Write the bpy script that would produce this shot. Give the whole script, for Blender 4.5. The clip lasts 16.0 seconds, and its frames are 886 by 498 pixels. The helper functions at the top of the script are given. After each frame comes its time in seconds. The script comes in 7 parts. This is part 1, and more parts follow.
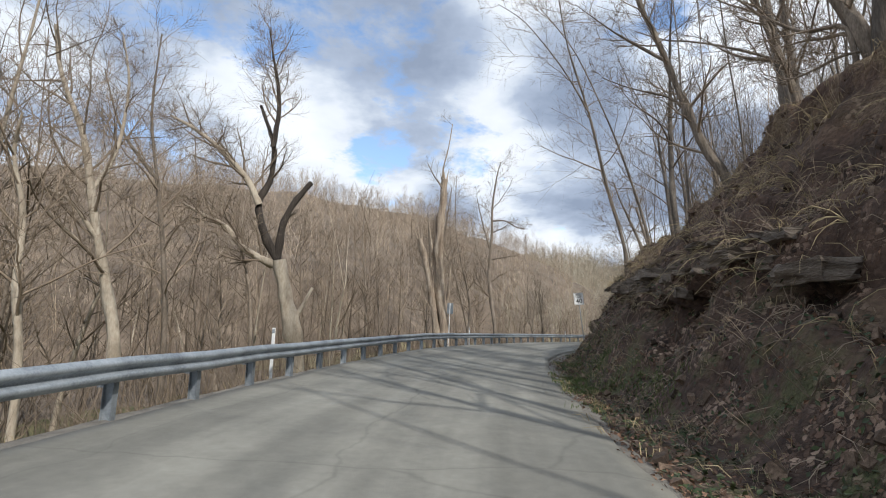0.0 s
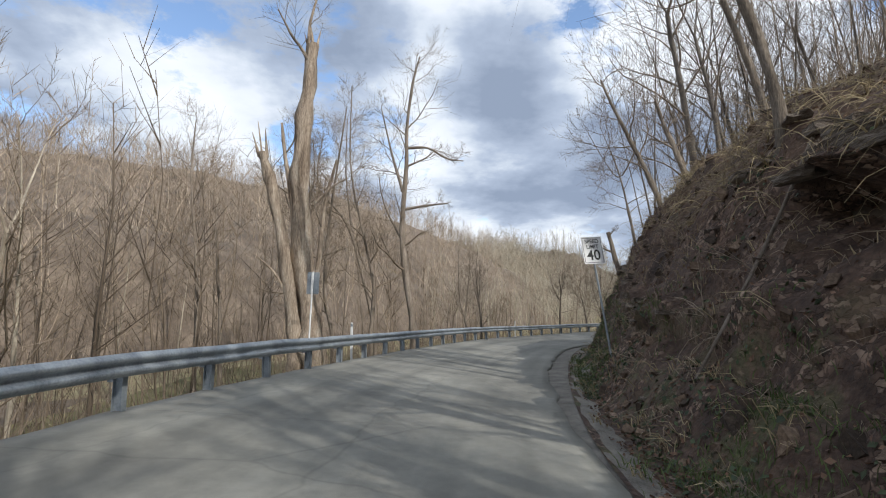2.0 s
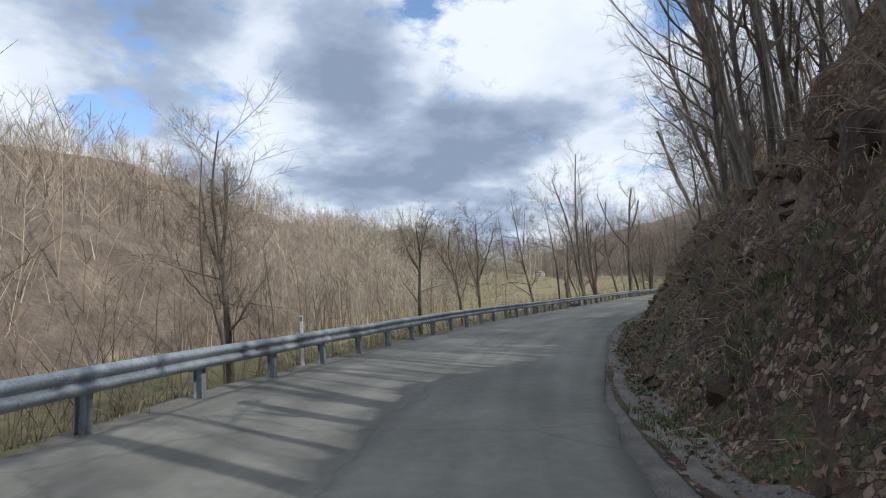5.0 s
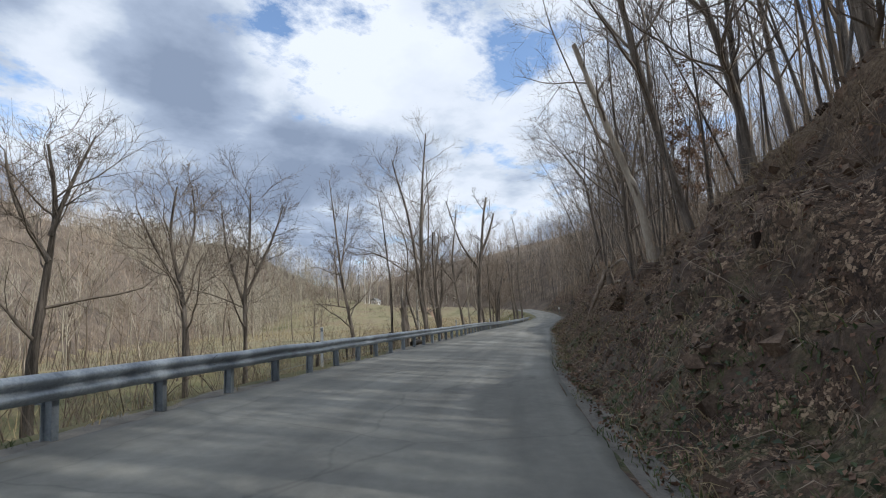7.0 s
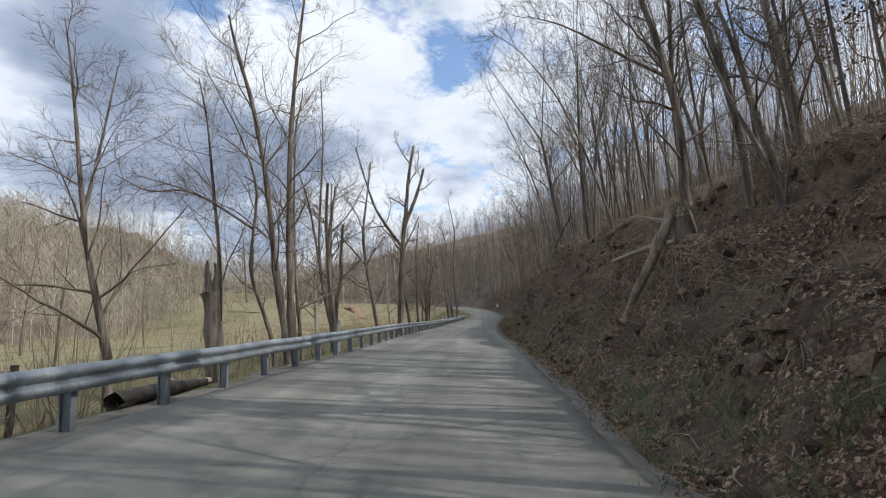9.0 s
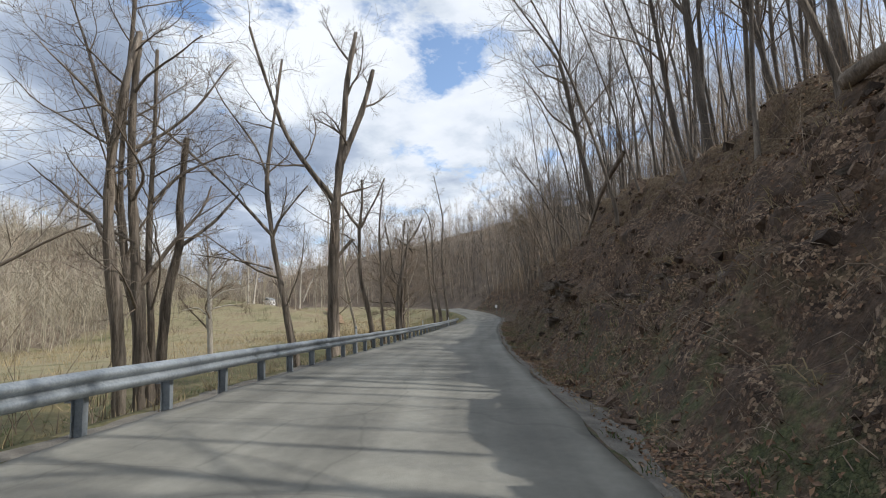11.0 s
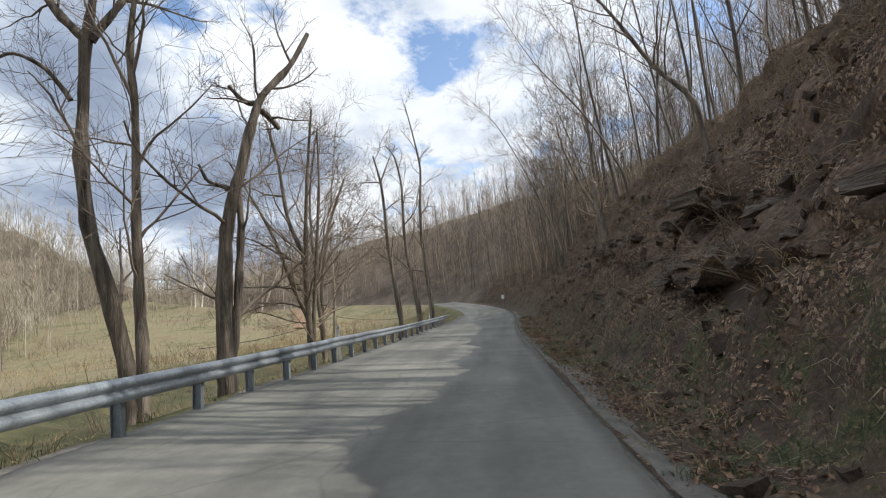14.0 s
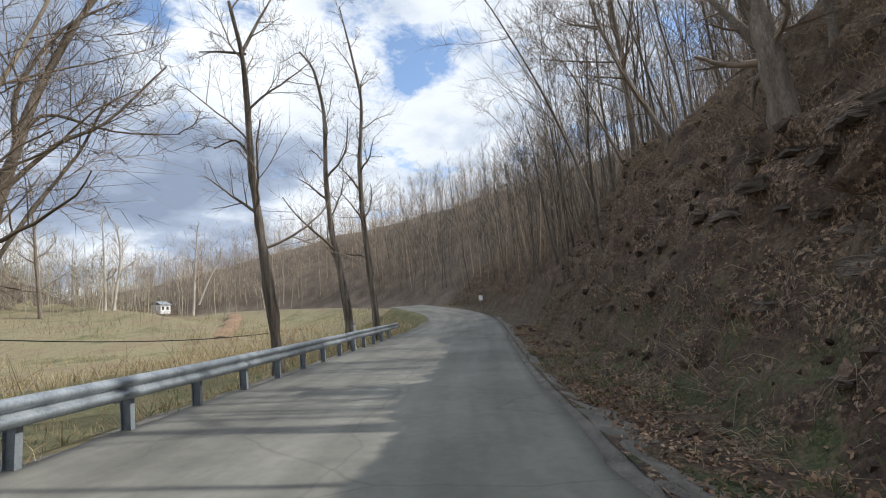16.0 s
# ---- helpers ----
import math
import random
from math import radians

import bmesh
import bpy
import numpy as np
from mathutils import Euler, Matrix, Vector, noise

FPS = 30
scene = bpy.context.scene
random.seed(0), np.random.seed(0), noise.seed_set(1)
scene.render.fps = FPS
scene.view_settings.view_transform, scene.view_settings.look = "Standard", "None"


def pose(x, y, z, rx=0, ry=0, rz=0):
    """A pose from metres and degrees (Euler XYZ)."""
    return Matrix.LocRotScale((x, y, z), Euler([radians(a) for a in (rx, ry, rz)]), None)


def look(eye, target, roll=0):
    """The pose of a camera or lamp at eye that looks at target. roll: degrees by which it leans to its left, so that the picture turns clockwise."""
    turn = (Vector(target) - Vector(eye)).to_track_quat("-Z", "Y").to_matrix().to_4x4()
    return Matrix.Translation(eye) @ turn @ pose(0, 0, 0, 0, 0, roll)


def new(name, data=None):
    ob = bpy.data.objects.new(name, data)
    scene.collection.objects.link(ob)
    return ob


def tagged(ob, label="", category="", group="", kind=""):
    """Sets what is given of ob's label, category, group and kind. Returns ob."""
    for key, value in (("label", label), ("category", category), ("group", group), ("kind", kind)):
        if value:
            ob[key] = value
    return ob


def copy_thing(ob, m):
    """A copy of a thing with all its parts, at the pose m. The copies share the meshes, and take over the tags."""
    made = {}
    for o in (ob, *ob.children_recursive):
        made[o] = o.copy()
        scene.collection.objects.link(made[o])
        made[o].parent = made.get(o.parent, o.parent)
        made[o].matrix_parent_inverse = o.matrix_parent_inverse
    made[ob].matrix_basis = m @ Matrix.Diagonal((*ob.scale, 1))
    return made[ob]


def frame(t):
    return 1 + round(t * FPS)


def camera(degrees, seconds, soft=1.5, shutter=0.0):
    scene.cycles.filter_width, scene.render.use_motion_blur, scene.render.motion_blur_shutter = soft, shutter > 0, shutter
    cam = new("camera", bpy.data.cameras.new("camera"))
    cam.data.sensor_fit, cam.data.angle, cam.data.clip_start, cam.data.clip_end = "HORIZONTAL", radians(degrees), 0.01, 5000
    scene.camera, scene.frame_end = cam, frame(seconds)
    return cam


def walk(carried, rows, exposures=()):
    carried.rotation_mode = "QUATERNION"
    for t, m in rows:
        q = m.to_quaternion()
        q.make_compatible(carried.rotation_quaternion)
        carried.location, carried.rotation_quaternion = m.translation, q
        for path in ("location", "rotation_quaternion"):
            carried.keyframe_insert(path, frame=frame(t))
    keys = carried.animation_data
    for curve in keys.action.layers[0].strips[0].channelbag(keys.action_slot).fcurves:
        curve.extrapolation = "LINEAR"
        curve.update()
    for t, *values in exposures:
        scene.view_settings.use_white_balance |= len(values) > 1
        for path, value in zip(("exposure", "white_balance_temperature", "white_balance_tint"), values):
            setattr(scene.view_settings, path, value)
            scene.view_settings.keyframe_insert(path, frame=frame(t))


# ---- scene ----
cam = camera(82.19, 16.0, 1.1)
PATH = [
    (0.0, (0.000, 0.000, 1.458), (-0.080, 9.882, 2.991), 1.40),
    (0.5, (0.384, 4.737, 1.514), (0.592, 14.628, 2.973), 1.63),
    (1.0, (0.871, 9.442, 1.554), (1.434, 19.327, 2.961), 1.18),
    (1.5, (1.569, 14.090, 1.579), (2.522, 23.950, 2.950), 0.40),
    (2.0, (2.304, 18.812, 1.603), (3.697, 28.620, 2.969), -0.27),
    (2.5, (3.323, 23.406, 1.622), (5.063, 33.157, 2.997), -0.98),
    (3.0, (4.493, 27.775, 1.623), (6.510, 37.478, 2.955), -1.59),
    (3.2, (4.973, 29.519, 1.620), (7.092, 39.203, 2.934), -1.81),
    (5.3, (12.807, 47.440, 1.566), (17.498, 56.216, 2.558), -3.50),
    (5.5, (13.834, 49.010, 1.534), (18.807, 57.624, 2.571), -3.31),
    (6.0, (16.564, 52.885, 1.502), (22.283, 61.005, 2.668), -3.08),
    (6.5, (19.707, 56.416, 1.491), (26.041, 64.041, 2.809), -2.74),
    (7.0, (23.065, 59.753, 1.513), (29.888, 66.929, 2.911), -2.12),
    (7.5, (26.481, 63.005, 1.533), (33.715, 69.775, 2.884), -2.24),
    (8.0, (30.087, 66.095, 1.542), (37.608, 72.550, 2.872), -3.02),
    (8.5, (33.794, 68.941, 1.545), (41.461, 75.223, 2.873), -2.68),
    (9.0, (37.495, 71.673, 1.530), (45.201, 77.909, 2.849), -1.89),
    (9.2, (39.006, 72.721, 1.511), (46.720, 78.948, 2.827), -1.57),
    (11.3, (55.225, 83.950, 1.643), (62.989, 90.101, 3.018), -3.01),
    (11.5, (56.763, 85.037, 1.655), (64.533, 91.180, 3.032), -2.99),
    (12.0, (60.615, 87.784, 1.678), (68.395, 93.924, 3.016), -3.00),
    (12.5, (64.520, 90.503, 1.688), (72.289, 96.675, 2.930), -3.77),
    (13.0, (68.421, 93.273, 1.646), (76.169, 99.483, 2.833), -4.67),
    (13.5, (72.276, 96.015, 1.606), (80.032, 102.206, 2.839), -5.46),
    (14.0, (76.088, 98.464, 1.603), (83.864, 104.615, 2.910), -5.27),
    (14.5, (79.860, 101.127, 1.630), (87.715, 107.166, 2.985), -5.90),
    (15.0, (83.746, 103.622, 1.648), (91.674, 109.568, 2.984), -5.44),
    (15.5, (87.561, 106.116, 1.683), (95.564, 111.950, 3.063), -5.08),
    (16.0, (91.359, 108.646, 1.721), (99.430, 114.395, 3.063), -5.17),
]
walk(cam, [(t, look(eye, aim, roll)) for t, eye, aim, roll in PATH],
     [(0.0, 0.08, 6250, 10), (3.0, 0.08, 6180, 10), (5.5, -0.07, 6020, 10), (8.0, -0.05, 6070, 10), (9.0, 0.0, 6150, 10),
      (12.0, 0.05, 6350, 10), (14.0, 0.14, 6380, 10), (16.0, 0.1, 6260, 10)])

# World, sun and exposure
SUN_AZ, SUN_EL = radians(149), radians(38)      # clockwise from +y, above the horizon
world = bpy.data.worlds.new("sky")
scene.world = world
world.use_nodes = True
wn, wl = world.node_tree.nodes, world.node_tree.links
wn.clear()


def wnode(kind, **values):
    n = wn.new(kind)
    for k, v in values.items():
        n.inputs[k].default_value = v
    return n


w_out, w_bg = wn.new("ShaderNodeOutputWorld"), wn.new("ShaderNodeBackground")
w_sky = wn.new("ShaderNodeTexSky")
w_sky.sky_type, w_sky.sun_disc = "NISHITA", False
w_sky.sun_elevation, w_sky.sun_rotation = SUN_EL, SUN_AZ
w_bg.inputs["Strength"].default_value = 0.1
w_co, w_sep = wn.new("ShaderNodeTexCoord"), wn.new("ShaderNodeSeparateXYZ")
wl.new(w_co.outputs["Generated"], w_sep.inputs[0])
w_den = wn.new("ShaderNodeMath")
w_den.operation = "ADD"
w_den.inputs[1].default_value = 0.22
w_abs = wn.new("ShaderNodeMath")
w_abs.operation = "ABSOLUTE"
wl.new(w_sep.outputs["Z"], w_abs.inputs[0])
wl.new(w_abs.outputs[0], w_den.inputs[0])
w_div = []
for axis in "XY":
    n = wn.new("ShaderNodeMath")
    n.operation = "DIVIDE"
    wl.new(w_sep.outputs[axis], n.inputs[0])
    wl.new(w_den.outputs[0], n.inputs[1])
    w_div.append(n)
w_com = wn.new("ShaderNodeCombineXYZ")
wl.new(w_div[0].outputs[0], w_com.inputs[0])
wl.new(w_div[1].outputs[0], w_com.inputs[1])
w_com.inputs[2].default_value = 3.1
w_map = wn.new("ShaderNodeMapping")
w_map.inputs["Location"].default_value = (2.3, 0.7, 0)
wl.new(w_com.outputs[0], w_map.inputs[0])
w_cover = wnode("ShaderNodeTexNoise", Scale=2.6, Detail=10.0, Roughness=0.66, Distortion=0.1)
w_shade = wnode("ShaderNodeTexNoise", Scale=1.9, Detail=8.0, Roughness=0.55, Distortion=0.05)
wl.new(w_map.outputs[0], w_cover.inputs["Vector"])
w_map2 = wn.new("ShaderNodeMapping")
w_map2.inputs["Location"].default_value = (7.6, 4.2, 1.0)
wl.new(w_com.outputs[0], w_map2.inputs[0])
wl.new(w_map2.outputs[0], w_shade.inputs["Vector"])


def sky_sum(field, bearing, height, width, amount):
    """Adds a soft swelling of the given width, in degrees, to a field of the sky."""
    b, e = radians(bearing), radians(height)
    dot = wn.new("ShaderNodeVectorMath")
    dot.operation = "DOT_PRODUCT"
    dot.inputs[1].default_value = (math.sin(b) * math.cos(e), math.cos(b) * math.cos(e), math.sin(e))
    wl.new(w_co.outputs["Generated"], dot.inputs[0])
    rng = wn.new("ShaderNodeMapRange")
    rng.interpolation_type = "SMOOTHSTEP"
    rng.inputs["From Min"].default_value, rng.inputs["From Max"].default_value = math.cos(radians(width)), 1.0
    rng.inputs["To Min"].default_value, rng.inputs["To Max"].default_value = 0.0, amount
    wl.new(dot.outputs["Value"], rng.inputs["Value"])
    add = wn.new("ShaderNodeMath")
    add.operation = "ADD"
    wl.new(field, add.inputs[0])
    wl.new(rng.outputs[0], add.inputs[1])
    return add.outputs[0]


# Grey undersides and bright tops of the cumulus
shade = w_shade.outputs["Fac"]
for bearing, height, width, amount in ((-7, 29, 14, -0.14), (6, 24, 8, 0.1), (-22, 22, 12, 0.05), (17, 19, 14, -0.14), (30, 14, 10, -0.1), (11, 9.5, 5, 0.12), (42, 23, 14, 0.1), (31, 28, 9, 0.08),
                                       (47, 34, 8, -0.06), (-40, 22, 14, -0.08), (22, 23, 4, 0.08), (30, 20, 6, -0.06)):
    shade = sky_sum(shade, bearing, height, width, amount)
cover = w_cover.outputs["Fac"]
for bearing, height, width, amount in ((-20, 25, 7, -0.1), (53, 28, 5, -0.08), (-21, 33, 6, -0.09), (-8, 19, 5, -0.1), (47, 33, 6, -0.055), (36, 31, 5, -0.05), (-5, 36, 6, -0.1), (0, 21, 4, -0.06), (40, 20, 8, 0.1), (18, 18, 12, 0.1)):
    cover = sky_sum(cover, bearing, height, width, amount)
w_r1, w_r2 = wn.new("ShaderNodeValToRGB"), wn.new("ShaderNodeValToRGB")
w_r1.color_ramp.elements[0].position, w_r1.color_ramp.elements[1].position = 0.35, 0.45
e = w_r2.color_ramp.elements
e[0].position, e[0].color = 0.3, (3.0, 3.6, 4.7, 1)
e[1].position, e[1].color = 0.66, (9.6, 9.9, 10.3, 1)
m = e.new(0.43)
m.color = (4.7, 5.4, 6.6, 1)
m = e.new(0.495)
m.color = (6.9, 7.5, 8.3, 1)
m = e.new(0.55)
m.color = (8.5, 8.9, 9.5, 1)
wl.new(cover, w_r1.inputs[0])
wl.new(shade, w_r2.inputs[0])
w_mix = wn.new("ShaderNodeMix")
w_mix.data_type = "RGBA"
wl.new(w_r1.outputs["Color"], w_mix.inputs["Factor"])
w_blue = wn.new("ShaderNodeVectorMath")
w_blue.operation = "SCALE"
w_blue.inputs["Scale"].default_value = 2.2
wl.new(w_sky.outputs[0], w_blue.inputs[0])
wl.new(w_blue.outputs[0], w_mix.inputs["A"])
wl.new(w_r2.outputs["Color"], w_mix.inputs["B"])
wl.new(w_mix.outputs["Result"], w_bg.inputs["Color"])
wl.new(w_bg.outputs[0], w_out.inputs[0])

sun = new("sun", bpy.data.lights.new("sun", "SUN"))
sun.data.energy, sun.data.angle, sun.data.color = 3.8, radians(0.5), (1.0, 0.94, 0.85)
sun.matrix_world = look((math.sin(SUN_AZ) * 50, math.cos(SUN_AZ) * 50, 50 * math.tan(SUN_EL)), (0, 0, 0))


# Materials
def material(name, colors, scale=4.0, rough=0.9, metal=0.0, bump=0.3, bump_scale=None, fine=0.4, stretch=(1, 1, 1), per="", spread=0.25,
             speck=None):
    """Colours blended by noise at two scales; per: 'object' or 'island' varies the value piece by piece."""
    mat = bpy.data.materials.new(name)
    mat.use_nodes = True
    n, l = mat.node_tree.nodes, mat.node_tree.links
    bsdf = n["Principled BSDF"]
    co, mp = n.new("ShaderNodeTexCoord"), n.new("ShaderNodeMapping")
    mp.inputs["Scale"].default_value = stretch
    l.new(co.outputs["Object"], mp.inputs[0])
    big, small = n.new("ShaderNodeTexNoise"), n.new("ShaderNodeTexNoise")
    big.inputs["Scale"].default_value, big.inputs["Detail"].default_value = scale, 5
    small.inputs["Scale"].default_value, small.inputs["Detail"].default_value = scale * 9, 6
    small.inputs["Roughness"].default_value = 0.7
    for t in (big, small):
        l.new(mp.outputs[0], t.inputs["Vector"])
    ramp = n.new("ShaderNodeValToRGB")
    el = ramp.color_ramp.elements
    el[0].position, el[-1].position = 0.32, 0.68
    el[0].color, el[-1].color = (*colors[0], 1), (*colors[-1], 1)
    for i, c in enumerate(colors[1:-1], 1):
        el.new(0.32 + 0.36 * i / (len(colors) - 1)).color = (*c, 1)
    add = n.new("ShaderNodeMix")
    add.inputs["Factor"].default_value = fine
    l.new(big.outputs["Fac"], add.inputs["A"])
    l.new(small.outputs["Fac"], add.inputs["B"])
    l.new(add.outputs["Result"], ramp.inputs[0])
    colour = ramp.outputs[0]
    if per:
        hsv, rnd = n.new("ShaderNodeHueSaturation"), n.new("ShaderNodeObjectInfo" if per == "object" else "ShaderNodeNewGeometry")
        rng = n.new("ShaderNodeMapRange")
        rng.inputs["To Min"].default_value, rng.inputs["To Max"].default_value = 1 - spread, 1 + spread
        l.new(rnd.outputs["Random" if per == "object" else "Random Per Island"], rng.inputs["Value"])
        l.new(rng.outputs[0], hsv.inputs["Value"])
        l.new(colour, hsv.inputs["Color"])
        colour = hsv.outputs[0]
    if speck:
        sp = n.new("ShaderNodeTexVoronoi")
        sp.inputs["Scale"].default_value = speck[0]
        l.new(co.outputs["Object"], sp.inputs["Vector"])
        mx, cm = n.new("ShaderNodeMix"), n.new("ShaderNodeMath")
        mx.data_type = "RGBA"
        mx.blend_type = "MULTIPLY"
        cm.operation = "MULTIPLY"
        cm.inputs[1].default_value = 1.0
        mx.inputs["Factor"].default_value = speck[1]
        l.new(colour, mx.inputs["A"])
        l.new(sp.outputs["Color"], mx.inputs["B"])
        colour = mx.outputs["Result"]
    l.new(colour, bsdf.inputs["Base Color"])
    bsdf.inputs["Roughness"].default_value, bsdf.inputs["Metallic"].default_value = rough, metal
    if bump:
        bt, bn = n.new("ShaderNodeTexNoise"), n.new("ShaderNodeBump")
        bt.inputs["Scale"].default_value, bt.inputs["Detail"].default_value = bump_scale or scale * 6, 5
        l.new(mp.outputs[0], bt.inputs["Vector"])
        bn.inputs["Strength"].default_value, bn.inputs["Distance"].default_value = bump, 0.05
        l.new(bt.outputs["Fac"], bn.inputs["Height"])
        l.new(bn.outputs[0], bsdf.inputs["Normal"])
    return mat


M_ASPHALT = material("asphalt", [(0.162, 0.158, 0.138), (0.208, 0.203, 0.175), (0.26, 0.253, 0.218)], 0.6, 0.88, 0, 0.25, 90, 0.45)


def wear_road(mat):
    """Paler wheel tracks, a dark seam, patches and cross cracks along the lane."""
    n, l = mat.node_tree.nodes, mat.node_tree.links
    bsdf = n["Principled BSDF"]
    colour = bsdf.inputs["Base Color"].links[0].from_socket
    along, across = n.new("ShaderNodeAttribute"), n.new("ShaderNodeAttribute")
    along.attribute_name, across.attribute_name = "along", "across"
    flat = n.new("ShaderNodeCombineXYZ")
    l.new(along.outputs["Fac"], flat.inputs[0])
    l.new(across.outputs["Fac"], flat.inputs[1])

    def noise_of(scale, stretch, detail=4):
        mp, t = n.new("ShaderNodeMapping"), n.new("ShaderNodeTexNoise")
        mp.inputs["Scale"].default_value = stretch
        t.inputs["Scale"].default_value, t.inputs["Detail"].default_value = scale, detail
        l.new(flat.outputs[0], mp.inputs[0])
        l.new(mp.outputs[0], t.inputs["Vector"])
        return t.outputs["Fac"]

    def times(value, field, lo, hi, out_lo, out_hi):
        rng, mx = n.new("ShaderNodeMapRange"), n.new("ShaderNodeVectorMath")
        for k, v in (("From Min", lo), ("From Max", hi), ("To Min", out_lo), ("To Max", out_hi)):
            rng.inputs[k].default_value = v
        l.new(field, rng.inputs["Value"])
        mx.operation = "SCALE"
        l.new(value, mx.inputs[0])
        l.new(rng.outputs[0], mx.inputs["Scale"])
        return mx.outputs[0]

    colour = times(colour, noise_of(1.0, (0.08, 1.3, 1)), 0.35, 0.65, 0.8, 1.15)      # lengthwise streaks
    colour = times(colour, noise_of(0.35, (0.4, 1.0, 1)), 0.4, 0.6, 0.86, 1.1)         # patches
    wob = n.new("ShaderNodeMath")
    wob.operation = "MULTIPLY_ADD"
    l.new(noise_of(0.5, (1, 0.1, 1), 5), wob.inputs[0])
    wob.inputs[1].default_value = 1.2
    l.new(across.outputs["Fac"], wob.inputs[2])
    for centre, width, dark in ((-1.05, 0.04, 0.82), (-3.6, 0.025, 0.85)):
        off, ab = n.new("ShaderNodeMath"), n.new("ShaderNodeMath")
        off.operation, ab.operation = "SUBTRACT", "ABSOLUTE"
        l.new(wob.outputs[0], off.inputs[0])
        off.inputs[1].default_value = centre
        l.new(off.outputs[0], ab.inputs[0])
        colour = times(colour, ab.outputs[0], 0.0, width, dark, 1.0)
    cracks, mp = n.new("ShaderNodeTexVoronoi"), n.new("ShaderNodeMapping")
    cracks.feature = "DISTANCE_TO_EDGE"
    cracks.inputs["Scale"].default_value = 0.42
    mp.inputs["Scale"].default_value = (1.0, 0.45, 1)
    shake = n.new("ShaderNodeMix")
    shake.data_type = "VECTOR"
    shake.inputs["Factor"].default_value = 0.25
    tex = n.new("ShaderNodeTexNoise")
    tex.inputs["Scale"].default_value, tex.inputs["Detail"].default_value = 1.2, 5
    l.new(flat.outputs[0], tex.inputs["Vector"])
    l.new(flat.outputs[0], shake.inputs["A"])
    l.new(tex.outputs["Color"], shake.inputs["B"])
    l.new(shake.outputs["Result"], mp.inputs[0])
    l.new(mp.outputs[0], cracks.inputs["Vector"])
    colour = times(colour, cracks.outputs["Distance"], 0.0, 0.008, 0.8, 1.0)
    l.new(colour, bsdf.inputs["Base Color"])


wear_road(M_ASPHALT)
M_SHOULDER = material("gravel", [(0.1, 0.09, 0.075), (0.19, 0.175, 0.15), (0.27, 0.25, 0.21)], 2.5, 0.95, 0, 0.8, 40)
M_SOIL = material("bank_soil_and_leaves", [(0.012, 0.0072, 0.005), (0.068, 0.041, 0.029), (0.17, 0.108, 0.073)], 1.1, 0.95, 0, 1.0, 9, 0.5)


def add_litter(mat, scale, colours, amount, seed):
    """Leaf-sized cells of varied browns over a soil, where a broad noise lets them lie."""
    n, l = mat.node_tree.nodes, mat.node_tree.links
    bsdf = n["Principled BSDF"]
    below = bsdf.inputs["Base Color"].links[0].from_socket
    co, warp = n.new("ShaderNodeTexCoord"), n.new("ShaderNodeTexNoise")
    warp.inputs["Scale"].default_value, warp.inputs["Detail"].default_value = scale * 0.8, 2
    l.new(co.outputs["Object"], warp.inputs["Vector"])
    mixv = n.new("ShaderNodeMix")
    mixv.data_type = "VECTOR"
    mixv.inputs["Factor"].default_value = 0.13
    l.new(co.outputs["Object"], mixv.inputs["A"])
    l.new(warp.outputs["Color"], mixv.inputs["B"])
    cell, edge = n.new("ShaderNodeTexVoronoi"), n.new("ShaderNodeTexVoronoi")
    for c in (cell, edge):
        c.inputs["Scale"].default_value = scale
        l.new(mixv.outputs["Result"], c.inputs["Vector"])
    edge.feature = "DISTANCE_TO_EDGE"
    sep, ramp = n.new("ShaderNodeSeparateColor"), n.new("ShaderNodeValToRGB")
    l.new(cell.outputs["Color"], sep.inputs[0])
    el = ramp.color_ramp.elements
    el[0].color, el[-1].color = (*colours[0], 1), (*colours[-1], 1)
    for i, c in enumerate(colours[1:-1], 1):
        el.new(i / (len(colours) - 1)).color = (*c, 1)
    l.new(sep.outputs[0], ramp.inputs[0])
    broad, mask, pick = n.new("ShaderNodeTexNoise"), n.new("ShaderNodeMapRange"), n.new("ShaderNodeMath")
    broad.inputs["Scale"].default_value, broad.inputs["Detail"].default_value = 0.9, 4
    l.new(co.outputs["Object"], broad.inputs["Vector"])
    l.new(broad.outputs["Fac"], mask.inputs["Value"])
    mask.inputs["From Min"].default_value, mask.inputs["From Max"].default_value = 0.62 - amount * 0.4, 0.75 - amount * 0.4
    l.new(mask.outputs[0], pick.inputs[0])
    pick.operation = "MULTIPLY"
    gap = n.new("ShaderNodeMapRange")
    gap.inputs["From Max"].default_value = 0.12
    l.new(edge.outputs["Distance"], gap.inputs["Value"])
    l.new(gap.outputs[0], pick.inputs[1])
    mx = n.new("ShaderNodeMix")
    mx.data_type = "RGBA"
    l.new(pick.outputs[0], mx.inputs["Factor"])
    l.new(below, mx.inputs["A"])
    l.new(ramp.outputs[0], mx.inputs["B"])
    l.new(mx.outputs["Result"], bsdf.inputs["Base Color"])
    bump, old = n.new("ShaderNodeBump"), bsdf.inputs["Normal"].links[0].from_socket
    bump.inputs["Strength"].default_value, bump.inputs["Distance"].default_value = 0.9, 0.04
    tilt_mix = n.new("ShaderNodeMath")
    tilt_mix.operation = "MULTIPLY_ADD"
    l.new(sep.outputs[1], tilt_mix.inputs[0])
    l.new(pick.outputs[0], tilt_mix.inputs[1])
    tilt_mix.inputs[2].default_value = 0.0
    l.new(tilt_mix.outputs[0], bump.inputs["Height"])
    l.new(old, bump.inputs["Normal"])
    l.new(bump.outputs[0], bsdf.inputs["Normal"])


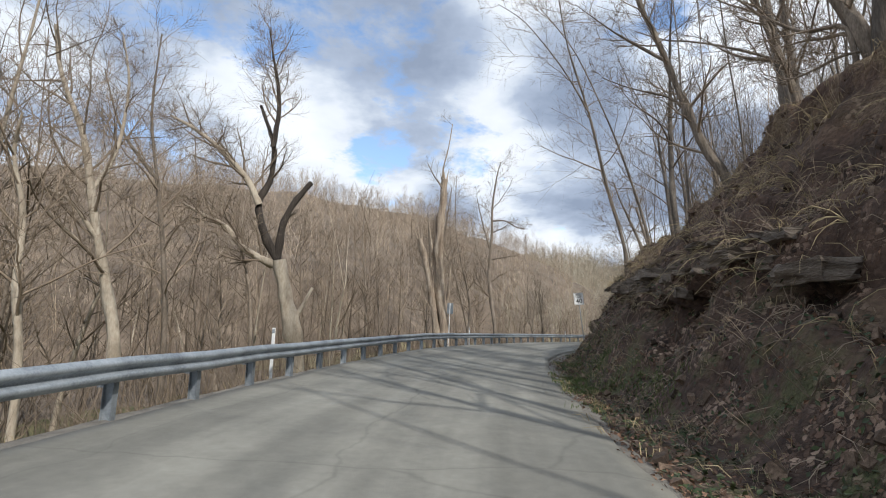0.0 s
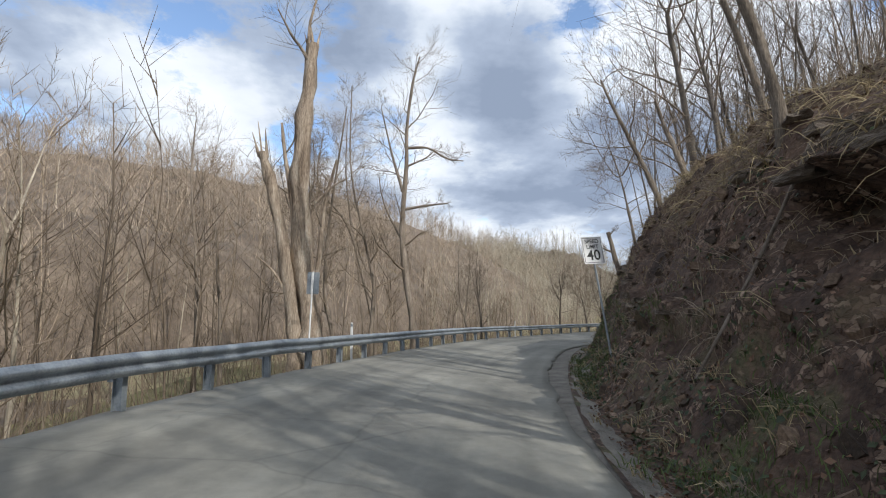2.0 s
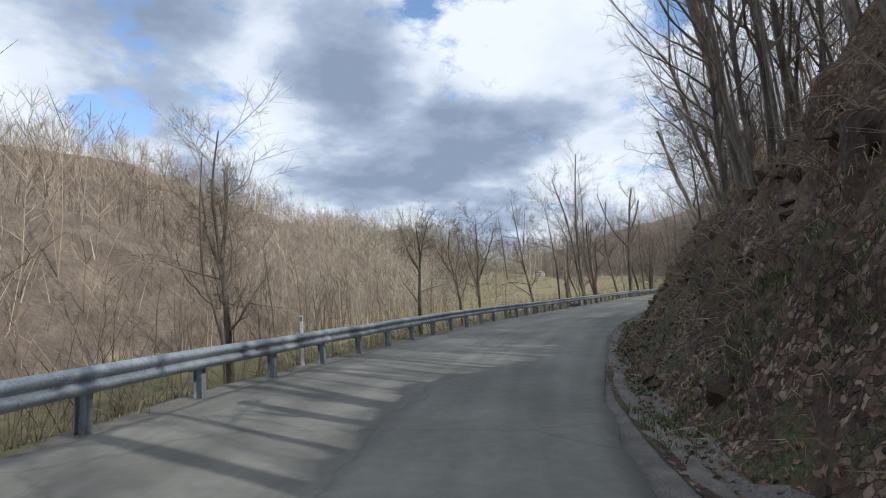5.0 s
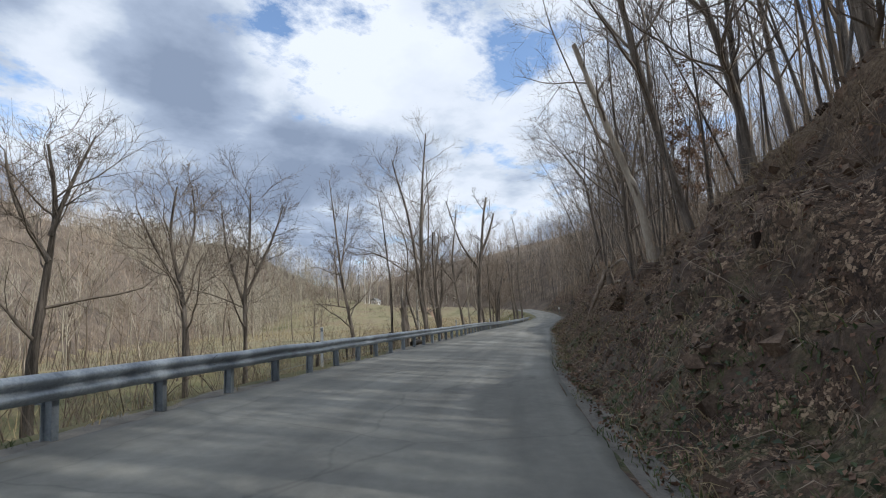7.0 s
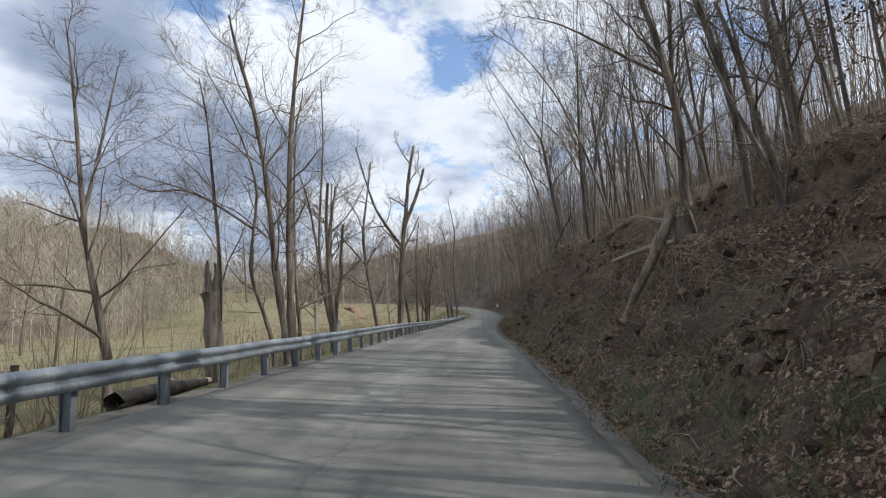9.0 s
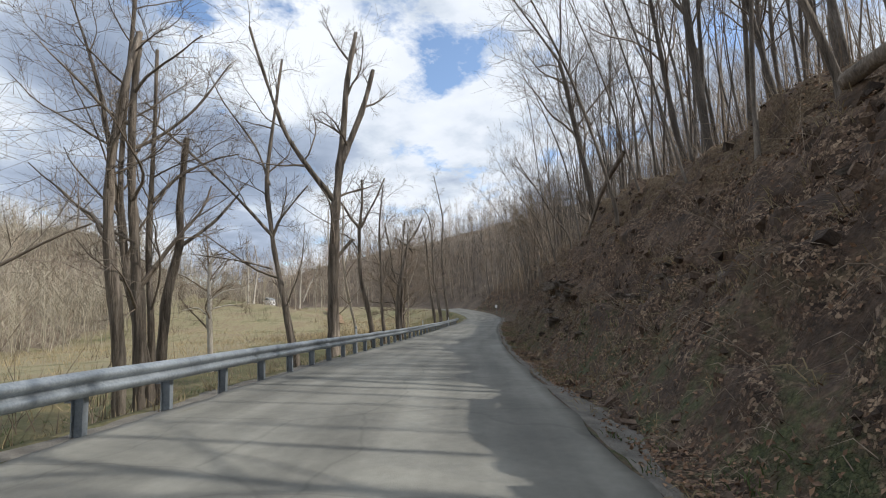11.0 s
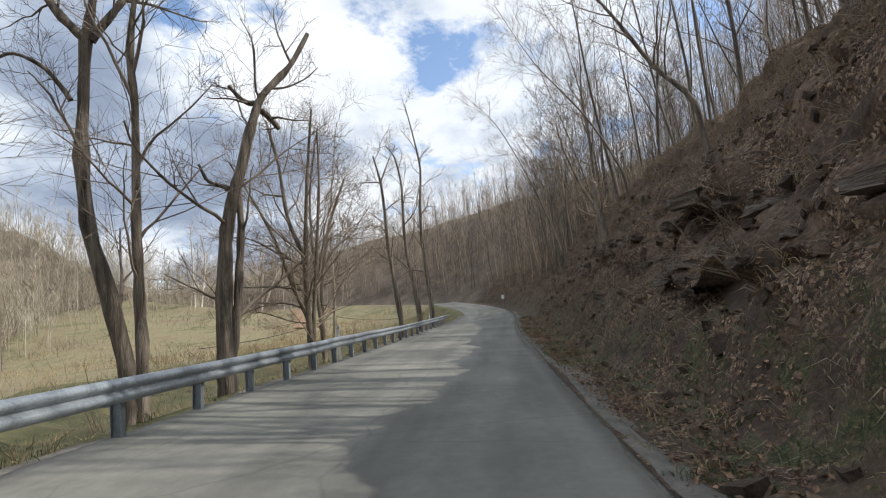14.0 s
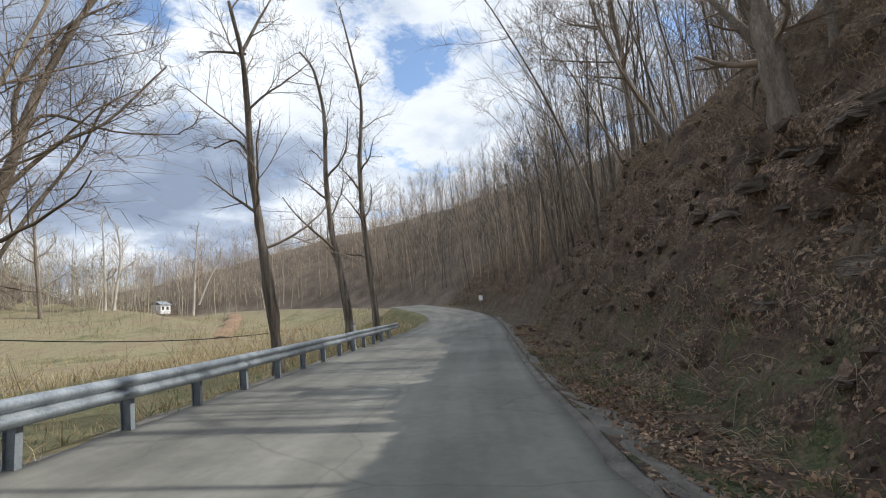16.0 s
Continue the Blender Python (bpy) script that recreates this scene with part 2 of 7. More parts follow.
add_litter(M_SOIL, 12.0, [(0.02, 0.012, 0.008), (0.08, 0.048, 0.032), (0.16, 0.1, 0.07), (0.36, 0.26, 0.19)], 0.42, 3)
M_LEAFY = material("leaf_covered_bank", [(0.014, 0.009, 0.006), (0.085, 0.056, 0.037), (0.26, 0.175, 0.115)], 1.1, 0.95, 0, 1.0, 9, 0.5)
add_litter(M_LEAFY, 19.0, [(0.024, 0.014, 0.009), (0.1, 0.062, 0.039), (0.2, 0.126, 0.08), (0.44, 0.315, 0.205)], 0.5, 4)


def add_cover(mat, bare):
    """Moss and short grass in patches at the foot of the bank, dry grass along its edge."""
    n, l = mat.node_tree.nodes, mat.node_tree.links
    bsdf = n["Principled BSDF"]
    colour = bsdf.inputs["Base Color"].links[0].from_socket
    co = n.new("ShaderNodeTexCoord")
    for key, lo, hi, scale, cut, tones in (("rise", 2.8, 0.4, 1.1, bare, ((0.022, 0.03, 0.011), (0.06, 0.07, 0.026), (0.13, 0.13, 0.055))),
                                           ("crest", 0.72, 0.98, 0.9, 0.47, ((0.07, 0.045, 0.026), (0.17, 0.118, 0.068), (0.33, 0.25, 0.15)))):
        at, rng = n.new("ShaderNodeAttribute"), n.new("ShaderNodeMapRange")
        at.attribute_name = key
        rng.inputs["From Min"].default_value, rng.inputs["From Max"].default_value = lo, hi
        l.new(at.outputs["Fac"], rng.inputs["Value"])
        tex, cutter, fine, ramp = n.new("ShaderNodeTexNoise"), n.new("ShaderNodeMapRange"), n.new("ShaderNodeTexNoise"), n.new("ShaderNodeValToRGB")
        tex.inputs["Scale"].default_value, tex.inputs["Detail"].default_value, tex.inputs["Roughness"].default_value = scale, 6, 0.7
        cutter.inputs["From Min"].default_value, cutter.inputs["From Max"].default_value = cut - 0.05, cut + 0.07
        fine.inputs["Scale"].default_value, fine.inputs["Detail"].default_value, fine.inputs["Roughness"].default_value = 17, 5, 0.75
        for t in (tex, fine):
            l.new(co.outputs["Object"], t.inputs["Vector"])
        l.new(tex.outputs["Fac"], cutter.inputs["Value"])
        el = ramp.color_ramp.elements
        el[0].position, el[0].color, el[1].position, el[1].color = 0.34, (*tones[0], 1), 0.68, (*tones[2], 1)
        el.new(0.5).color = (*tones[1], 1)
        l.new(fine.outputs["Fac"], ramp.inputs[0])
        both, mx = n.new("ShaderNodeMath"), n.new("ShaderNodeMix")
        both.operation, mx.data_type = "MULTIPLY", "RGBA"
        l.new(rng.outputs[0], both.inputs[0])
        l.new(cutter.outputs[0], both.inputs[1])
        l.new(both.outputs[0], mx.inputs["Factor"])
        l.new(colour, mx.inputs["A"])
        l.new(ramp.outputs[0], mx.inputs["B"])
        colour = mx.outputs["Result"]
    l.new(colour, bsdf.inputs["Base Color"])


add_cover(M_SOIL, 0.55)
add_cover(M_LEAFY, 0.53)
M_GROUND = material("winter_meadow", [(0.07, 0.083, 0.03), (0.14, 0.13, 0.06), (0.25, 0.22, 0.125), (0.19, 0.14, 0.085), (0.32, 0.285, 0.175)], 0.11, 0.95, 0, 1.0, 3, 0.5, (1, 1.7, 1))
M_FOREST = material("forest_floor", [(0.06, 0.046, 0.034), (0.13, 0.1, 0.074), (0.24, 0.19, 0.14)], 0.3, 0.95, 0, 1.0, 4, 0.5)
M_TRACK = material("red_brown_earth", [(0.16, 0.1, 0.06), (0.26, 0.17, 0.105), (0.34, 0.235, 0.15)], 0.5, 0.95, 0, 0.6, 6)
M_VERGE = material("rough_grass", [(0.05, 0.065, 0.02), (0.13, 0.12, 0.05), (0.22, 0.17, 0.085)], 0.5, 0.95, 0, 1.0, 14, 0.5)
M_STEEL = material("galvanised_steel", [(0.15, 0.175, 0.195), (0.31, 0.345, 0.375), (0.45, 0.49, 0.52)], 2.6, 0.5, 0.45, 0.05, 30, 0.5, per="object", spread=0.1)
M_POST = material("weathered_post_steel", [(0.14, 0.16, 0.18), (0.26, 0.29, 0.315), (0.38, 0.41, 0.43)], 3.0, 0.65, 0.4, 0.1, 30, 0.4, per="object", spread=0.2)
M_BARK = material("grey_brown_bark", [(0.05, 0.04, 0.031), (0.19, 0.155, 0.12), (0.37, 0.315, 0.26)], 3.6, 0.95, 0, 1.0, 14, 0.5, (1, 1, 0.25), "object", 0.25)
M_SLOPEBARK = material("grey_slope_bark", [(0.045, 0.037, 0.03), (0.15, 0.128, 0.106), (0.31, 0.275, 0.235)], 3.6, 0.95, 0, 1.0, 14, 0.5, (1, 1, 0.25), "object", 0.35)
M_TWIG = material("twig_bark", [(0.13, 0.097, 0.068), (0.23, 0.18, 0.13), (0.35, 0.28, 0.21)], 1.0, 0.95, 0, 0, per="object", spread=0.25)
M_FURROW = material("furrowed_dark_bark", [(0.02, 0.016, 0.0125), (0.11, 0.09, 0.07), (0.24, 0.2, 0.16), (0.4, 0.345, 0.285)], 6.0, 0.95, 0, 1.0, 26, 0.35, (1, 1, 0.09), "object", 0.2)
# Darker copy of the twig bark; the shade of backlit crowns is in its colour.
M_BACKLIT_TWIG = material("backlit_twig_bark", [(0.09, 0.072, 0.056), (0.19, 0.155, 0.12), (0.31, 0.255, 0.205)], 1.0, 0.95, 0, 0, per="object", spread=0.25)
M_IVY = material("dark_green_ivy", [(0.018, 0.032, 0.01), (0.036, 0.056, 0.018), (0.075, 0.095, 0.034)], 0.8, 0.6, 0, 0, per="island", spread=0.4)
M_PALE = material("pale_bark", [(0.22, 0.18, 0.13), (0.42, 0.36, 0.28), (0.6, 0.54, 0.44)], 1.6, 0.9, 0, 0.6, 10, 0.5, (1, 1, 0.3), "object", 0.15)
M_WHITEBARK = material("white_sycamore_bark", [(0.2, 0.175, 0.14), (0.45, 0.41, 0.35), (0.62, 0.58, 0.52)], 1.2, 0.85, 0, 0.3, 8, 0.4, (1, 1, 0.4))
M_DEAD = material("bare_dead_wood", [(0.05, 0.035, 0.025), (0.22, 0.168, 0.122), (0.42, 0.345, 0.265), (0.66, 0.58, 0.48)], 3.2, 0.9, 0, 1.0, 20, 0.5, (1, 1, 0.16))
M_UNDER = material("brown_undergrowth", [(0.075, 0.056, 0.039), (0.15, 0.115, 0.082), (0.26, 0.207, 0.152)], 0.12, 0.95, 0, 0, 1, 0.3, per="island", spread=0.3)
# Paler than the nearer woods: a veil of sunlit haze put into the colour.
M_EDGE = material("hazy_field_edge_bark", [(0.22, 0.19, 0.14), (0.37, 0.33, 0.25), (0.52, 0.475, 0.385)], 0.1, 0.95, 0, 0, 1, 0.3, per="island", spread=0.25)
M_FAR = material("far_wood_bark", [(0.21, 0.162, 0.116), (0.345, 0.276, 0.203), (0.5, 0.42, 0.325)], 0.07, 0.95, 0, 0, 1, 0.25, per="island", spread=0.22)
M_WHITE = material("white_paint", [(0.68, 0.68, 0.66), (0.78, 0.78, 0.77), (0.82, 0.82, 0.8)], 3.0, 0.5, 0, 0.02)
M_BLACK = material("black_paint", [(0.012, 0.012, 0.013), (0.02, 0.02, 0.02)], 5.0, 0.5, 0, 0)

M_ROCK = material("sandstone", [(0.055, 0.042, 0.032), (0.14, 0.112, 0.087), (0.28, 0.235, 0.19)], 1.8, 0.92, 0, 0.9, 9, 0.5, (1, 1, 4), "object", 0.2)
M_CLOD = material("crumbled_earth", [(0.03, 0.02, 0.014), (0.1, 0.068, 0.046), (0.24, 0.17, 0.118)], 2.5, 0.95, 0, 0.5, 20, 0.5, per="island", spread=0.6)
M_LEAF = material("dead_leaves", [(0.07, 0.037, 0.022), (0.15, 0.083, 0.05), (0.29, 0.18, 0.115)], 0.6, 0.8, 0, 0, per="island", spread=0.45)
M_LEAF_PALE = material("tan_leaves", [(0.085, 0.046, 0.027), (0.24, 0.142, 0.082), (0.43, 0.295, 0.185)], 0.6, 0.8, 0, 0, per="island", spread=0.4)
M_DARKBARK = material("black_rotten_bark", [(0.018, 0.014, 0.011), (0.045, 0.036, 0.029), (0.09, 0.074, 0.06)], 3.0, 0.95, 0, 1.0, 14, 0.5, (1, 1, 0.25))
M_STRAW = material("dry_straw", [(0.2, 0.15, 0.075), (0.34, 0.27, 0.15), (0.46, 0.38, 0.23)], 0.5, 0.85, 0, 0, per="island", spread=0.3)
M_GRASS = material("green_grass", [(0.05, 0.075, 0.02), (0.085, 0.12, 0.035), (0.16, 0.17, 0.06)], 0.5, 0.8, 0, 0, per="island", spread=0.3)

# Plan: the line of the right-hand lane, x, y and height of the road
ROAD = [
    (-9.8, -59.8, -0.03),
    (-3.4, -29.9, -0.03),
    (0.0, 0.0, -0.03),
    (0.9, 9.4, 0.00),
    (2.3, 18.8, 0.04),
    (4.5, 27.8, 0.06),
    (13.8, 49.0, -0.01),
    (19.7, 56.4, -0.03),
    (26.5, 63.0, 0.00),
    (33.8, 68.9, 0.00),
    (39.0, 72.7, 0.00),
    (56.8, 85.0, 0.10),
    (64.5, 90.5, 0.12),
    (72.3, 96.0, 0.07),
    (79.9, 101.1, 0.08),
    (91.4, 108.6, 0.17),
    (103.1, 116.2, 0.38),
    (115.1, 123.5, 0.75),
    (127.9, 131.4, 1.15),
    (139.3, 139.5, 1.75),
    (150.1, 150.4, 2.87),
    (158.6, 166.0, 4.67),
    (162.6, 183.0, 6.17),
    (163.0, 201.0, 7.47),
    (160.0, 226.0, 8.67),
    (152.0, 252.0, 9.67),
]


def spline(points, step=1.0):
    """Points at even steps along a smooth curve through the given ones, run on straight at both ends."""
    p = np.array(points, float)
    p = np.vstack([2 * p[0] - p[1], p, 2 * p[-1] - p[-2]])
    out = []
    t = np.concatenate([[0], np.cumsum(np.linalg.norm(np.diff(p, axis=0), axis=1)**0.6)])
    for i in range(1, len(p) - 2):
        u = np.linspace(t[i], t[i + 1], 40, endpoint=False)[:, None]

        def mix(a, b, k, n):
            return ((t[n] - u) * a + (u - t[k]) * b) / (t[n] - t[k])
        a, b, c = mix(p[i - 1], p[i], i - 1, i), mix(p[i], p[i + 1], i, i + 1), mix(p[i + 1], p[i + 2], i + 1, i + 2)
        out.append(mix(mix(a, b, i - 1, i + 1), mix(b, c, i, i + 2), i, i + 1))
    q = np.vstack(out)
    for _ in range(60):
        q[1:-1] = (q[:-2] + 2 * q[1:-1] + q[2:]) / 4
    far = 420
    v0, v1 = q[0] - q[1], q[-1] - q[-2]
    v0, v1 = v0 / np.linalg.norm(v0[:2]), v1 / np.linalg.norm(v1[:2])
    v0[2] = v1[2] = 0
    q = np.vstack([q[0] + v0 * far, q, q[-1] + v1 * far])
    s = np.concatenate([[0], np.cumsum(np.linalg.norm(np.diff(q[:, :2], axis=0), axis=1))])
    at = np.arange(0, s[-1], step)
    q = np.stack([np.interp(at, s, q[:, k]) for k in range(3)], 1)
    return at, q


S_ALL, LINE = spline(ROAD)
S0 = S_ALL[np.argmin(np.hypot(LINE[:, 0], LINE[:, 1]))]     # the walk's start is s = 0
S_ALL = S_ALL - S0
TAN = np.gradient(LINE[:, :2], axis=0)
TAN /= np.linalg.norm(TAN, axis=1)[:, None]
LEFT, RIGHT = -4.85, 1.45                                    # the edges of the asphalt, from the lane's line
RAIL = -5.02


def right_edge(s):
    """Where the asphalt ends on the bank's side."""
    return np.interp(s, (-10, 10, 20, 28, 35, 47, 54, 60, 80, 120, 148, 156, 175), (1.7, 1.7, 1.52, 1.15, 0.82, 0.78, 1.2, 1.48, 1.5, 1.4, 1.3, 1.18, 1.3))


def left_edge(s):
    """Where the asphalt ends on the guardrail's side."""
    return np.interp(s, (0, 20, 38, 55, 95, 120, 160, 200), (-4.88, -5.2, -5.25, -4.95, -4.95, -5.2, -5.25, -5.0))


def tilt(s):
    """Cross slope of the road, down to the right."""
    return np.interp(s, (0, 27, 150, 195), (0.02, 0.055, 0.055, 0.0))


def on_road(s, d):
    """World x, y and the road's height, at s along the line and d to the right of it."""
    s, d = np.broadcast_arrays(np.asarray(s, float), np.asarray(d, float))
    x, y, z = (np.interp(s, S_ALL, LINE[:, k]) for k in range(3))
    tx, ty = np.interp(s, S_ALL, TAN[:, 0]), np.interp(s, S_ALL, TAN[:, 1])
    n = np.hypot(tx, ty)
    return np.stack([x + d * ty / n, y - d * tx / n, z - tilt(s) * np.clip(d, -7, 4)], -1)


def heading(s):
    return math.atan2(np.interp(s, S_ALL, TAN[:, 1]), np.interp(s, S_ALL, TAN[:, 0]))


def nearest(x, y):
    """s and d of places in the world."""
    x, y = np.ravel(x), np.ravel(y)
    s, d = np.empty(len(x)), np.empty(len(x))
    for i in range(0, len(x), 4000):
        dx, dy = x[i:i + 4000, None] - LINE[None, ::2, 0], y[i:i + 4000, None] - LINE[None, ::2, 1]
        k = np.argmin(dx * dx + dy * dy, axis=1)
        r = np.arange(len(k))
        tx, ty = TAN[::2][k, 0], TAN[::2][k, 1]
        ddx, ddy = dx[r, k], dy[r, k]
        s[i:i + 4000] = S_ALL[::2][k] + ddx * tx + ddy * ty
        d[i:i + 4000] = ddx * ty - ddy * tx
    return s, d


def vnoise(x, y, seed=0):
    """Smooth value noise, -1 to 1."""
    x, y = np.asarray(x, float), np.asarray(y, float)
    i, j = np.floor(x).astype(np.int64), np.floor(y).astype(np.int64)
    u, v = x - i, y - j
    u, v = u * u * (3 - 2 * u), v * v * (3 - 2 * v)

    def h(a, b):
        k = (a * 374761393 + b * 668265263 + seed * 974634777) & 0xFFFFFFFF
        k = ((k ^ (k >> 13)) * 1274126177) & 0xFFFFFFFF
        return ((k ^ (k >> 16)) & 0xFFFF) / 32767.5 - 1
    return (h(i, j) * (1 - u) + h(i + 1, j) * u) * (1 - v) + (h(i, j + 1) * (1 - u) + h(i + 1, j + 1) * u) * v


def fbm(x, y, octaves=4, seed=0, gain=0.5):
    return sum(gain**k * vnoise(np.asarray(x) * 2**k, np.asarray(y) * 2**k, seed + 7 * k) for k in range(octaves))


def table(s, *pairs):
    return np.interp(s, [p[0] for p in pairs], [p[1] for p in pairs])


def bank(s):
    """Verge width, slope and height of the cut face on the right-hand side."""
    verge = table(s, (-20, 1.0), (5, 1.76), (14, 1.17), (22, 1.08), (30, 0.42), (42, 0.33), (60, 0.47), (85, 0.5), (110, 0.63), (150, 1.46), (200, 2))
    slope = table(s, (-20, 1.15), (10, 1.55), (24, 1.65), (37, 1.9), (48, 2.19), (62, 1.35), (78, 1.32), (88, 1.06), (98, 1.08), (105, 1.06), (130, 1.8), (150, 1.37), (175, 1.78), (230, 0.9))
    tall = table(s, (-20, 7.6), (14, 7.6), (21, 6.2), (26, 5.4), (34, 6.4), (42, 7.3), (52, 6.4), (62, 4.9), (75, 5.6), (88, 4.4), (97, 5.1), (105, 5.7), (125, 6.5), (150, 8.4), (165, 8.1), (180, 7), (230, 5))
    return verge, slope, tall


def terrain(s, d):
    """Height of the ground above the road's own height."""
    s, d = np.broadcast_arrays(np.asarray(s, float), np.asarray(d, float))
    verge, slope, tall = bank(s)
    e = d - RIGHT - verge
    foot = np.where(e > 0, np.sqrt(np.maximum(e, 0)**2 + 0.16) - 0.4, 0.0)
    top = tall + table(s, (150, 0.42), (200, 0.55), (260, 0.62)) * (e - tall / slope)
    face = slope * foot
    k = 0.9
    hgt = -k * np.logaddexp(-face / k, -np.maximum(top, -30) / k)
    hgt = np.where(e > 0, np.maximum(hgt, -0.0), 0.0)
    cap = table(s, (215, 62), (262, 44), (310, 22), (350, 11), (420, 8))
    hgt = np.minimum(hgt, cap * (1 - np.exp(-np.maximum(hgt, 0) / cap)) * 1.25)
    hgt = hgt - 0.06 * np.clip((d - RIGHT) / 0.3, 0, 1) * np.clip(1 - e, 0, 1)
    # left: shoulder, slope down to the valley floor, then the far hill
    o = LEFT - table(s, (38, 0.6), (55, 0.9)) - d
    drop = table(s, (-40, 6.0), (10, 5.5), (35, 4.5), (50, 2.6), (75, 2.2), (100, 1.9), (130, 1.3), (170, 1.0), (200, 1.6), (225, 4.2), (250, 6.5), (280, 8.8), (420, 9.5))
    down = -drop * (1 - np.exp(-np.maximum(o, 0) * 0.6 / drop))
    left = down - 0.05 * np.clip((LEFT - d) / 0.3, 0, 1)
    return np.where(d > RIGHT, hgt, np.where(d < LEFT, left, 0.0))


def far_hill(x, y):
    """The wooded hills beyond the valley floor, and how far inside them a place lies."""
    x, y = np.asarray(x, float), np.asarray(y, float)
    inside = -0.83 * x + 0.56 * y - 46 + 8 * fbm(x / 40, y / 40, 3, 41)
    along = 0.56 * x + 0.83 * y
    high = np.interp(along, (-150, 0, 120, 220, 330, 480), (34, 48, 85, 120, 115, 80))
    one = high * (1 - np.exp(-np.maximum(inside, 0) * 0.62 / high))
    inside2 = 0.454 * (x - 91) + 0.891 * (y - 108) - 108 + 8 * fbm(x / 40, y / 40, 3, 43)
    steep = np.interp(0.891 * (x - 91) - 0.454 * (y - 108), (-70, -20, 12), (0.8, 0.6, 0.34))
    two = 0.13 * np.clip(inside2 + 45, 0, 70) + 60 * (1 - np.exp(-np.maximum(inside2 - 22, 0) * steep / 60))
    return np.maximum(one, two), np.maximum(inside, inside2 - 22)


def land(x, y):
    """s, d and height of the ground anywhere."""
    x, y = np.ravel(np.asarray(x, float)), np.ravel(np.asarray(y, float))
    s, d = nearest(x, y)
    z = on_road(s, d)[:, 2] + terrain(s, d)
    hill, inside = far_hill(x, y)
    z = z + np.where(d < -8, hill * np.clip((-8 - d) / 20, 0, 1), 0)
    z = z + np.where(d < -8, np.clip(hill / 25, 0, 1) * 5 * fbm(x / 70, y / 70, 3, 61), 0)
    f = np.clip((np.abs(d) - 12) / 40, 0, 1)
    z = z + f * fbm(x / 28, y / 28, 4, 3) * 1.4 * np.where(d > 0, 1, np.clip(hill / 10, 0.12, 1))
    return s, d, z, np.where(d < 0, inside, -1.0)


def link_mesh(name, v, f, mat, parent=None, smooth=True, place=None):
    """A mesh object from arrays of corners and faces, all with as many corners."""
    v, f = np.asarray(v, np.float32), np.asarray(f, np.int32)
    me = bpy.data.meshes.new(name)
    me.vertices.add(len(v))
    me.vertices.foreach_set("co", v.ravel())
    me.loops.add(f.size)
    me.loops.foreach_set("vertex_index", f.ravel())
    me.polygons.add(len(f))
    me.polygons.foreach_set("loop_start", np.arange(0, f.size, f.shape[1], dtype=np.int32))
    me.polygons.foreach_set("use_smooth", np.full(len(f), smooth))
    me.update(calc_edges=True)
    me.validate()
    me.materials.append(mat)
    ob = new(name, me)
    if place is not None:
        ob.matrix_basis = place
    if parent is not None:
        ob.parent = parent
    return ob


def grid_faces(rows, cols):
    i = np.arange(rows * cols).reshape(rows, cols)
    return np.stack([i[:-1, :-1], i[1:, :-1], i[1:, 1:], i[:-1, 1:]], -1).reshape(-1, 4)


def part(name, bm, mat, parent, label=""):
    """Links a bmesh as one mesh under its thing."""
    me = bpy.data.meshes.new(name)
    bm.to_mesh(me)
    bm.free()
    me.materials.append(mat)
    ob = new(name, me)
    ob.parent = parent
    return tagged(ob, label)


def empty(name, m=None):
    ob = new(name)
    ob.empty_display_size = 0.2
    if m is not None:
        ob.matrix_basis = m
    return ob


# Ground: one sheet to the horizon, fine near the road
def spread_axis(lo, hi, step, reach):
    mid, out, x, g = list(np.arange(lo, hi + step, step)), [], 0.0, step
    while x < reach:
        g *= 1.13
        x += g
        out.append(x)
    return np.array([lo - o for o in reversed(out)] + mid + [hi + o for o in out])


gx, gy = spread_axis(-90, 260, 2.7, 1500), spread_axis(-60, 280, 2.7, 1500)
GX, GY = np.meshgrid(gx, gy)
gs, gd, gz, g_in = land(GX, GY)
gz -= 0.9 * ((gd > -25.0) & (gd < 25.5))                   # the finer sheets lie over it near the road
ground = link_mesh("ground", np.stack([GX.ravel(), GY.ravel(), gz], 1), grid_faces(len(gy), len(gx)), M_GROUND)
ground.data.materials.append(M_FOREST)
gc = grid_faces(len(gy), len(gx))
mid_d, mid_s = gd[gc].mean(1), gs[gc].mean(1)
meadow = (mid_d < 0) & (g_in[gc].mean(1) < 0) & (mid_s > 42) & (mid_s < 330) & (mid_d > -150)
ground.data.polygons.foreach_set("material_index", np.where(meadow, 0, 1).astype(np.int32))
tagged(ground, "wide valley floor of tan winter grass below wooded hills", "ground", kind="structure")


def ground_z(x, y):
    return land(x, y)[2]


# Road
rs, rd = np.arange(-75, 235, 0.4), np.concatenate([[0.0], np.linspace(0, 1, 26), [1.0]])
RS, RD = np.meshgrid(rs, rd, indexing="ij")
RD = left_edge(RS) + (right_edge(RS) - left_edge(RS)) * RD
edge = np.zeros_like(RD)
edge[:, :2], edge[:, -2:] = (0.06 * fbm(RS * 0.9, RS * 0, 4, k)[:, :1] for k in (5, 6))
rp = on_road(RS, RD + edge)
rp[..., 2] += 0.004 + 0.012 * fbm(RS / 3, RD / 2, 3, 2)
rp[:, (0, -1), 2] -= 0.1                                     # the worn step at either edge of the asphalt
road = link_mesh("road", rp.reshape(-1, 3), grid_faces(len(rs), len(rd))[:, ::-1], M_ASPHALT)
for key, values in (("along", RS), ("across", RD)):
    road.data.attributes.new(key, "FLOAT", "POINT").data.foreach_set("value", values.ravel().astype(np.float32))
tagged(road, "narrow worn grey asphalt country road without lane lines", "road", kind="structure")


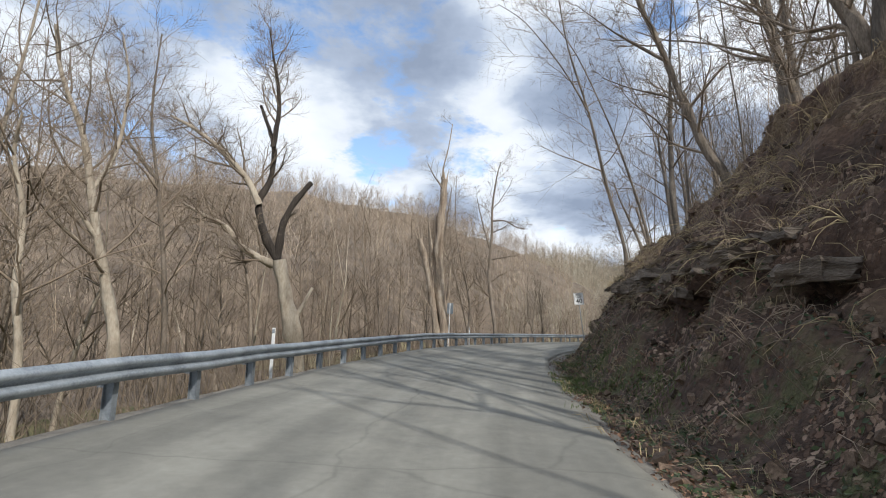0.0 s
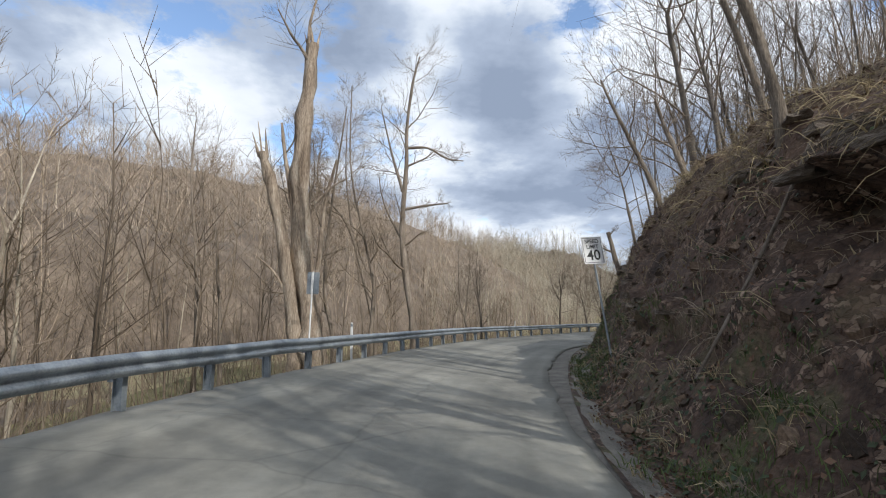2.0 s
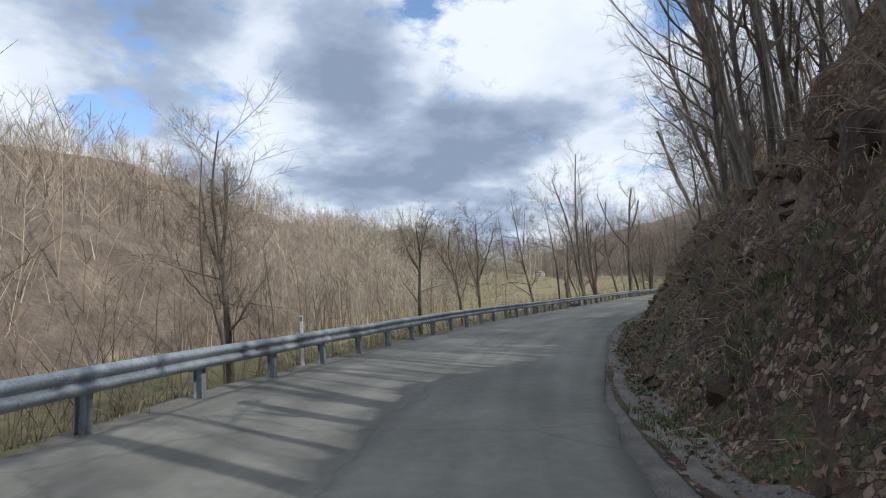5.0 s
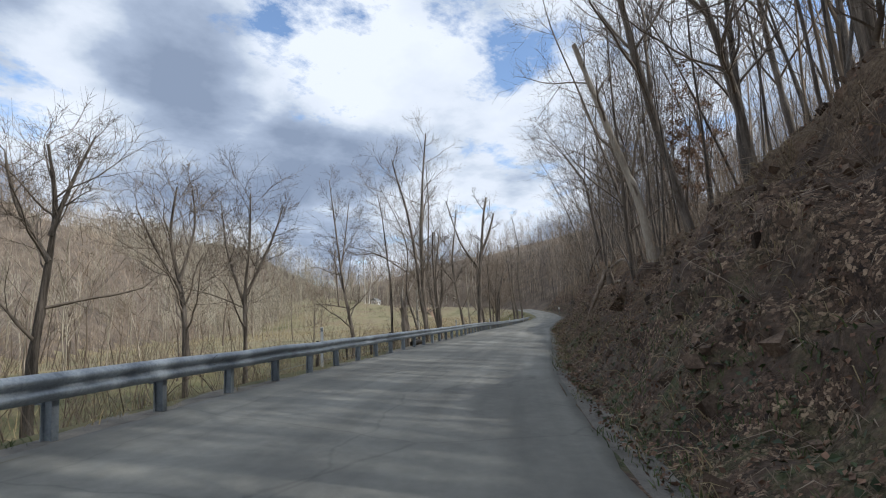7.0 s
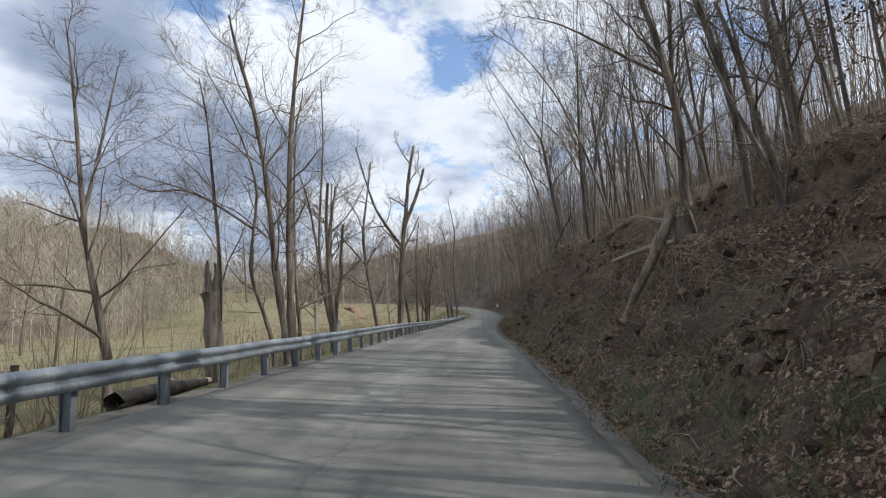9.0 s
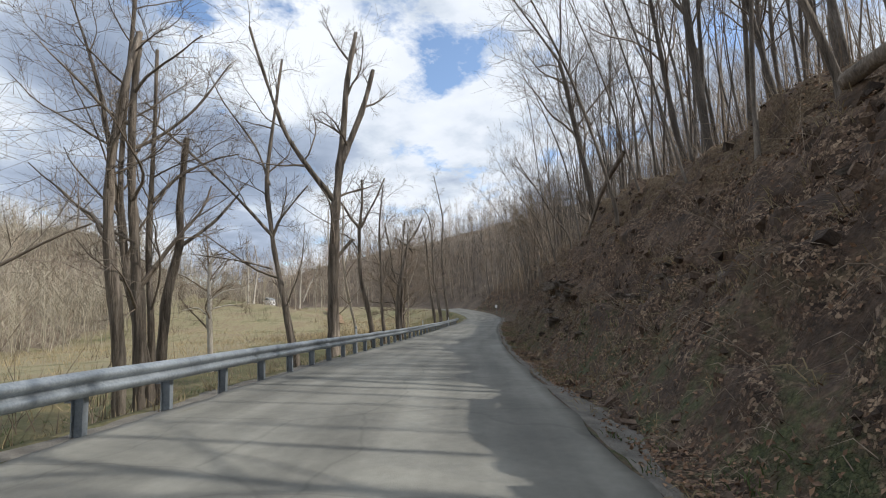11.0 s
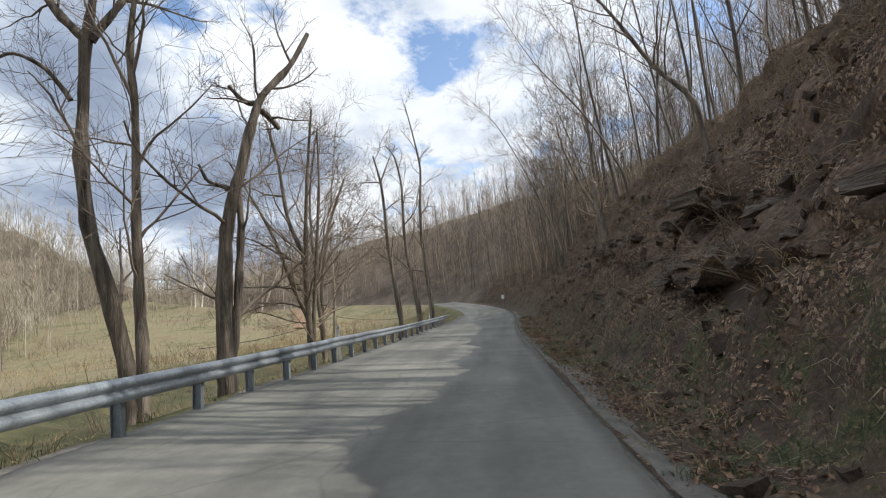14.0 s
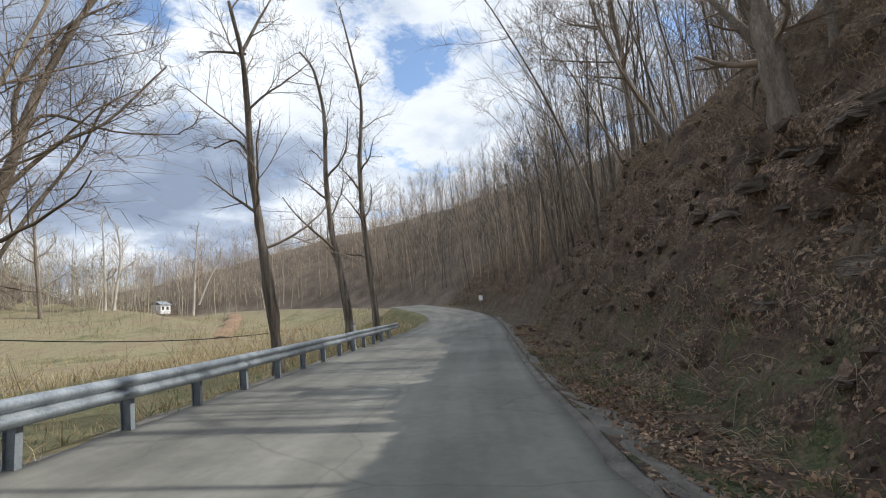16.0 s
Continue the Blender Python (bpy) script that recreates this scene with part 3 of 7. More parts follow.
# Bank on the right and slope on the left, finer sheets beside the road
def side_sheet(name, s0, s1, ds, offsets, mat, rough):
    ss = np.arange(s0, s1, ds)
    A, B = np.meshgrid(ss, offsets, indexing="ij")
    p = on_road(A, B)
    h = terrain(A, B)
    p[..., 2] += h + rough(A, B, h)
    inner = offsets[0] > 0
    f = grid_faces(len(ss), len(offsets))
    return link_mesh(name, p.reshape(-1, 3), f[:, ::-1] if inner else f, mat)


def bank_rough(s, d, h):
    verge, slope, tall = bank(s)
    e = np.clip((d - RIGHT - 0.4) / 1.5, 0, 1)
    on_face = np.clip(h / 1.0, 0, 1) * np.clip((tall * 1.25 - h) / 1.5, 0.15, 1)
    lumps = 0.55 * fbm(s / 3.2, d / 2.2 + h / 3, 4, 11) + 0.26 * fbm(s / 0.8, d / 0.6, 3, 17)
    return e * (0.05 * fbm(s / 0.6, d / 0.6, 3, 4) + on_face * lumps)


# Overhanging lips of rock and roots: from, to, heights of the lip, depth of the recess below and reach of the lip
LEDGES = ((7, 28, (2.5, 2.45, 2.9, 3.7), 0.75, 0.5), (124, 136, (2.7, 2.9, 3.0), 0.5, 0.4), (138.5, 146.5, (2.2, 2.3, 2.6), 0.8, 0.35),
          (141, 148, (3.5, 3.8), 0.5, 0.5), (150, 161, (2.6, 3.3, 3.5), 0.5, 0.45), (83.5, 88.5, (2.0, 2.2), 0.6, 0.35))


def bank_point(s, d):
    """The bank's surface, with ledges that lean out over the slope below them."""
    s, d = np.broadcast_arrays(np.asarray(s, float), np.asarray(d, float))
    h = terrain(s, d)
    verge, slope, tall = bank(s)
    on_face = np.clip((h - 0.8) / 1.0, 0, 1) * np.clip((tall * 1.15 - h) / 1.2, 0, 1)
    layer = h * 1.15 + 0.55 * vnoise(s / 4.5, h * 0.3, 5) + 0.1 * s / 9
    saw = layer - np.floor(layer)
    strong = np.clip(0.55 + 1.1 * vnoise(s / 6.0, np.floor(layer) * 3.7, 29), 0, 1)
    shift = on_face * strong * table(s, (30, 0.85), (50, 0.6), (76, 0.6), (81, 1.25), (90, 1.25), (96, 0.6), (140, 0.75)) * np.where(saw < 0.75, 0.25 - saw * 0.75, (saw - 0.75) * 2.25 - 0.31) + on_face * 0.12 * fbm(s / 0.9, h / 0.5, 3, 37)
    for s0, s1, lips, deep, out in LEDGES:
        lip = np.interp(s, np.linspace(s0, s1, len(lips)), lips) + 0.22 * vnoise(s / 1.7, s * 0, 53) + 0.1 * vnoise(s / 0.6, s * 0, 54)
        ends = np.clip((s - s0) / 2.0, 0, 1) * np.clip((s1 - s) / 2.0, 0, 1) * np.clip(0.8 + 0.7 * vnoise(s / 2.6, lip * 0, 55), 0.15, 1.2)
        under = deep * np.clip((h - lip + 1.1) / 1.0, 0, 1)**1.5
        over = -out * np.clip(1 - (h - lip) / 1.3, 0, 1)
        shift = shift + ends * np.where(h < lip, under, over)
    p = on_road(s, d + shift)
    p[..., 2] = on_road(s, d)[..., 2] + h + bank_rough(s, d, h)
    return p


bs_, bd_ = np.concatenate([np.arange(-70, -8, 1.0), np.arange(-8, 185, 0.19), np.arange(185, 232, 0.6)]), np.concatenate([np.linspace(RIGHT - 0.05, 11, 72), np.linspace(11.5, 26, 22)])
BS, BD = np.meshgrid(bs_, bd_, indexing="ij")
right_bank = link_mesh("bank", bank_point(BS, BD).reshape(-1, 3), grid_faces(len(bs_), len(bd_))[:, ::-1], M_SOIL)
right_bank.data.materials.append(M_LEAFY)
bank_cells = grid_faces(len(bs_), len(bd_))
cell_s, cell_d = BS.ravel()[bank_cells].mean(1), BD.ravel()[bank_cells].mean(1)
right_bank.data.polygons.foreach_set("material_index", (cell_s + 6 * fbm(cell_s / 2, cell_d / 1.5, 3, 91) > 58).astype(np.int32))
bank_h = terrain(BS, BD)
for key, values in (("rise", bank_h), ("crest", bank_h / bank(BS)[2])):
    right_bank.data.attributes.new(key, "FLOAT", "POINT").data.foreach_set("value", values.ravel().astype(np.float32))
tagged(right_bank, "steep cut bank of brown soil, leaves and rock ledges", "bank", kind="structure")
left_slope = side_sheet("roadside_slope", -70, 232, 0.5, -np.concatenate([np.linspace(-LEFT - 0.05, 9, 18), np.linspace(9.6, 26, 24)]), M_VERGE,
                        lambda s, d, h: np.clip((LEFT - 0.9 - d) / 2, 0, 1) * (0.22 * fbm(s / 2.5, d / 2.5, 4, 31)))
tagged(left_slope, "rough grassy slope falling away behind the guardrail", "slope", kind="structure")


# Strips of gravel beside the asphalt
def shoulder(inner, outer, seed, surface):
    ss, tt = np.arange(-40, 200, 0.4), np.linspace(0, 1, 6)
    A, T = np.meshgrid(ss, tt, indexing="ij")
    near = inner(A)
    D = near + (outer - near) * T * (1 + 0.35 * fbm(A / 2.2, T * 0, 3, seed))
    p = surface(A, D)
    p[..., 2] += 0.03 * T * (1 - T) * 4 - 0.012 + 0.012 * fbm(A * 3, D * 3, 3, seed) - 0.05 * ((D > LEFT) & (D < RIGHT))
    f = grid_faces(len(ss), len(tt))
    ob = link_mesh("shoulder", p.reshape(-1, 3), f[:, ::-1] if outer > 0 else f, M_SHOULDER)
    return tagged(ob, "narrow strip of grey gravel and dirt beside the asphalt", "shoulder", kind="structure")


def left_surface(s, d):
    p = on_road(s, d)
    p[..., 2] += terrain(s, d) + np.clip((LEFT - 0.9 - d) / 2, 0, 1) * (0.22 * fbm(s / 2.5, d / 2.5, 4, 31))
    return p


shoulder(lambda s: right_edge(s) - 0.1, RIGHT + 0.5, 81, bank_point)
shoulder(lambda s: left_edge(s) + 0.1, LEFT - 0.75, 83, left_surface)


# Guardrail: steel posts and overlapping corrugated panels
POST_GAP, RAIL_TOP = 1.905, 0.80
RAIL_FROM, RAIL_TO = -30.0, 179.0
rail = empty("guardrail")
tagged(rail, "galvanised steel corrugated guardrail on steel posts along the road", "guardrail")
W_SHAPE = [(0.0, 0.0), (0.012, 0.008), (0.03, -0.008), (0.075, -0.045), (0.083, -0.065), (0.083, -0.085), (0.072, -0.105), (0.015, -0.138), (0.008, -0.156),
           (0.015, -0.174), (0.072, -0.207), (0.083, -0.227), (0.083, -0.247), (0.075, -0.267), (0.03, -0.304), (0.012, -0.32), (0.0, -0.312)]
W_FULL = W_SHAPE + [(a - 0.004, b) for a, b in reversed(W_SHAPE)]


def rail_panel(s0, length, lap):
    ss = np.linspace(s0, s0 + length, 9)
    prof = np.array(W_FULL)
    sag = 0.012 * math.sin(s0 * 1.7) + 0.015 * math.sin(s0 * 0.31)
    rows = []
    for s in ss:
        p = on_road(s, RAIL + prof[:, 0] + lap)
        p[:, 2] += RAIL_TOP + prof[:, 1] + sag * (1 - abs(2 * (s - s0) / length - 1))
        rows.append(p)
    v = np.concatenate(rows)
    n = len(prof)
    f = [(i * n + j, i * n + (j + 1) % n, (i + 1) * n + (j + 1) % n, (i + 1) * n + j) for i in range(8) for j in range(n)]
    return link_mesh("rail_panel", v, f, M_STEEL, rail)


def box_arrays(cx, cy, cz, sx, sy, sz):
    v = np.array([(cx + a * sx / 2, cy + b * sy / 2, cz + c * sz / 2) for a in (-1, 1) for b in (-1, 1) for c in (-1, 1)])
    return v, np.array([(0, 1, 3, 2), (4, 6, 7, 5), (0, 4, 5, 1), (2, 3, 7, 6), (0, 2, 6, 4), (1, 5, 7, 3)])


def joined(pieces):
    vs, fs, k = [], [], 0
    for v, f in pieces:
        vs.append(np.asarray(v)), fs.append(np.asarray(f) + k)
        k += len(v)
    return np.concatenate(vs), np.concatenate(fs)


def post_mesh():
    bits = [box_arrays(0, 0, -0.22, 0.006, 0.15, 1.86), box_arrays(0, 0.074, -0.22, 0.1, 0.008, 1.86), box_arrays(0, -0.074, -0.22, 0.1, 0.008, 1.86),
            box_arrays(0, -0.125, 0.555, 0.1, 0.09, 0.3)]
    return joined(bits)


s = RAIL_FROM
k = 0
while s < RAIL_TO:
    rail_panel(s, 3.81 + 0.3, 0.004 * (k % 2))
    s += 3.81
    k += 1
pv, pf = post_mesh()
first = link_mesh("post", pv, pf, M_POST, rail, smooth=False)
POSTS = np.arange(RAIL_FROM + 0.15, RAIL_TO, POST_GAP)
post_rng = random.Random(4)
for i, s in enumerate(POSTS):
    ob = first if i == 0 else new("post", first.data)
    ob.parent = rail
    x, y, z = on_road(s, RAIL - 0.175)
    ob.matrix_basis = pose(x, y, z, post_rng.uniform(-1.5, 1.5), post_rng.uniform(-1.5, 1.5), math.degrees(heading(s)) + 180 + post_rng.uniform(-2, 2))


# Trees
def tube(pts, rad, sides, rough=0.0, seed=0):
    """A tapered tube along the points; two sides make a flat twig."""
    p, r = np.asarray(pts, float), np.asarray(rad, float)
    t = np.gradient(p, axis=0)
    t /= np.linalg.norm(t, axis=1)[:, None] + 1e-9
    ref = np.where(np.abs(t[:, 2:3]) > 0.9, [[1.0, 0, 0]], [[0, 0, 1.0]])
    u = np.cross(t, ref)
    u /= np.linalg.norm(u, axis=1)[:, None] + 1e-9
    if sides > 3:
        for i in range(1, len(u)):                           # carried along, so that bends don't pinch the tube
            u[i] = u[i - 1] - t[i] * (u[i - 1] @ t[i])
            u[i] /= np.linalg.norm(u[i]) + 1e-9
    w = np.cross(t, u)
    a = np.arange(sides) * 2 * math.pi / sides + (p[0].sum() * 37 % 3.1)
    grain = 1 + rough * np.random.default_rng(seed).normal(0, 1, (len(p), sides, 1)) if rough else 1
    v = p[:, None] + grain * r[:, None, None] * (np.cos(a)[None, :, None] * u[:, None] + np.sin(a)[None, :, None] * w[:, None])
    i = np.arange(len(p) - 1)[:, None] * sides
    j = np.arange(1 if sides == 2 else sides)[None]
    k = (j + 1) % sides
    f = np.stack([i + j, i + k, i + sides + k, i + sides + j], -1).reshape(-1, 4)
    return v.reshape(-1, 3), f


def bundle(tubes, rough=0.0):
    """Many tubes as one mesh; straight flat twigs are made together."""
    long = [tube(*t, rough, i) for i, t in enumerate(tubes) if t[2] > 2 or len(t[0]) > 2]
    twigs = [t for t in tubes if t[2] == 2 and len(t[0]) == 2]
    if twigs:
        p = np.array([t[0] for t in twigs])
        r = np.array([t[1] for t in twigs])
        axis = p[:, 1] - p[:, 0]
        side = np.cross(axis, np.random.default_rng(len(twigs)).normal(0, 1, axis.shape))
        side /= np.linalg.norm(side, axis=1)[:, None] + 1e-9
        v = np.stack([p[:, 0] - side * r[:, :1], p[:, 0] + side * r[:, :1], p[:, 1] + side * r[:, 1:], p[:, 1] - side * r[:, 1:]], 1).reshape(-1, 3)
        long.append((v, np.arange(len(v)).reshape(-1, 4)))
    return joined(long)


class Growth:
    """Grows limbs, branches and twigs into two lists of tubes: the trunk and the crown."""

    def __init__(self, seed, counts=(9, 5, 5), sides=(8, 5, 4, 2), up=0.25, crook=0.16, depth=3, thick=0.55, angle=(28, 62), reach=0.5):
        self.rng = random.Random(seed)
        self.counts, self.sides, self.up, self.crook, self.depth = counts, sides, up, crook, depth
        self.thick, self.angle, self.reach = thick, angle, reach
        self.trunk, self.crown = [], []

    def run(self, p, d, length, r, level, n, end=0.25, up=None):
        g, pts = self.rng, [Vector(p)]
        d = Vector(d).normalized()
        up = self.up if up is None else up
        for _ in range(n - 1):
            d = (d + self.crook * (1.0, 0.85, 0.6, 0.5)[level] * Vector((g.gauss(0, 1), g.gauss(0, 1), g.gauss(0, 0.7))) + Vector((0, 0, up / n))).normalized()
            pts.append(pts[-1] + d * (length / (n - 1)))
        rad = [r * (1 - (1 - end) * i / (n - 1)) for i in range(n)]
        return pts, rad

    def stem(self, pts, rad, sides=8, flare=0.35):
        """A limb given by its points, smoothed, as a part of the trunk; branches grow from it."""
        rad = list(rad)
        q = np.array([tuple(p) for p in pts], float)
        t = np.arange(len(q))
        fine = np.linspace(0, len(q) - 1, (len(q) - 1) * 4 + 1)
        out = np.stack([np.interp(fine, t, q[:, k]) for k in range(3)], 1)
        for _ in range(2):
            out[1:-1] = (out[:-2] + 2 * out[1:-1] + out[2:]) / 4
        rr = np.interp(fine, t, rad) * np.array([1 + 0.08 * self.rng.gauss(0, 1) for _ in fine])
        if flare:
            rr = rr * (1 + flare * np.exp(-(out[:, 2] - out[0, 2]) / 0.5))
        self.trunk.append((out, rr, sides))
        return [Vector(p) for p in out], list(rr)

    def sprout(self, pts, rad, level, count, first=0.25, length=None):
        g, n = self.rng, len(pts)
        total = sum((pts[i + 1] - pts[i]).length for i in range(n - 1))
        turn = g.uniform(0, 6.28)
        for c in range(count):
            f = first + (1 - first) * (c + g.random()) / count
            x = min(f * (n - 1), n - 1.001)
            i = int(x)
            p = pts[i].lerp(pts[i + 1], x - i)
            axis = (pts[i + 1] - pts[i]).normalized()
            turn += 2.4 + g.uniform(-0.5, 0.5)
            side = axis.orthogonal().normalized()
            side.rotate(Matrix.Rotation(turn, 3, axis))
            a = radians(g.uniform(*self.angle) * (0.85 if level == self.depth else 1.0))
            d = axis * math.cos(a) + side * math.sin(a)
            if level == 1 and d.z < -0.1:
                d.z *= 0.3
            size = (length or total * self.reach) * g.uniform(0.55, 1.25) * (1.1 - 0.55 * f) * (1.2 if level == self.depth else 1.0)
            r = max((rad[i] * (1 - x + i) + rad[i + 1] * (x - i)) * self.thick * g.uniform(0.65, 1.1), (0, 0.016, 0.0085, 0.006)[level])
            q, rr = self.run(p, d, size, r, level, (10, 9, 5, 2)[level], 0.3)
            self.crown.append((np.array([tuple(v) for v in q]), rr, self.sides[level]))
            if level < self.depth:
                self.sprout(q, rr, level + 1, self.counts[level], 0.2)


def woody(seed, height, r0, first=0.35, lean=0.06, limbs=None, fork=0, **kw):
    """A free-grown bare tree, as a Growth."""
    g = Growth(seed, **kw)
    d = (g.rng.gauss(0, lean), g.rng.gauss(0, lean), 1)
    keep, g.crook = g.crook, 0.045
    pts, rad = g.run((0, 0, -0.6), d, height * (0.55 if fork else 1), r0, 0, 9, 0.55 if fork else 0.14, 0.1)
    pts, rad = g.stem(pts, rad, g.sides[0])
    tips = []
    if fork:
        for i in range(fork):
            a = 6.28 * i / fork + g.rng.random()
            d = Vector((math.cos(a) * 0.42, math.sin(a) * 0.42, 1))
            q, rr = g.run(pts[-1], d, height * g.rng.uniform(0.4, 0.55), rad[-1] * 0.75, 0, 8, 0.15, 0.15)
            tips.append(g.stem(q, rr, g.sides[1], 0))
    g.crook = keep
    g.sprout(pts, rad, 1, limbs or g.counts[0], first, height * 0.34)
    for q, rr in tips:
        g.sprout(q, rr, 1, max(4, (limbs or g.counts[0]) // 2), 0.15, height * 0.24)
    return g


def plant(g, name, m, bark, twig, label, category="tree", group=""):
    """Links a Growth as a tree of trunk and crown."""
    tree = empty(name, m)
    v, f = bundle(g.trunk)
    link_mesh("trunk", v, f, bark, tree)
    if g.crown:
        v, f = bundle(g.crown)
        link_mesh("crown", v, f, twig, tree)
    return tagged(tree, label, category, group)


# Woods
def stand(kinds, places, group, label, rng):
    for i, (x, y, lean, toward, *size) in enumerate(places):
        src = kinds[i % len(kinds)]
        z = float(ground_z(x, y)[0])
        k = rng.uniform(0.75, 1.2) * (size[0] if size else 1.0)
        tilt = Matrix.Rotation(lean, 4, Vector((-math.sin(toward), math.cos(toward), 0)))
        m = Matrix.Translation((x, y, z)) @ tilt @ Matrix.Rotation(rng.uniform(0, 6.28), 4, "Z") @ Matrix.Diagonal((k * rng.uniform(0.85, 1.1), k * rng.uniform(0.85, 1.1), k, 1))
        if i < len(kinds):
            src.matrix_basis = m
        else:
            copy_thing(src, m)


wood_rng = random.Random(11)
RIGHT_KINDS, RIGHT_GROWN = [], []
for i in range(8):
    g = woody(100 + i, wood_rng.uniform(13, 19), (0.06, 0.09, 0.055, 0.17, 0.075, 0.05, 0.1, 0.15)[i], 0.4, 0.05, 10, 2 if i % 4 == 3 else 0, counts=(11, 7, 7), sides=(6, 3, 2, 2), angle=(20, 55), thick=0.5, up=0.45)
    RIGHT_GROWN.append(g)
    RIGHT_KINDS.append(plant(g, "tree", pose(400 + i * 6, -600, float(ground_z(400 + i * 6, -600)[0])), M_SLOPEBARK, M_BACKLIT_TWIG, "slender bare hardwood tree on the wooded slope above the bank", "tree", "trees on the slope"))
places = []
for i in range(165):
    s = wood_rng.uniform(-8, 62) if i % 6 == 0 else wood_rng.uniform(-8, 196)
    if 30 < s < 48:
        continue
    verge, slope, tall = (float(v) for v in bank(s))
    d = RIGHT + verge + tall / slope * wood_rng.uniform(0.95, 1.1) + 14 * wood_rng.random()**1.7
    x, y, _ = on_road(s, d)
    places.append((float(x), float(y), wood_rng.uniform(0, 0.17), heading(s) + math.pi / 2 + wood_rng.uniform(-0.7, 0.7), 1.12))
stand(RIGHT_KINDS, places, "trees on the slope", "", wood_rng)


def thick_stand(name, kinds, count, s_range, d_range, seed, label, bark, twig):
    """Many trees of the given kinds joined, each standing on the slope."""
    rng = random.Random(seed)
    data = []
    for g in kinds:
        tv, tf = bundle(g.trunk)
        cv, cf = bundle(g.crown)
        data.append((np.concatenate([tv, cv]), np.concatenate([tf, cf + len(tv)]), len(tf)))
    vs, fs, ms, k = [], [], [], 0
    for i in range(count):
        s = rng.uniform(*s_range)
        verge, slope, tall = (float(v) for v in bank(s))
        d = RIGHT + verge + tall / slope + d_range[0] + (d_range[1] - d_range[0]) * rng.random()
        x, y, _ = (float(v) for v in on_road(s, d))
        v, f, n = data[i % len(data)]
        m = np.array((Matrix.Translation((x, y, float(ground_z(x, y)[0]))) @ Matrix.Rotation(rng.uniform(0, 0.14), 4, Vector((rng.gauss(0, 1), rng.gauss(0, 1), 0)))
                      @ Matrix.Rotation(rng.uniform(0, 6.28), 4, "Z") @ Matrix.Scale(rng.uniform(0.7, 1.15), 4)))
        vs.append(v @ m[:3, :3].T + m[:3, 3])
        fs.append(f + k)
        ms.append(np.where(np.arange(len(f)) < n, 0, 1))
        k += len(v)
    ob = link_mesh(name, np.concatenate(vs), np.concatenate(fs), bark)
    ob.data.materials.append(twig)
    ob.data.polygons.foreach_set("material_index", np.concatenate(ms).astype(np.int32))
    return tagged(ob, label, "woods", kind="stuff")


# The stand at s 47 to 86 is also thickened to shade the road.
for count, along, deep, seed, label in ((50, (-12, 215), (2, 26), 77, "bare slender trees farther up the wooded slope"), (30, (60, 92), (-0.3, 9), 78, "bare slender trees along the top of the bank"),
                                        (30, (112, 146), (-0.3, 9), 79, "bare slender trees along the top of the bank"), (50, (47, 86), (3, 26), 80, "dense stand of slender bare trees above the bank")):
    thick_stand("slope_trees", RIGHT_GROWN, count, along, deep, seed, label, M_SLOPEBARK, M_BACKLIT_TWIG)


def ribbon(p, q, w0, w1, a):
    """A flat twig for trees far off."""
    p, q = np.array(p, float), np.array(q, float)
    side = np.array([math.cos(a), math.sin(a), 0.0])
    return np.array([p - side * w0, p + side * w0, q + side * w1, q - side * w1]), np.array([(0, 1, 2, 3)])


def far_tree(rng, height, twigs, sub, wide):
    """A tree far off: a thin crooked stem, sometimes forked, under a haze of rising twigs."""
    lean = rng.gauss(0, 0.07), rng.gauss(0, 0.07)
    spine = [Vector((lean[0] * h + rng.gauss(0, 0.18), lean[1] * h + rng.gauss(0, 0.18), h)) for h in (-0.5, height * 0.35, height * 0.7, height)]
    r = rng.uniform(0.045, 0.1)
    bits = [tube([tuple(v) for v in spine], (r, r * 0.75, r * 0.4, 0.015), 3)]
    for i in range(twigs):
        f = rng.uniform(0.25, 0.97)
        x = f * 3
        p = spine[int(x)].lerp(spine[int(x) + 1], x - int(x))
        a, r = rng.uniform(0, 6.28), height * rng.uniform(0.1, 0.28) * (1.2 - f * 0.7)
        q = p + Vector((math.cos(a) * r, math.sin(a) * r, r * rng.uniform(0.5, 1.7)))
        bits.append(ribbon(p, q, 0.035 * wide, 0.012 * wide, rng.uniform(0, 3.14)))
        for _ in range(sub):
            b = p.lerp(q, rng.uniform(0.25, 0.95))
            e = b + Vector((rng.gauss(0, 0.75), rng.gauss(0, 0.75), rng.uniform(0.3, 1.5)))
            bits.append(ribbon(b, e, 0.017 * wide, 0.006 * wide, rng.uniform(0, 3.14)))
    return joined(bits)


def far_woods(name, s_range, d_range, count, seed, label, height=(11, 17), power=1.0, mat=None, twigs=9, sub=2, wide=1.7):
    rng = random.Random(seed)
    kinds = [far_tree(rng, rng.uniform(*height), twigs, sub, wide) for _ in range(9)]
    gen = np.random.default_rng(seed)
    s = gen.uniform(*s_range, count)
    d = d_range[0] + (d_range[1] - d_range[0]) * gen.random(count)**power
    p = on_road(s, d)
    z = ground_z(p[:, 0], p[:, 1])
    vs, fs, k = [], [], 0
    for i in range(count):
        v, f = kinds[i % 9]
        a, sc = gen.uniform(0, 6.28), gen.uniform(0.65, 1.15)
        c, n = math.cos(a), math.sin(a)
        w = np.stack([v[:, 0] * c - v[:, 1] * n, v[:, 0] * n + v[:, 1] * c, v[:, 2]], 1) * sc + (p[i, 0], p[i, 1], z[i])
        vs.append(w), fs.append(f + k)
        k += len(v)
    ob = link_mesh(name, np.concatenate(vs), np.concatenate(fs), mat or M_FAR)
    return tagged(ob, label, "woods", kind="stuff")


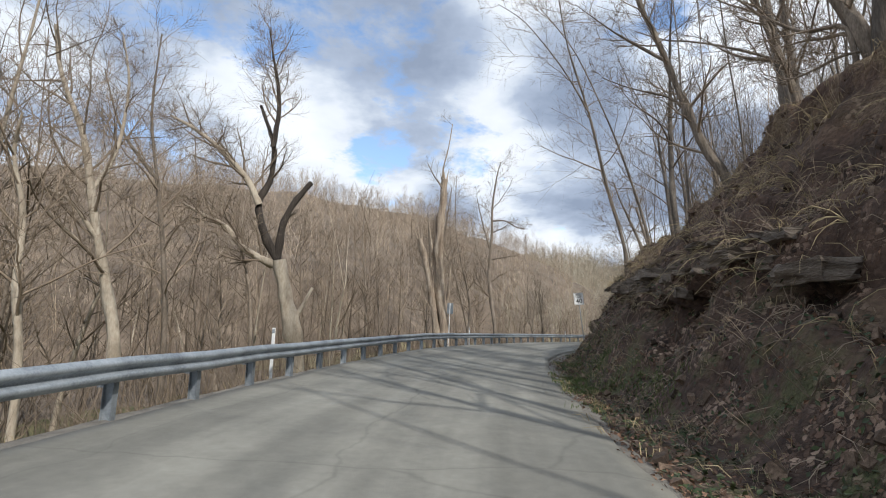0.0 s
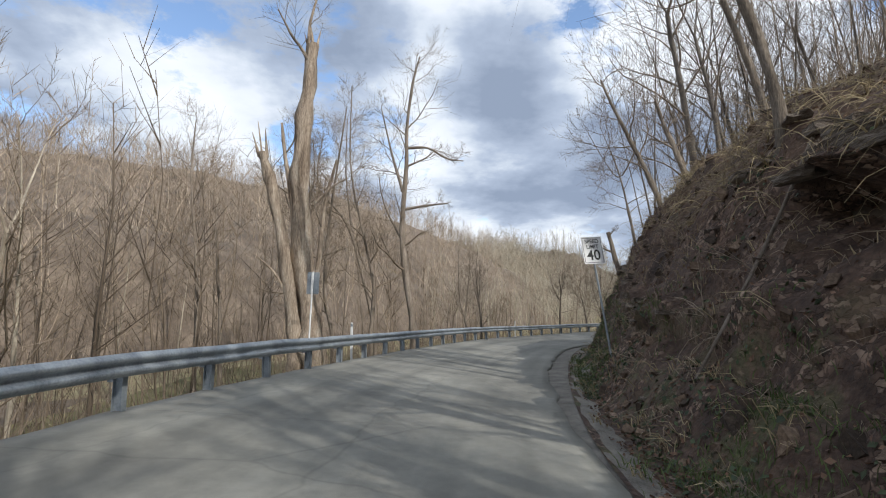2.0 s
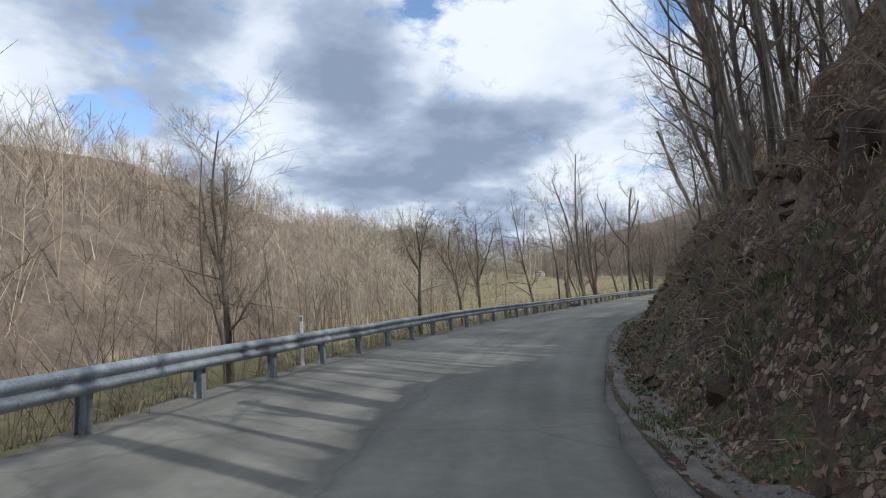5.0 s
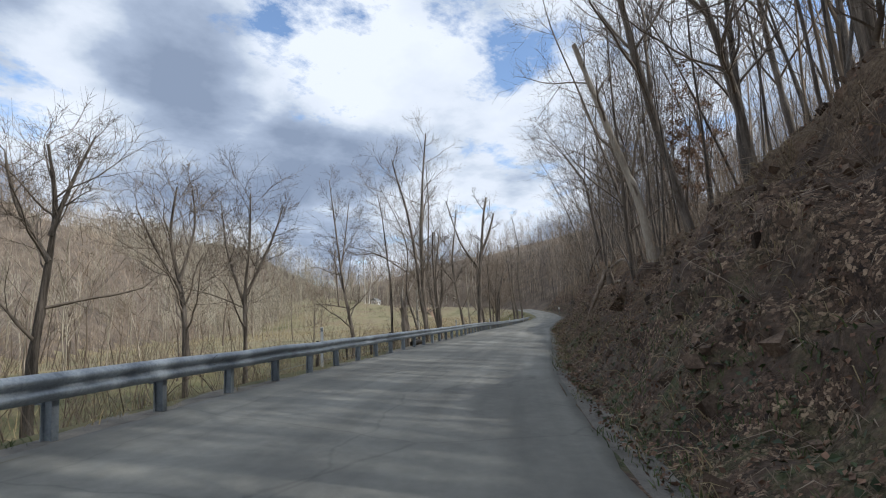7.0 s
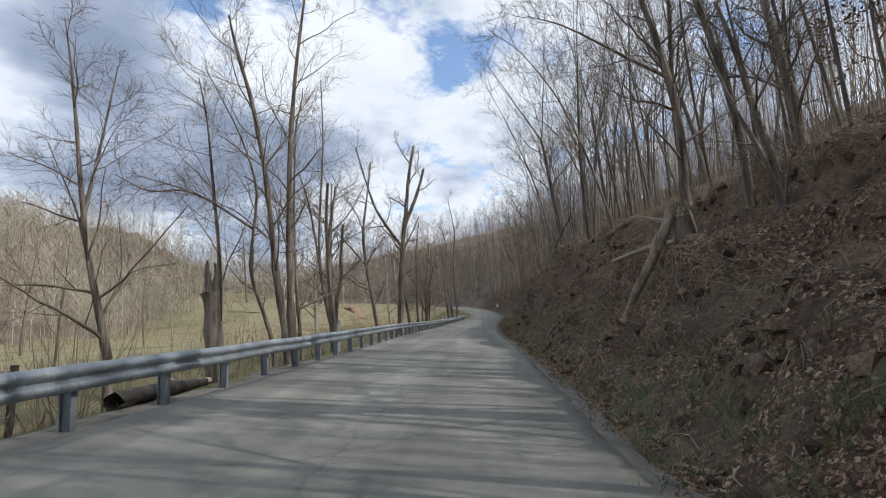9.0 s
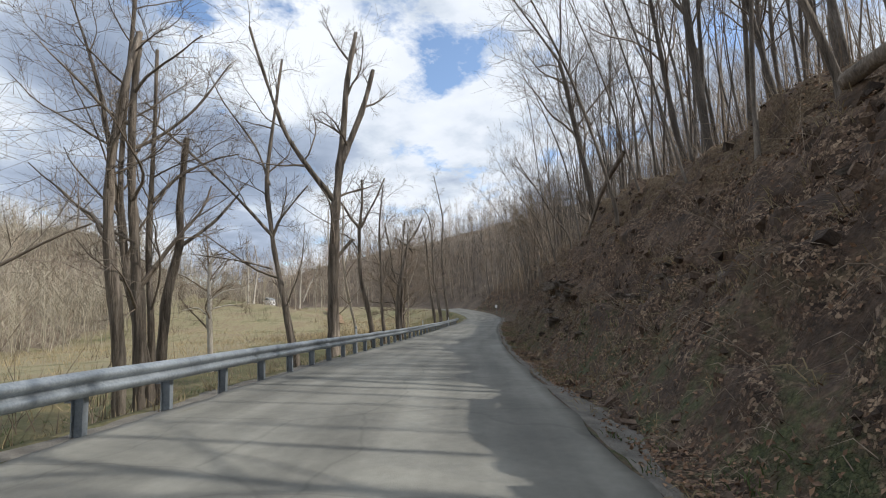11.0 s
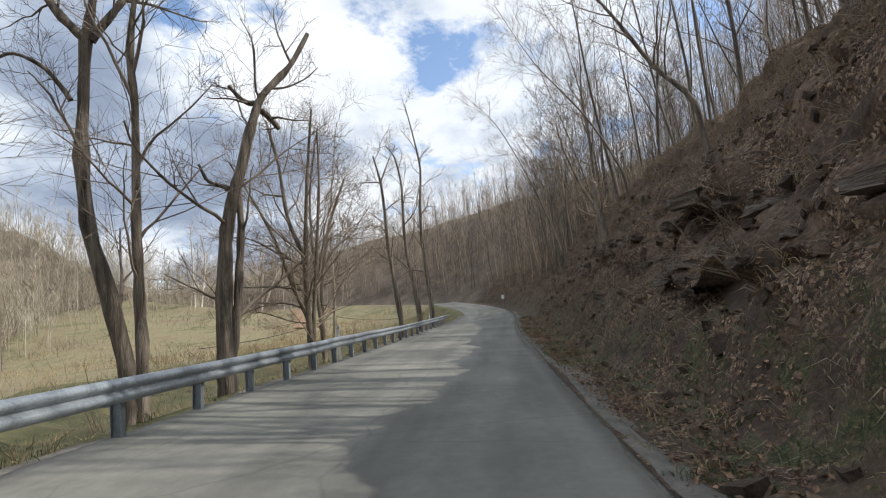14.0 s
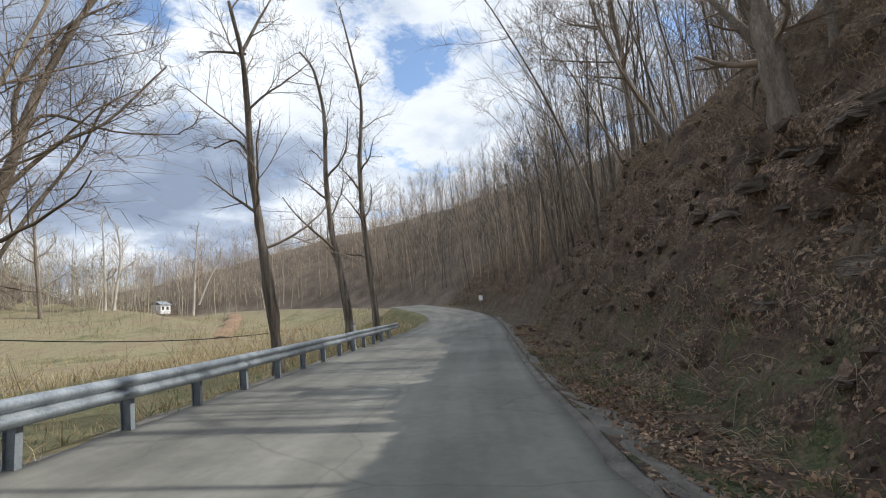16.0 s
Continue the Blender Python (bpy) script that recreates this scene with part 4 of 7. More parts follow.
def hill_woods(name, count, x_range, y_range, seed, label, near, deep, twigs, sub, wide, keep, mat=None):
    """Woods over a piece of the map, wherever the land is wooded."""
    gen, rng = np.random.default_rng(seed), random.Random(seed)
    x, y = gen.uniform(*x_range, count * 5), gen.uniform(*y_range, count * 5)
    s, d = nearest(x, y)
    ok = keep(x, y, s, d)
    x, y = x[ok][:count], y[ok][:count]
    z = ground_z(x, y)
    kinds = [far_tree(rng, rng.uniform(near, deep), twigs, sub, wide) for _ in range(9)]
    vs, fs, k = [], [], 0
    for i in range(len(x)):
        v, f = kinds[i % 9]
        a, sc = gen.uniform(0, 6.28), gen.uniform(0.65, 1.15)
        c, n = math.cos(a), math.sin(a)
        vs.append(np.stack([v[:, 0] * c - v[:, 1] * n, v[:, 0] * n + v[:, 1] * c, v[:, 2]], 1) * sc + (x[i], y[i], z[i]))
        fs.append(f + k)
        k += len(v)
    return tagged(link_mesh(name, np.concatenate(vs), np.concatenate(fs), mat or M_FAR), label, "woods", kind="stuff")


def wooded(x, y, s, d):
    return (d < -14) & (far_hill(x, y)[1] > -3) & (far_hill(x, y)[1] < 300)


hill_woods("far_woods", 2600, (-190, 150), (10, 430), 5, "bare tan winter woods covering the far hillside", 10, 17, 13, 3, 1.45, wooded)
hill_woods("far_woods", 1700, (60, 330), (165, 420), 15, "bare pale winter woods beyond the field", 8, 14, 9, 2, 1.7, lambda x, y, s, d: (d < -14) & (far_hill(x, y)[1] > -3) & (far_hill(x, y)[1] < 150), M_EDGE)
far_woods("valley_woods", (-50, 58), (-14, -48), 330, 6, "thicket of bare tan trees on the valley floor", (8, 14), twigs=14, sub=3, wide=0.9, mat=M_UNDER)
far_woods("valley_woods", (58, 112), (-26, -90), 220, 16, "thicket of young bare trees on the valley floor", (4, 9), twigs=14, sub=3, wide=0.8, mat=M_UNDER)
hill_woods("field_edge_woods", 520, (10, 260), (90, 300), 8, "line of bare trees at the far edge of the field", 6, 13, 15, 4, 1.0, lambda x, y, s, d: (d < -30) & (np.abs(far_hill(x, y)[1]) < 14), M_EDGE)
far_woods("field_edge_woods", (272, 350), (-36, 8), 130, 28, "bare pale trees at the top of the pasture", (7, 13), twigs=15, sub=3, wide=0.9, mat=M_EDGE)
far_woods("slope_woods", (-30, 205), (16, 60), 820, 7, "bare woods high on the slope above the bank", (12, 17), twigs=15, sub=3, wide=0.55, mat=M_FAR)
# Extra woods at s 46 to 88, added to cast partial shade on the road.
far_woods("slope_woods", (46, 88), (11, 36), 110, 27, "bare woods added close above the bank to shade the road", (11, 16), twigs=16, sub=3, wide=0.7)
far_woods("slope_woods", (-30, 215), (55, 110), 500, 17, "bare woods high on the slope above the bank", (12, 17), twigs=9, sub=2, wide=0.8)
far_woods("bend_woods", (176, 262), (6, 60), 360, 9, "bare woods on the steep slope above the far bend", (12, 18), power=1.3, twigs=19, sub=3, wide=0.72, mat=M_SLOPEBARK)
far_woods("bend_woods", (176, 262), (6, 60), 270, 29, "bare brown woods on the steep slope above the far bend", (8, 16), power=1.3, twigs=19, sub=3, wide=0.72, mat=M_FAR)
far_woods("bend_woods", (255, 400), (5, 110), 850, 19, "bare woods on the hill behind the far bend", (9, 16), twigs=14, sub=3, wide=1.0, mat=M_FAR)


def thicket(name, s_range, d_range, count, seed, height, label, mat, wide, stems=7):
    """Low bare undergrowth: sprays of thin rising stems."""
    gen = np.random.default_rng(seed)
    p = on_road(gen.uniform(*s_range, count), gen.uniform(min(d_range), max(d_range), count))
    p[:, 2] = ground_z(p[:, 0], p[:, 1]) - 0.1
    p = np.repeat(p, stems, 0) + gen.normal(0, 0.35, (count * stems, 3)) * (1, 1, 0.1)
    n = len(p)
    tall = gen.uniform(*height, (n, 1))
    tip = p + np.concatenate([gen.normal(0, 0.33, (n, 2)), np.ones((n, 1))], 1) * tall
    a = gen.uniform(0, 3.14, n)
    side = np.stack([np.cos(a), np.sin(a), np.zeros(n)], 1) * 0.016 * wide
    v = np.stack([p - side, p + side, tip + side * 0.4, tip - side * 0.4], 1).reshape(-1, 3)
    return tagged(link_mesh(name, v, np.arange(n * 4).reshape(-1, 4), mat, smooth=False), label, "undergrowth", kind="stuff")


def hill_thicket(name, count, x_range, y_range, seed, height, label, mat, wide, keep, stems=7):
    """The same undergrowth over a piece of the map."""
    gen = np.random.default_rng(seed)
    x, y = gen.uniform(*x_range, count * 5), gen.uniform(*y_range, count * 5)
    ok = keep(x, y, *nearest(x, y))
    x, y = x[ok][:count], y[ok][:count]
    p = np.repeat(np.stack([x, y, ground_z(x, y) - 0.2], 1), stems, 0)
    n = len(p)
    p = p + gen.normal(0, 0.9, (n, 3)) * (1, 1, 0.05)
    tall = height[0] + (height[1] - height[0]) * gen.random((n, 1))**2
    tip = p + np.concatenate([gen.normal(0, 0.55, (n, 2)), np.ones((n, 1))], 1) * tall
    a = gen.uniform(0, 3.14, n)
    side = np.stack([np.cos(a), np.sin(a), np.zeros(n)], 1) * 0.016 * wide
    v = np.stack([p - side, p + side, tip + side * 0.4, tip - side * 0.4], 1).reshape(-1, 3)
    return tagged(link_mesh(name, v, np.arange(n * 4).reshape(-1, 4), mat, smooth=False), label, "undergrowth", kind="stuff")


hill_thicket("undergrowth", 4800, (-150, 150), (10, 330), 311, (1.0, 5.0), "tan undergrowth between the trees of the far hillside", M_FAR, 2.0, wooded)
hill_thicket("undergrowth", 2200, (60, 300), (165, 380), 312, (1.5, 7.0), "tan undergrowth between the trees beyond the field", M_EDGE, 2.6, lambda x, y, s, d: (d < -14) & (far_hill(x, y)[1] > -3) & (far_hill(x, y)[1] < 120))
pasture = lambda x, y, s, d: (d < -16) & (s > 118) & (s < 330) & (far_hill(x, y)[1] < -4) & (far_hill(x, y)[1] > -75)
hill_thicket("dry_weeds", 1500, (70, 190), (130, 250), 314, (0.2, 0.9), "dry weeds standing in the pasture", M_STRAW, 1.0, pasture, 9)
hill_thicket("undergrowth", 260, (70, 190), (130, 250), 315, (0.5, 2.6), "low brown brush scattered over the pasture", M_UNDER, 1.3, lambda x, y, s, d: pasture(x, y, s, d) & (fbm(x / 14, y / 14, 3, 88) > 0.15), 9)
thicket("dry_weeds", (172, 245), (-6.5, -34), 1100, 313, (0.25, 1.1), "dry weeds on the bank inside the bend", M_STRAW, 1.2, 8)
thicket("undergrowth", (178, 262), (5, 60), 1800, 301, (1.0, 4.5), "brown undergrowth on the slope above the far bend", M_UNDER, 0.9)
thicket("undergrowth", (255, 400), (5, 100), 2400, 302, (1.0, 5.0), "bare undergrowth on the hill behind the far bend", M_FAR, 1.2)
thicket("undergrowth", (-8, 180), (8.5, 24), 1500, 303, (0.5, 2.5), "bare saplings and undergrowth on the wooded slope", M_TWIG, 0.8, 6)
thicket("undergrowth", (-10, 60), (-11, -45), 900, 304, (0.8, 4.0), "brown undergrowth on the valley floor", M_UNDER, 1.1)
thicket("dry_weeds", (75, 215), (-14, -70), 1500, 305, (0.2, 0.9), "dry weeds standing in the field", M_STRAW, 1.0, 8)
thicket("undergrowth", (48, 118), (-9, -50), 450, 306, (0.6, 3.2), "brown undergrowth on the valley floor", M_UNDER, 1.0)


# Trees of the valley side, each a thing
LEFT_KINDS = []
for i in range(6):
    pale = i in (1, 2, 4)
    g = woody(200 + i, wood_rng.uniform(10, 15), wood_rng.uniform(0.1, 0.17), 0.3, 0.07, 11, 2 if i % 3 == 2 else 0, counts=(10, 7, 6), sides=(6, 3, 2, 2), angle=(22, 55), up=0.4)
    LEFT_KINDS.append(plant(g, "tree", pose(400 + i * 6, -620, float(ground_z(400 + i * 6, -620)[0])), M_PALE if pale else M_BARK, M_TWIG,
                            "pale-barked bare tree on the valley floor" if pale else "bare hardwood tree on the valley floor", "tree", "trees in the valley"))
places = []
for lo, hi, near, deep, count in ((-6, 45, -19, -36, 24), (6, 50, -11, -20, 9), (46, 104, -15, -60, 30), (100, 190, -38, -95, 12)):
    for _ in range(count):
        s = wood_rng.uniform(lo, hi)
        x, y, _z = on_road(s, wood_rng.uniform(near, deep))
        places.append((float(x), float(y), wood_rng.uniform(0, 0.09), wood_rng.uniform(0, 6.28), 0.62 if 45 < s < 104 else 1.0))
stand(LEFT_KINDS, places, "trees in the valley", "", wood_rng)


def hero(x, y, facing, limbs, bark, twig, label, group="trees along the guardrail"):
    """A tree at x, y whose main limbs are laid out in a plane turned by facing degrees; twigs grow from them."""
    z = float(ground_z(x, y)[0])
    # Light put into the bark colour: darker against the sky, paler where sunlit.
    if bark is M_BARK and 60 < y < 107:
        bark, twig = M_FURROW, M_BACKLIT_TWIG
    elif bark is M_BARK and y >= 107 and x < 90:
        bark = M_PALE
    g = Growth(int(abs(x * 37 + y * 91)), counts=(9, 9, 9), sides=(9, 4, 2, 2), crook=0.17, reach=0.66, thick=0.5, up=0.28, angle=(30, 68))
    dark = Growth(int(abs(x * 17 + y * 41)), counts=(9, 9, 9), sides=(9, 4, 2, 2), crook=0.17, reach=0.66, thick=0.5, up=0.28, angle=(30, 68))
    for k, (kind, line, r0, r1, count) in enumerate(limbs):
        grower = dark if kind == "dark" else g
        sway = grower.rng.uniform(-0.16, 0.16) if k else 0.0
        low, high = line[0][1], line[-1][1]
        pts = []
        for i, (a, h) in enumerate(line):
            pts.append((a, sway * i if k else 0.1 * grower.rng.gauss(0, 1), h - z))
        if k == 0 or (low - z < 1.6 and high > low + 1):
            a, h = line[0]
            pts = [(a, 0.0, -0.5)] + [p for p in pts if p[2] > 0.3]
        rad = np.linspace(r0, r1, len(pts))
        q, rr = grower.stem(pts, rad, 11, 0.16 if k == 0 else 0)
        if count:
            total = sum((q[i + 1] - q[i]).length for i in range(len(q) - 1))
            grower.sprout(q, rr, 1, count, 0.3 if k == 0 else 0.15, max(1.1, min(4.2, total * 0.42)))
    m = Matrix.Translation((x, y, z)) @ Matrix.Rotation(radians(facing), 4, "Z")
    tree = empty("tree", m)
    for name, src, mat in (("trunk", g.trunk, bark), ("crown", g.crown, twig), ("limb", dark.trunk, M_DARKBARK), ("twig_spray", dark.crown, M_TWIG)):
        if src:
            v, f = bundle(src, (0.17 if bark is M_DEAD else 0.1) if name in ("trunk", "limb") else 0.0)
            link_mesh(name, v, f, mat, tree)
    return tagged(tree, label, "tree", group)


# Trees that stand out along the road: trunk and limbs as (across, height) in the plane that faces the road
hero(-7.2, 25.4, 17, [
    ("trunk", [(0.0, -0.3), (-0.3, 1.0), (-0.8, 2.9), (-1.2, 4.6)], 0.40, 0.33, 0),
    ("dark", [(-1.3, 4.6), (-2.0, 5.8), (-2.5, 7.5), (-1.9, 8.6), (-1.8, 10.4), (-2.2, 11.6), (-2.7, 12.8)], 0.22, 0.08, 3),
    ("dark", [(-1.9, 10.4), (-1.7, 12.3), (-1.9, 13.8), (-2.2, 15.0), (-2.5, 16.6)], 0.14, 0.03, 24),
    ("dark", [(-1.3, 4.6), (-1.2, 6.3), (-0.8, 7.4), (0.1, 8.7)], 0.20, 0.12, 1),
    ("trunk", [(-1.3, 4.3), (-1.8, 4.5), (-3.0, 5.1), (-3.8, 6.2), (-4.6, 6.5), (-5.9, 7.2)], 0.22, 0.06, 18),
    ("trunk", [(-2.35, 7.3), (-2.9, 8.5), (-4.3, 10.0), (-5.7, 11.0), (-6.8, 11.5)], 0.18, 0.06, 20),
    ("trunk", [(-0.2, 1.8), (0.5, 3.3)], 0.12, 0.06, 0),
], M_PALE, M_TWIG, "storm-broken tree with pale trunk and dark snapped limbs")
hero(0.1, 39.9, 4, [
    ("trunk", [(0.0, 0.3), (-0.6, 4.2), (-0.8, 7.7), (-0.6, 10.8), (-0.4, 13.3)], 0.5, 0.27, 1),
    ("trunk", [(-0.7, 0.2), (-0.95, 2.2), (-1.35, 4.8), (-1.9, 7.1), (-2.3, 8.4)], 0.33, 0.2, 0),
    ("trunk", [(-0.6, 13.1), (-0.6, 14.2), (-0.2, 15.8), (0.1, 18.0)], 0.07, 0.03, 2),
    ("trunk", [(-0.8, 4.2), (-1.0, 6.2), (-1.4, 8.3), (-1.6, 9.8)], 0.14, 0.05, 2),
    ("trunk", [(-0.3, 0.6), (0.1, 4.0), (0.2, 6.3), (0.7, 8.4)], 0.14, 0.04, 4),
    ("trunk", [(-0.4, 13.2), (-0.6, 14.5)], 0.09, 0.01, 0),
    ("trunk", [(-0.3, 13.1), (-0.1, 14.2)], 0.07, 0.01, 0),
    ("trunk", [(-0.6, 13.1), (-0.8, 13.9)], 0.06, 0.01, 0),
    ("trunk", [(-2.1, 8.2), (-2.2, 9.4)], 0.09, 0.01, 0),
    ("trunk", [(-2.4, 8.2), (-2.7, 9.2)], 0.07, 0.01, 0),
    ("trunk", [(-2.3, 8.3), (-2.5, 9.7)], 0.05, 0.01, 0),
    ("trunk", [(-0.8, 1.7), (-1.5, 3.4), (-2.4, 4.2)], 0.07, 0.02, 1),
    ("trunk", [(-0.2, 6.3), (0.6, 7.2), (1.2, 7.5)], 0.06, 0.02, 1),
], M_DEAD, M_BARK, "splintered twin dead snag stripped of its bark")
hero(4.8, 48.3, -2, [
    ("trunk", [(0.0, 0.8), (-0.5, 4.0), (-0.8, 6.8), (-0.5, 10.3), (-0.5, 13.3), (-0.1, 16.2), (0.3, 17.8)], 0.24, 0.04, 16),
    ("trunk", [(-0.6, 11.8), (0.8, 11.9), (1.9, 11.1), (2.9, 11.0)], 0.09, 0.03, 5),
    ("trunk", [(-0.8, 8.0), (0.6, 8.3), (2.0, 8.5)], 0.10, 0.04, 4),
    ("trunk", [(-0.7, 9.1), (-1.4, 11.5), (-2.0, 14.2)], 0.10, 0.03, 6),
], M_BARK, M_TWIG, "tall bare hardwood tree behind the guardrail")
hero(2.3, 52.5, 9, [
    ("trunk", [(0.0, 0.7), (0.3, 3.8), (-0.7, 7.6), (-1.6, 11.9), (-1.5, 17.4)], 0.16, 0.03, 18),
], M_BARK, M_TWIG, "tall bare hardwood tree behind the guardrail")
hero(12.1, 63.6, 9, [
    ("trunk", [(0.0, -0.1), (-0.1, 1.7), (-0.2, 3.4), (-0.5, 5.8), (-0.2, 7.9)], 0.14, 0.02, 13),
    ("trunk", [(-0.2, 2.9), (-0.6, 4.3), (-0.8, 6.0)], 0.07, 0.02, 6),
    ("trunk", [(-0.2, 3.4), (0.0, 4.8), (0.0, 6.6)], 0.07, 0.02, 7),
], M_BARK, M_TWIG, "tall bare hardwood tree behind the guardrail")
hero(12.2, 70.5, 5, [
    ("trunk", [(0.0, 0.2), (-0.4, 1.8), (-0.9, 3.3), (-1.0, 6.3), (-0.8, 9.2)], 0.15, 0.02, 12),
    ("trunk", [(-0.3, 1.8), (-0.1, 3.5), (0.2, 6.4), (0.2, 8.5)], 0.10, 0.02, 12),
    ("trunk", [(-0.2, 3.3), (0.4, 3.7), (1.1, 4.3)], 0.05, 0.01, 4),
], M_BARK, M_TWIG, "tall bare hardwood tree behind the guardrail")
hero(24.5, 77.0, -3, [
    ("trunk", [(0.0, 0.9), (0.2, 3.2), (0.3, 5.1), (0.0, 6.7)], 0.14, 0.03, 10),
    ("trunk", [(0.2, 4.2), (0.6, 5.8), (1.1, 7.3)], 0.08, 0.02, 10),
    ("trunk", [(0.2, 3.5), (-0.6, 5.0), (-0.9, 6.5)], 0.08, 0.02, 10),
], M_BARK, M_TWIG, "tall bare hardwood tree behind the guardrail")
hero(32.8, 83.5, -22, [
    ("trunk", [(0.0, 0.5), (-0.1, 3.1), (0.1, 5.5), (0.1, 8.0)], 0.13, 0.03, 16),
    ("trunk", [(-0.1, 2.6), (-0.9, 5.0), (-1.2, 7.4)], 0.08, 0.02, 10),
    ("trunk", [(-0.0, 3.1), (1.1, 5.6), (1.6, 7.3)], 0.08, 0.02, 10),
], M_BARK, M_TWIG, "tall bare hardwood tree behind the guardrail")
hero(29.2, 80.1, -9, [
    ("trunk", [(0.0, 0.8), (-0.2, 2.9), (-0.7, 5.0), (-0.5, 6.9)], 0.13, 0.03, 16),
    ("trunk", [(-0.2, 2.9), (-1.2, 4.7), (-1.8, 6.1)], 0.08, 0.02, 10),
    ("trunk", [(-0.3, 3.3), (0.2, 5.4), (0.0, 7.0)], 0.07, 0.02, 10),
], M_BARK, M_TWIG, "tall bare hardwood tree behind the guardrail")
hero(43.8, 91.2, -11, [
    ("trunk", [(0.0, 0.1), (-0.2, 1.2), (-0.8, 4.0), (-1.2, 7.4), (-1.5, 10.3), (-1.8, 12.0)], 0.17, 0.02, 13),
    ("trunk", [(-0.8, 4.0), (-1.1, 5.4), (-2.0, 7.6)], 0.05, 0.01, 5),
    ("trunk", [(-1.0, 5.0), (-0.6, 7.5), (-0.2, 10.8)], 0.07, 0.02, 10),
    ("trunk", [(-0.3, 1.9), (0.4, 3.5), (1.9, 3.8)], 0.05, 0.02, 3),
], M_FURROW, M_BACKLIT_TWIG, "tall bare hardwood tree behind the guardrail")
hero(45.4, 87.0, -26, [
    ("trunk", [(0.0, -0.5), (-0.1, 0.3), (-0.2, 1.7), (-0.3, 2.5)], 0.27, 0.24, 0),
    ("trunk", [(-0.3, 2.4), (-0.4, 3.1), (-0.4, 3.5)], 0.14, 0.03, 0),
    ("trunk", [(-0.2, 2.4), (-0.1, 3.1), (-0.2, 3.4)], 0.12, 0.03, 0),
], M_BARK, M_BACKLIT_TWIG, "dark broken-off tree trunk behind the guardrail")
hero(49.8, 89.8, -31, [
    ("trunk", [(0.0, -0.4), (-0.2, 1.1), (-0.6, 3.7), (-0.9, 6.9), (-1.5, 10.4), (-2.3, 13.2), (-2.6, 14.6)], 0.17, 0.04, 18),
], M_FURROW, M_BACKLIT_TWIG, "tall bare hardwood tree behind the guardrail")
hero(51.3, 91.6, -33, [
    ("trunk", [(0.0, -0.4), (-0.2, 1.7), (-0.3, 5.7), (-0.3, 9.9), (0.0, 14.4), (0.4, 17.9)], 0.20, 0.05, 18),
], M_FURROW, M_BACKLIT_TWIG, "tall bare hardwood tree behind the guardrail")
hero(49.8, 90.9, -34, [
    ("trunk", [(0.0, 0.4), (-0.4, 1.8), (-1.1, 3.8), (-0.7, 7.1), (-1.4, 9.5), (-3.0, 12.6)], 0.12, 0.02, 16),
    ("trunk", [(-0.9, 5.5), (-3.1, 7.0), (-5.3, 7.6)], 0.06, 0.01, 6),
], M_FURROW, M_BACKLIT_TWIG, "tall bare hardwood tree behind the guardrail")
hero(53.4, 94.0, -36, [
    ("trunk", [(0.0, -0.4), (-0.3, 2.9), (-0.5, 7.8), (-0.4, 11.4)], 0.12, 0.03, 13),
], M_FURROW, M_BACKLIT_TWIG, "tall bare hardwood tree behind the guardrail")
hero(59.5, 99.0, -38, [
    ("trunk", [(0.0, 0.3), (-0.7, 3.2), (-1.1, 6.6), (-0.7, 13.6), (-0.9, 18.4)], 0.17, 0.03, 18),
    ("trunk", [(-0.8, 4.0), (-1.6, 9.3), (-2.7, 12.7)], 0.09, 0.02, 10),
], M_FURROW, M_BACKLIT_TWIG, "tall bare hardwood tree behind the guardrail")
hero(48.1, 92.2, -20, [
    ("trunk", [(0.0, 0.9), (-0.1, 4.5), (-0.4, 7.0), (-0.7, 10.1), (-1.1, 12.0)], 0.12, 0.02, 16),
    ("trunk", [(-0.3, 6.6), (-1.5, 7.1), (-2.8, 6.8), (-3.9, 7.4)], 0.06, 0.01, 6),
], M_FURROW, M_BACKLIT_TWIG, "tall bare hardwood tree behind the guardrail")
hero(58.1, 97.3, -14, [
    ("trunk", [(0.0, 1.1), (-0.4, 4.2), (-0.4, 6.5), (0.0, 9.3), (0.2, 10.2)], 0.16, 0.08, 6),
], M_FURROW, M_BACKLIT_TWIG, "tall bare hardwood tree behind the guardrail")
hero(59.1, 98.7, -16, [
    ("trunk", [(0.0, 1.2), (-0.2, 4.0), (-0.4, 6.4), (-0.4, 9.0), (-0.3, 10.8)], 0.18, 0.09, 7),
    ("trunk", [(-0.4, 7.2), (0.3, 7.7), (1.4, 8.9), (2.5, 10.9)], 0.06, 0.03, 5),
], M_FURROW, M_BACKLIT_TWIG, "tall bare hardwood tree behind the guardrail")
hero(59.7, 99.4, -18, [
    ("trunk", [(0.0, 1.2), (-0.2, 4.1), (-0.1, 8.2), (-0.1, 11.0)], 0.12, 0.05, 6),
    ("trunk", [(-0.1, 5.8), (0.6, 6.8), (1.8, 7.6), (2.6, 7.9)], 0.06, 0.02, 5),
], M_FURROW, M_BACKLIT_TWIG, "tall bare hardwood tree behind the guardrail")
hero(60.1, 99.7, -20, [
    ("trunk", [(0.0, 1.1), (0.1, 2.9), (0.5, 4.6), (0.4, 5.9), (0.6, 8.2)], 0.15, 0.10, 0),
    ("trunk", [(0.4, 4.4), (1.5, 5.3), (2.3, 6.4)], 0.07, 0.03, 3),
], M_FURROW, M_BACKLIT_TWIG, "tall bare hardwood tree behind the guardrail")
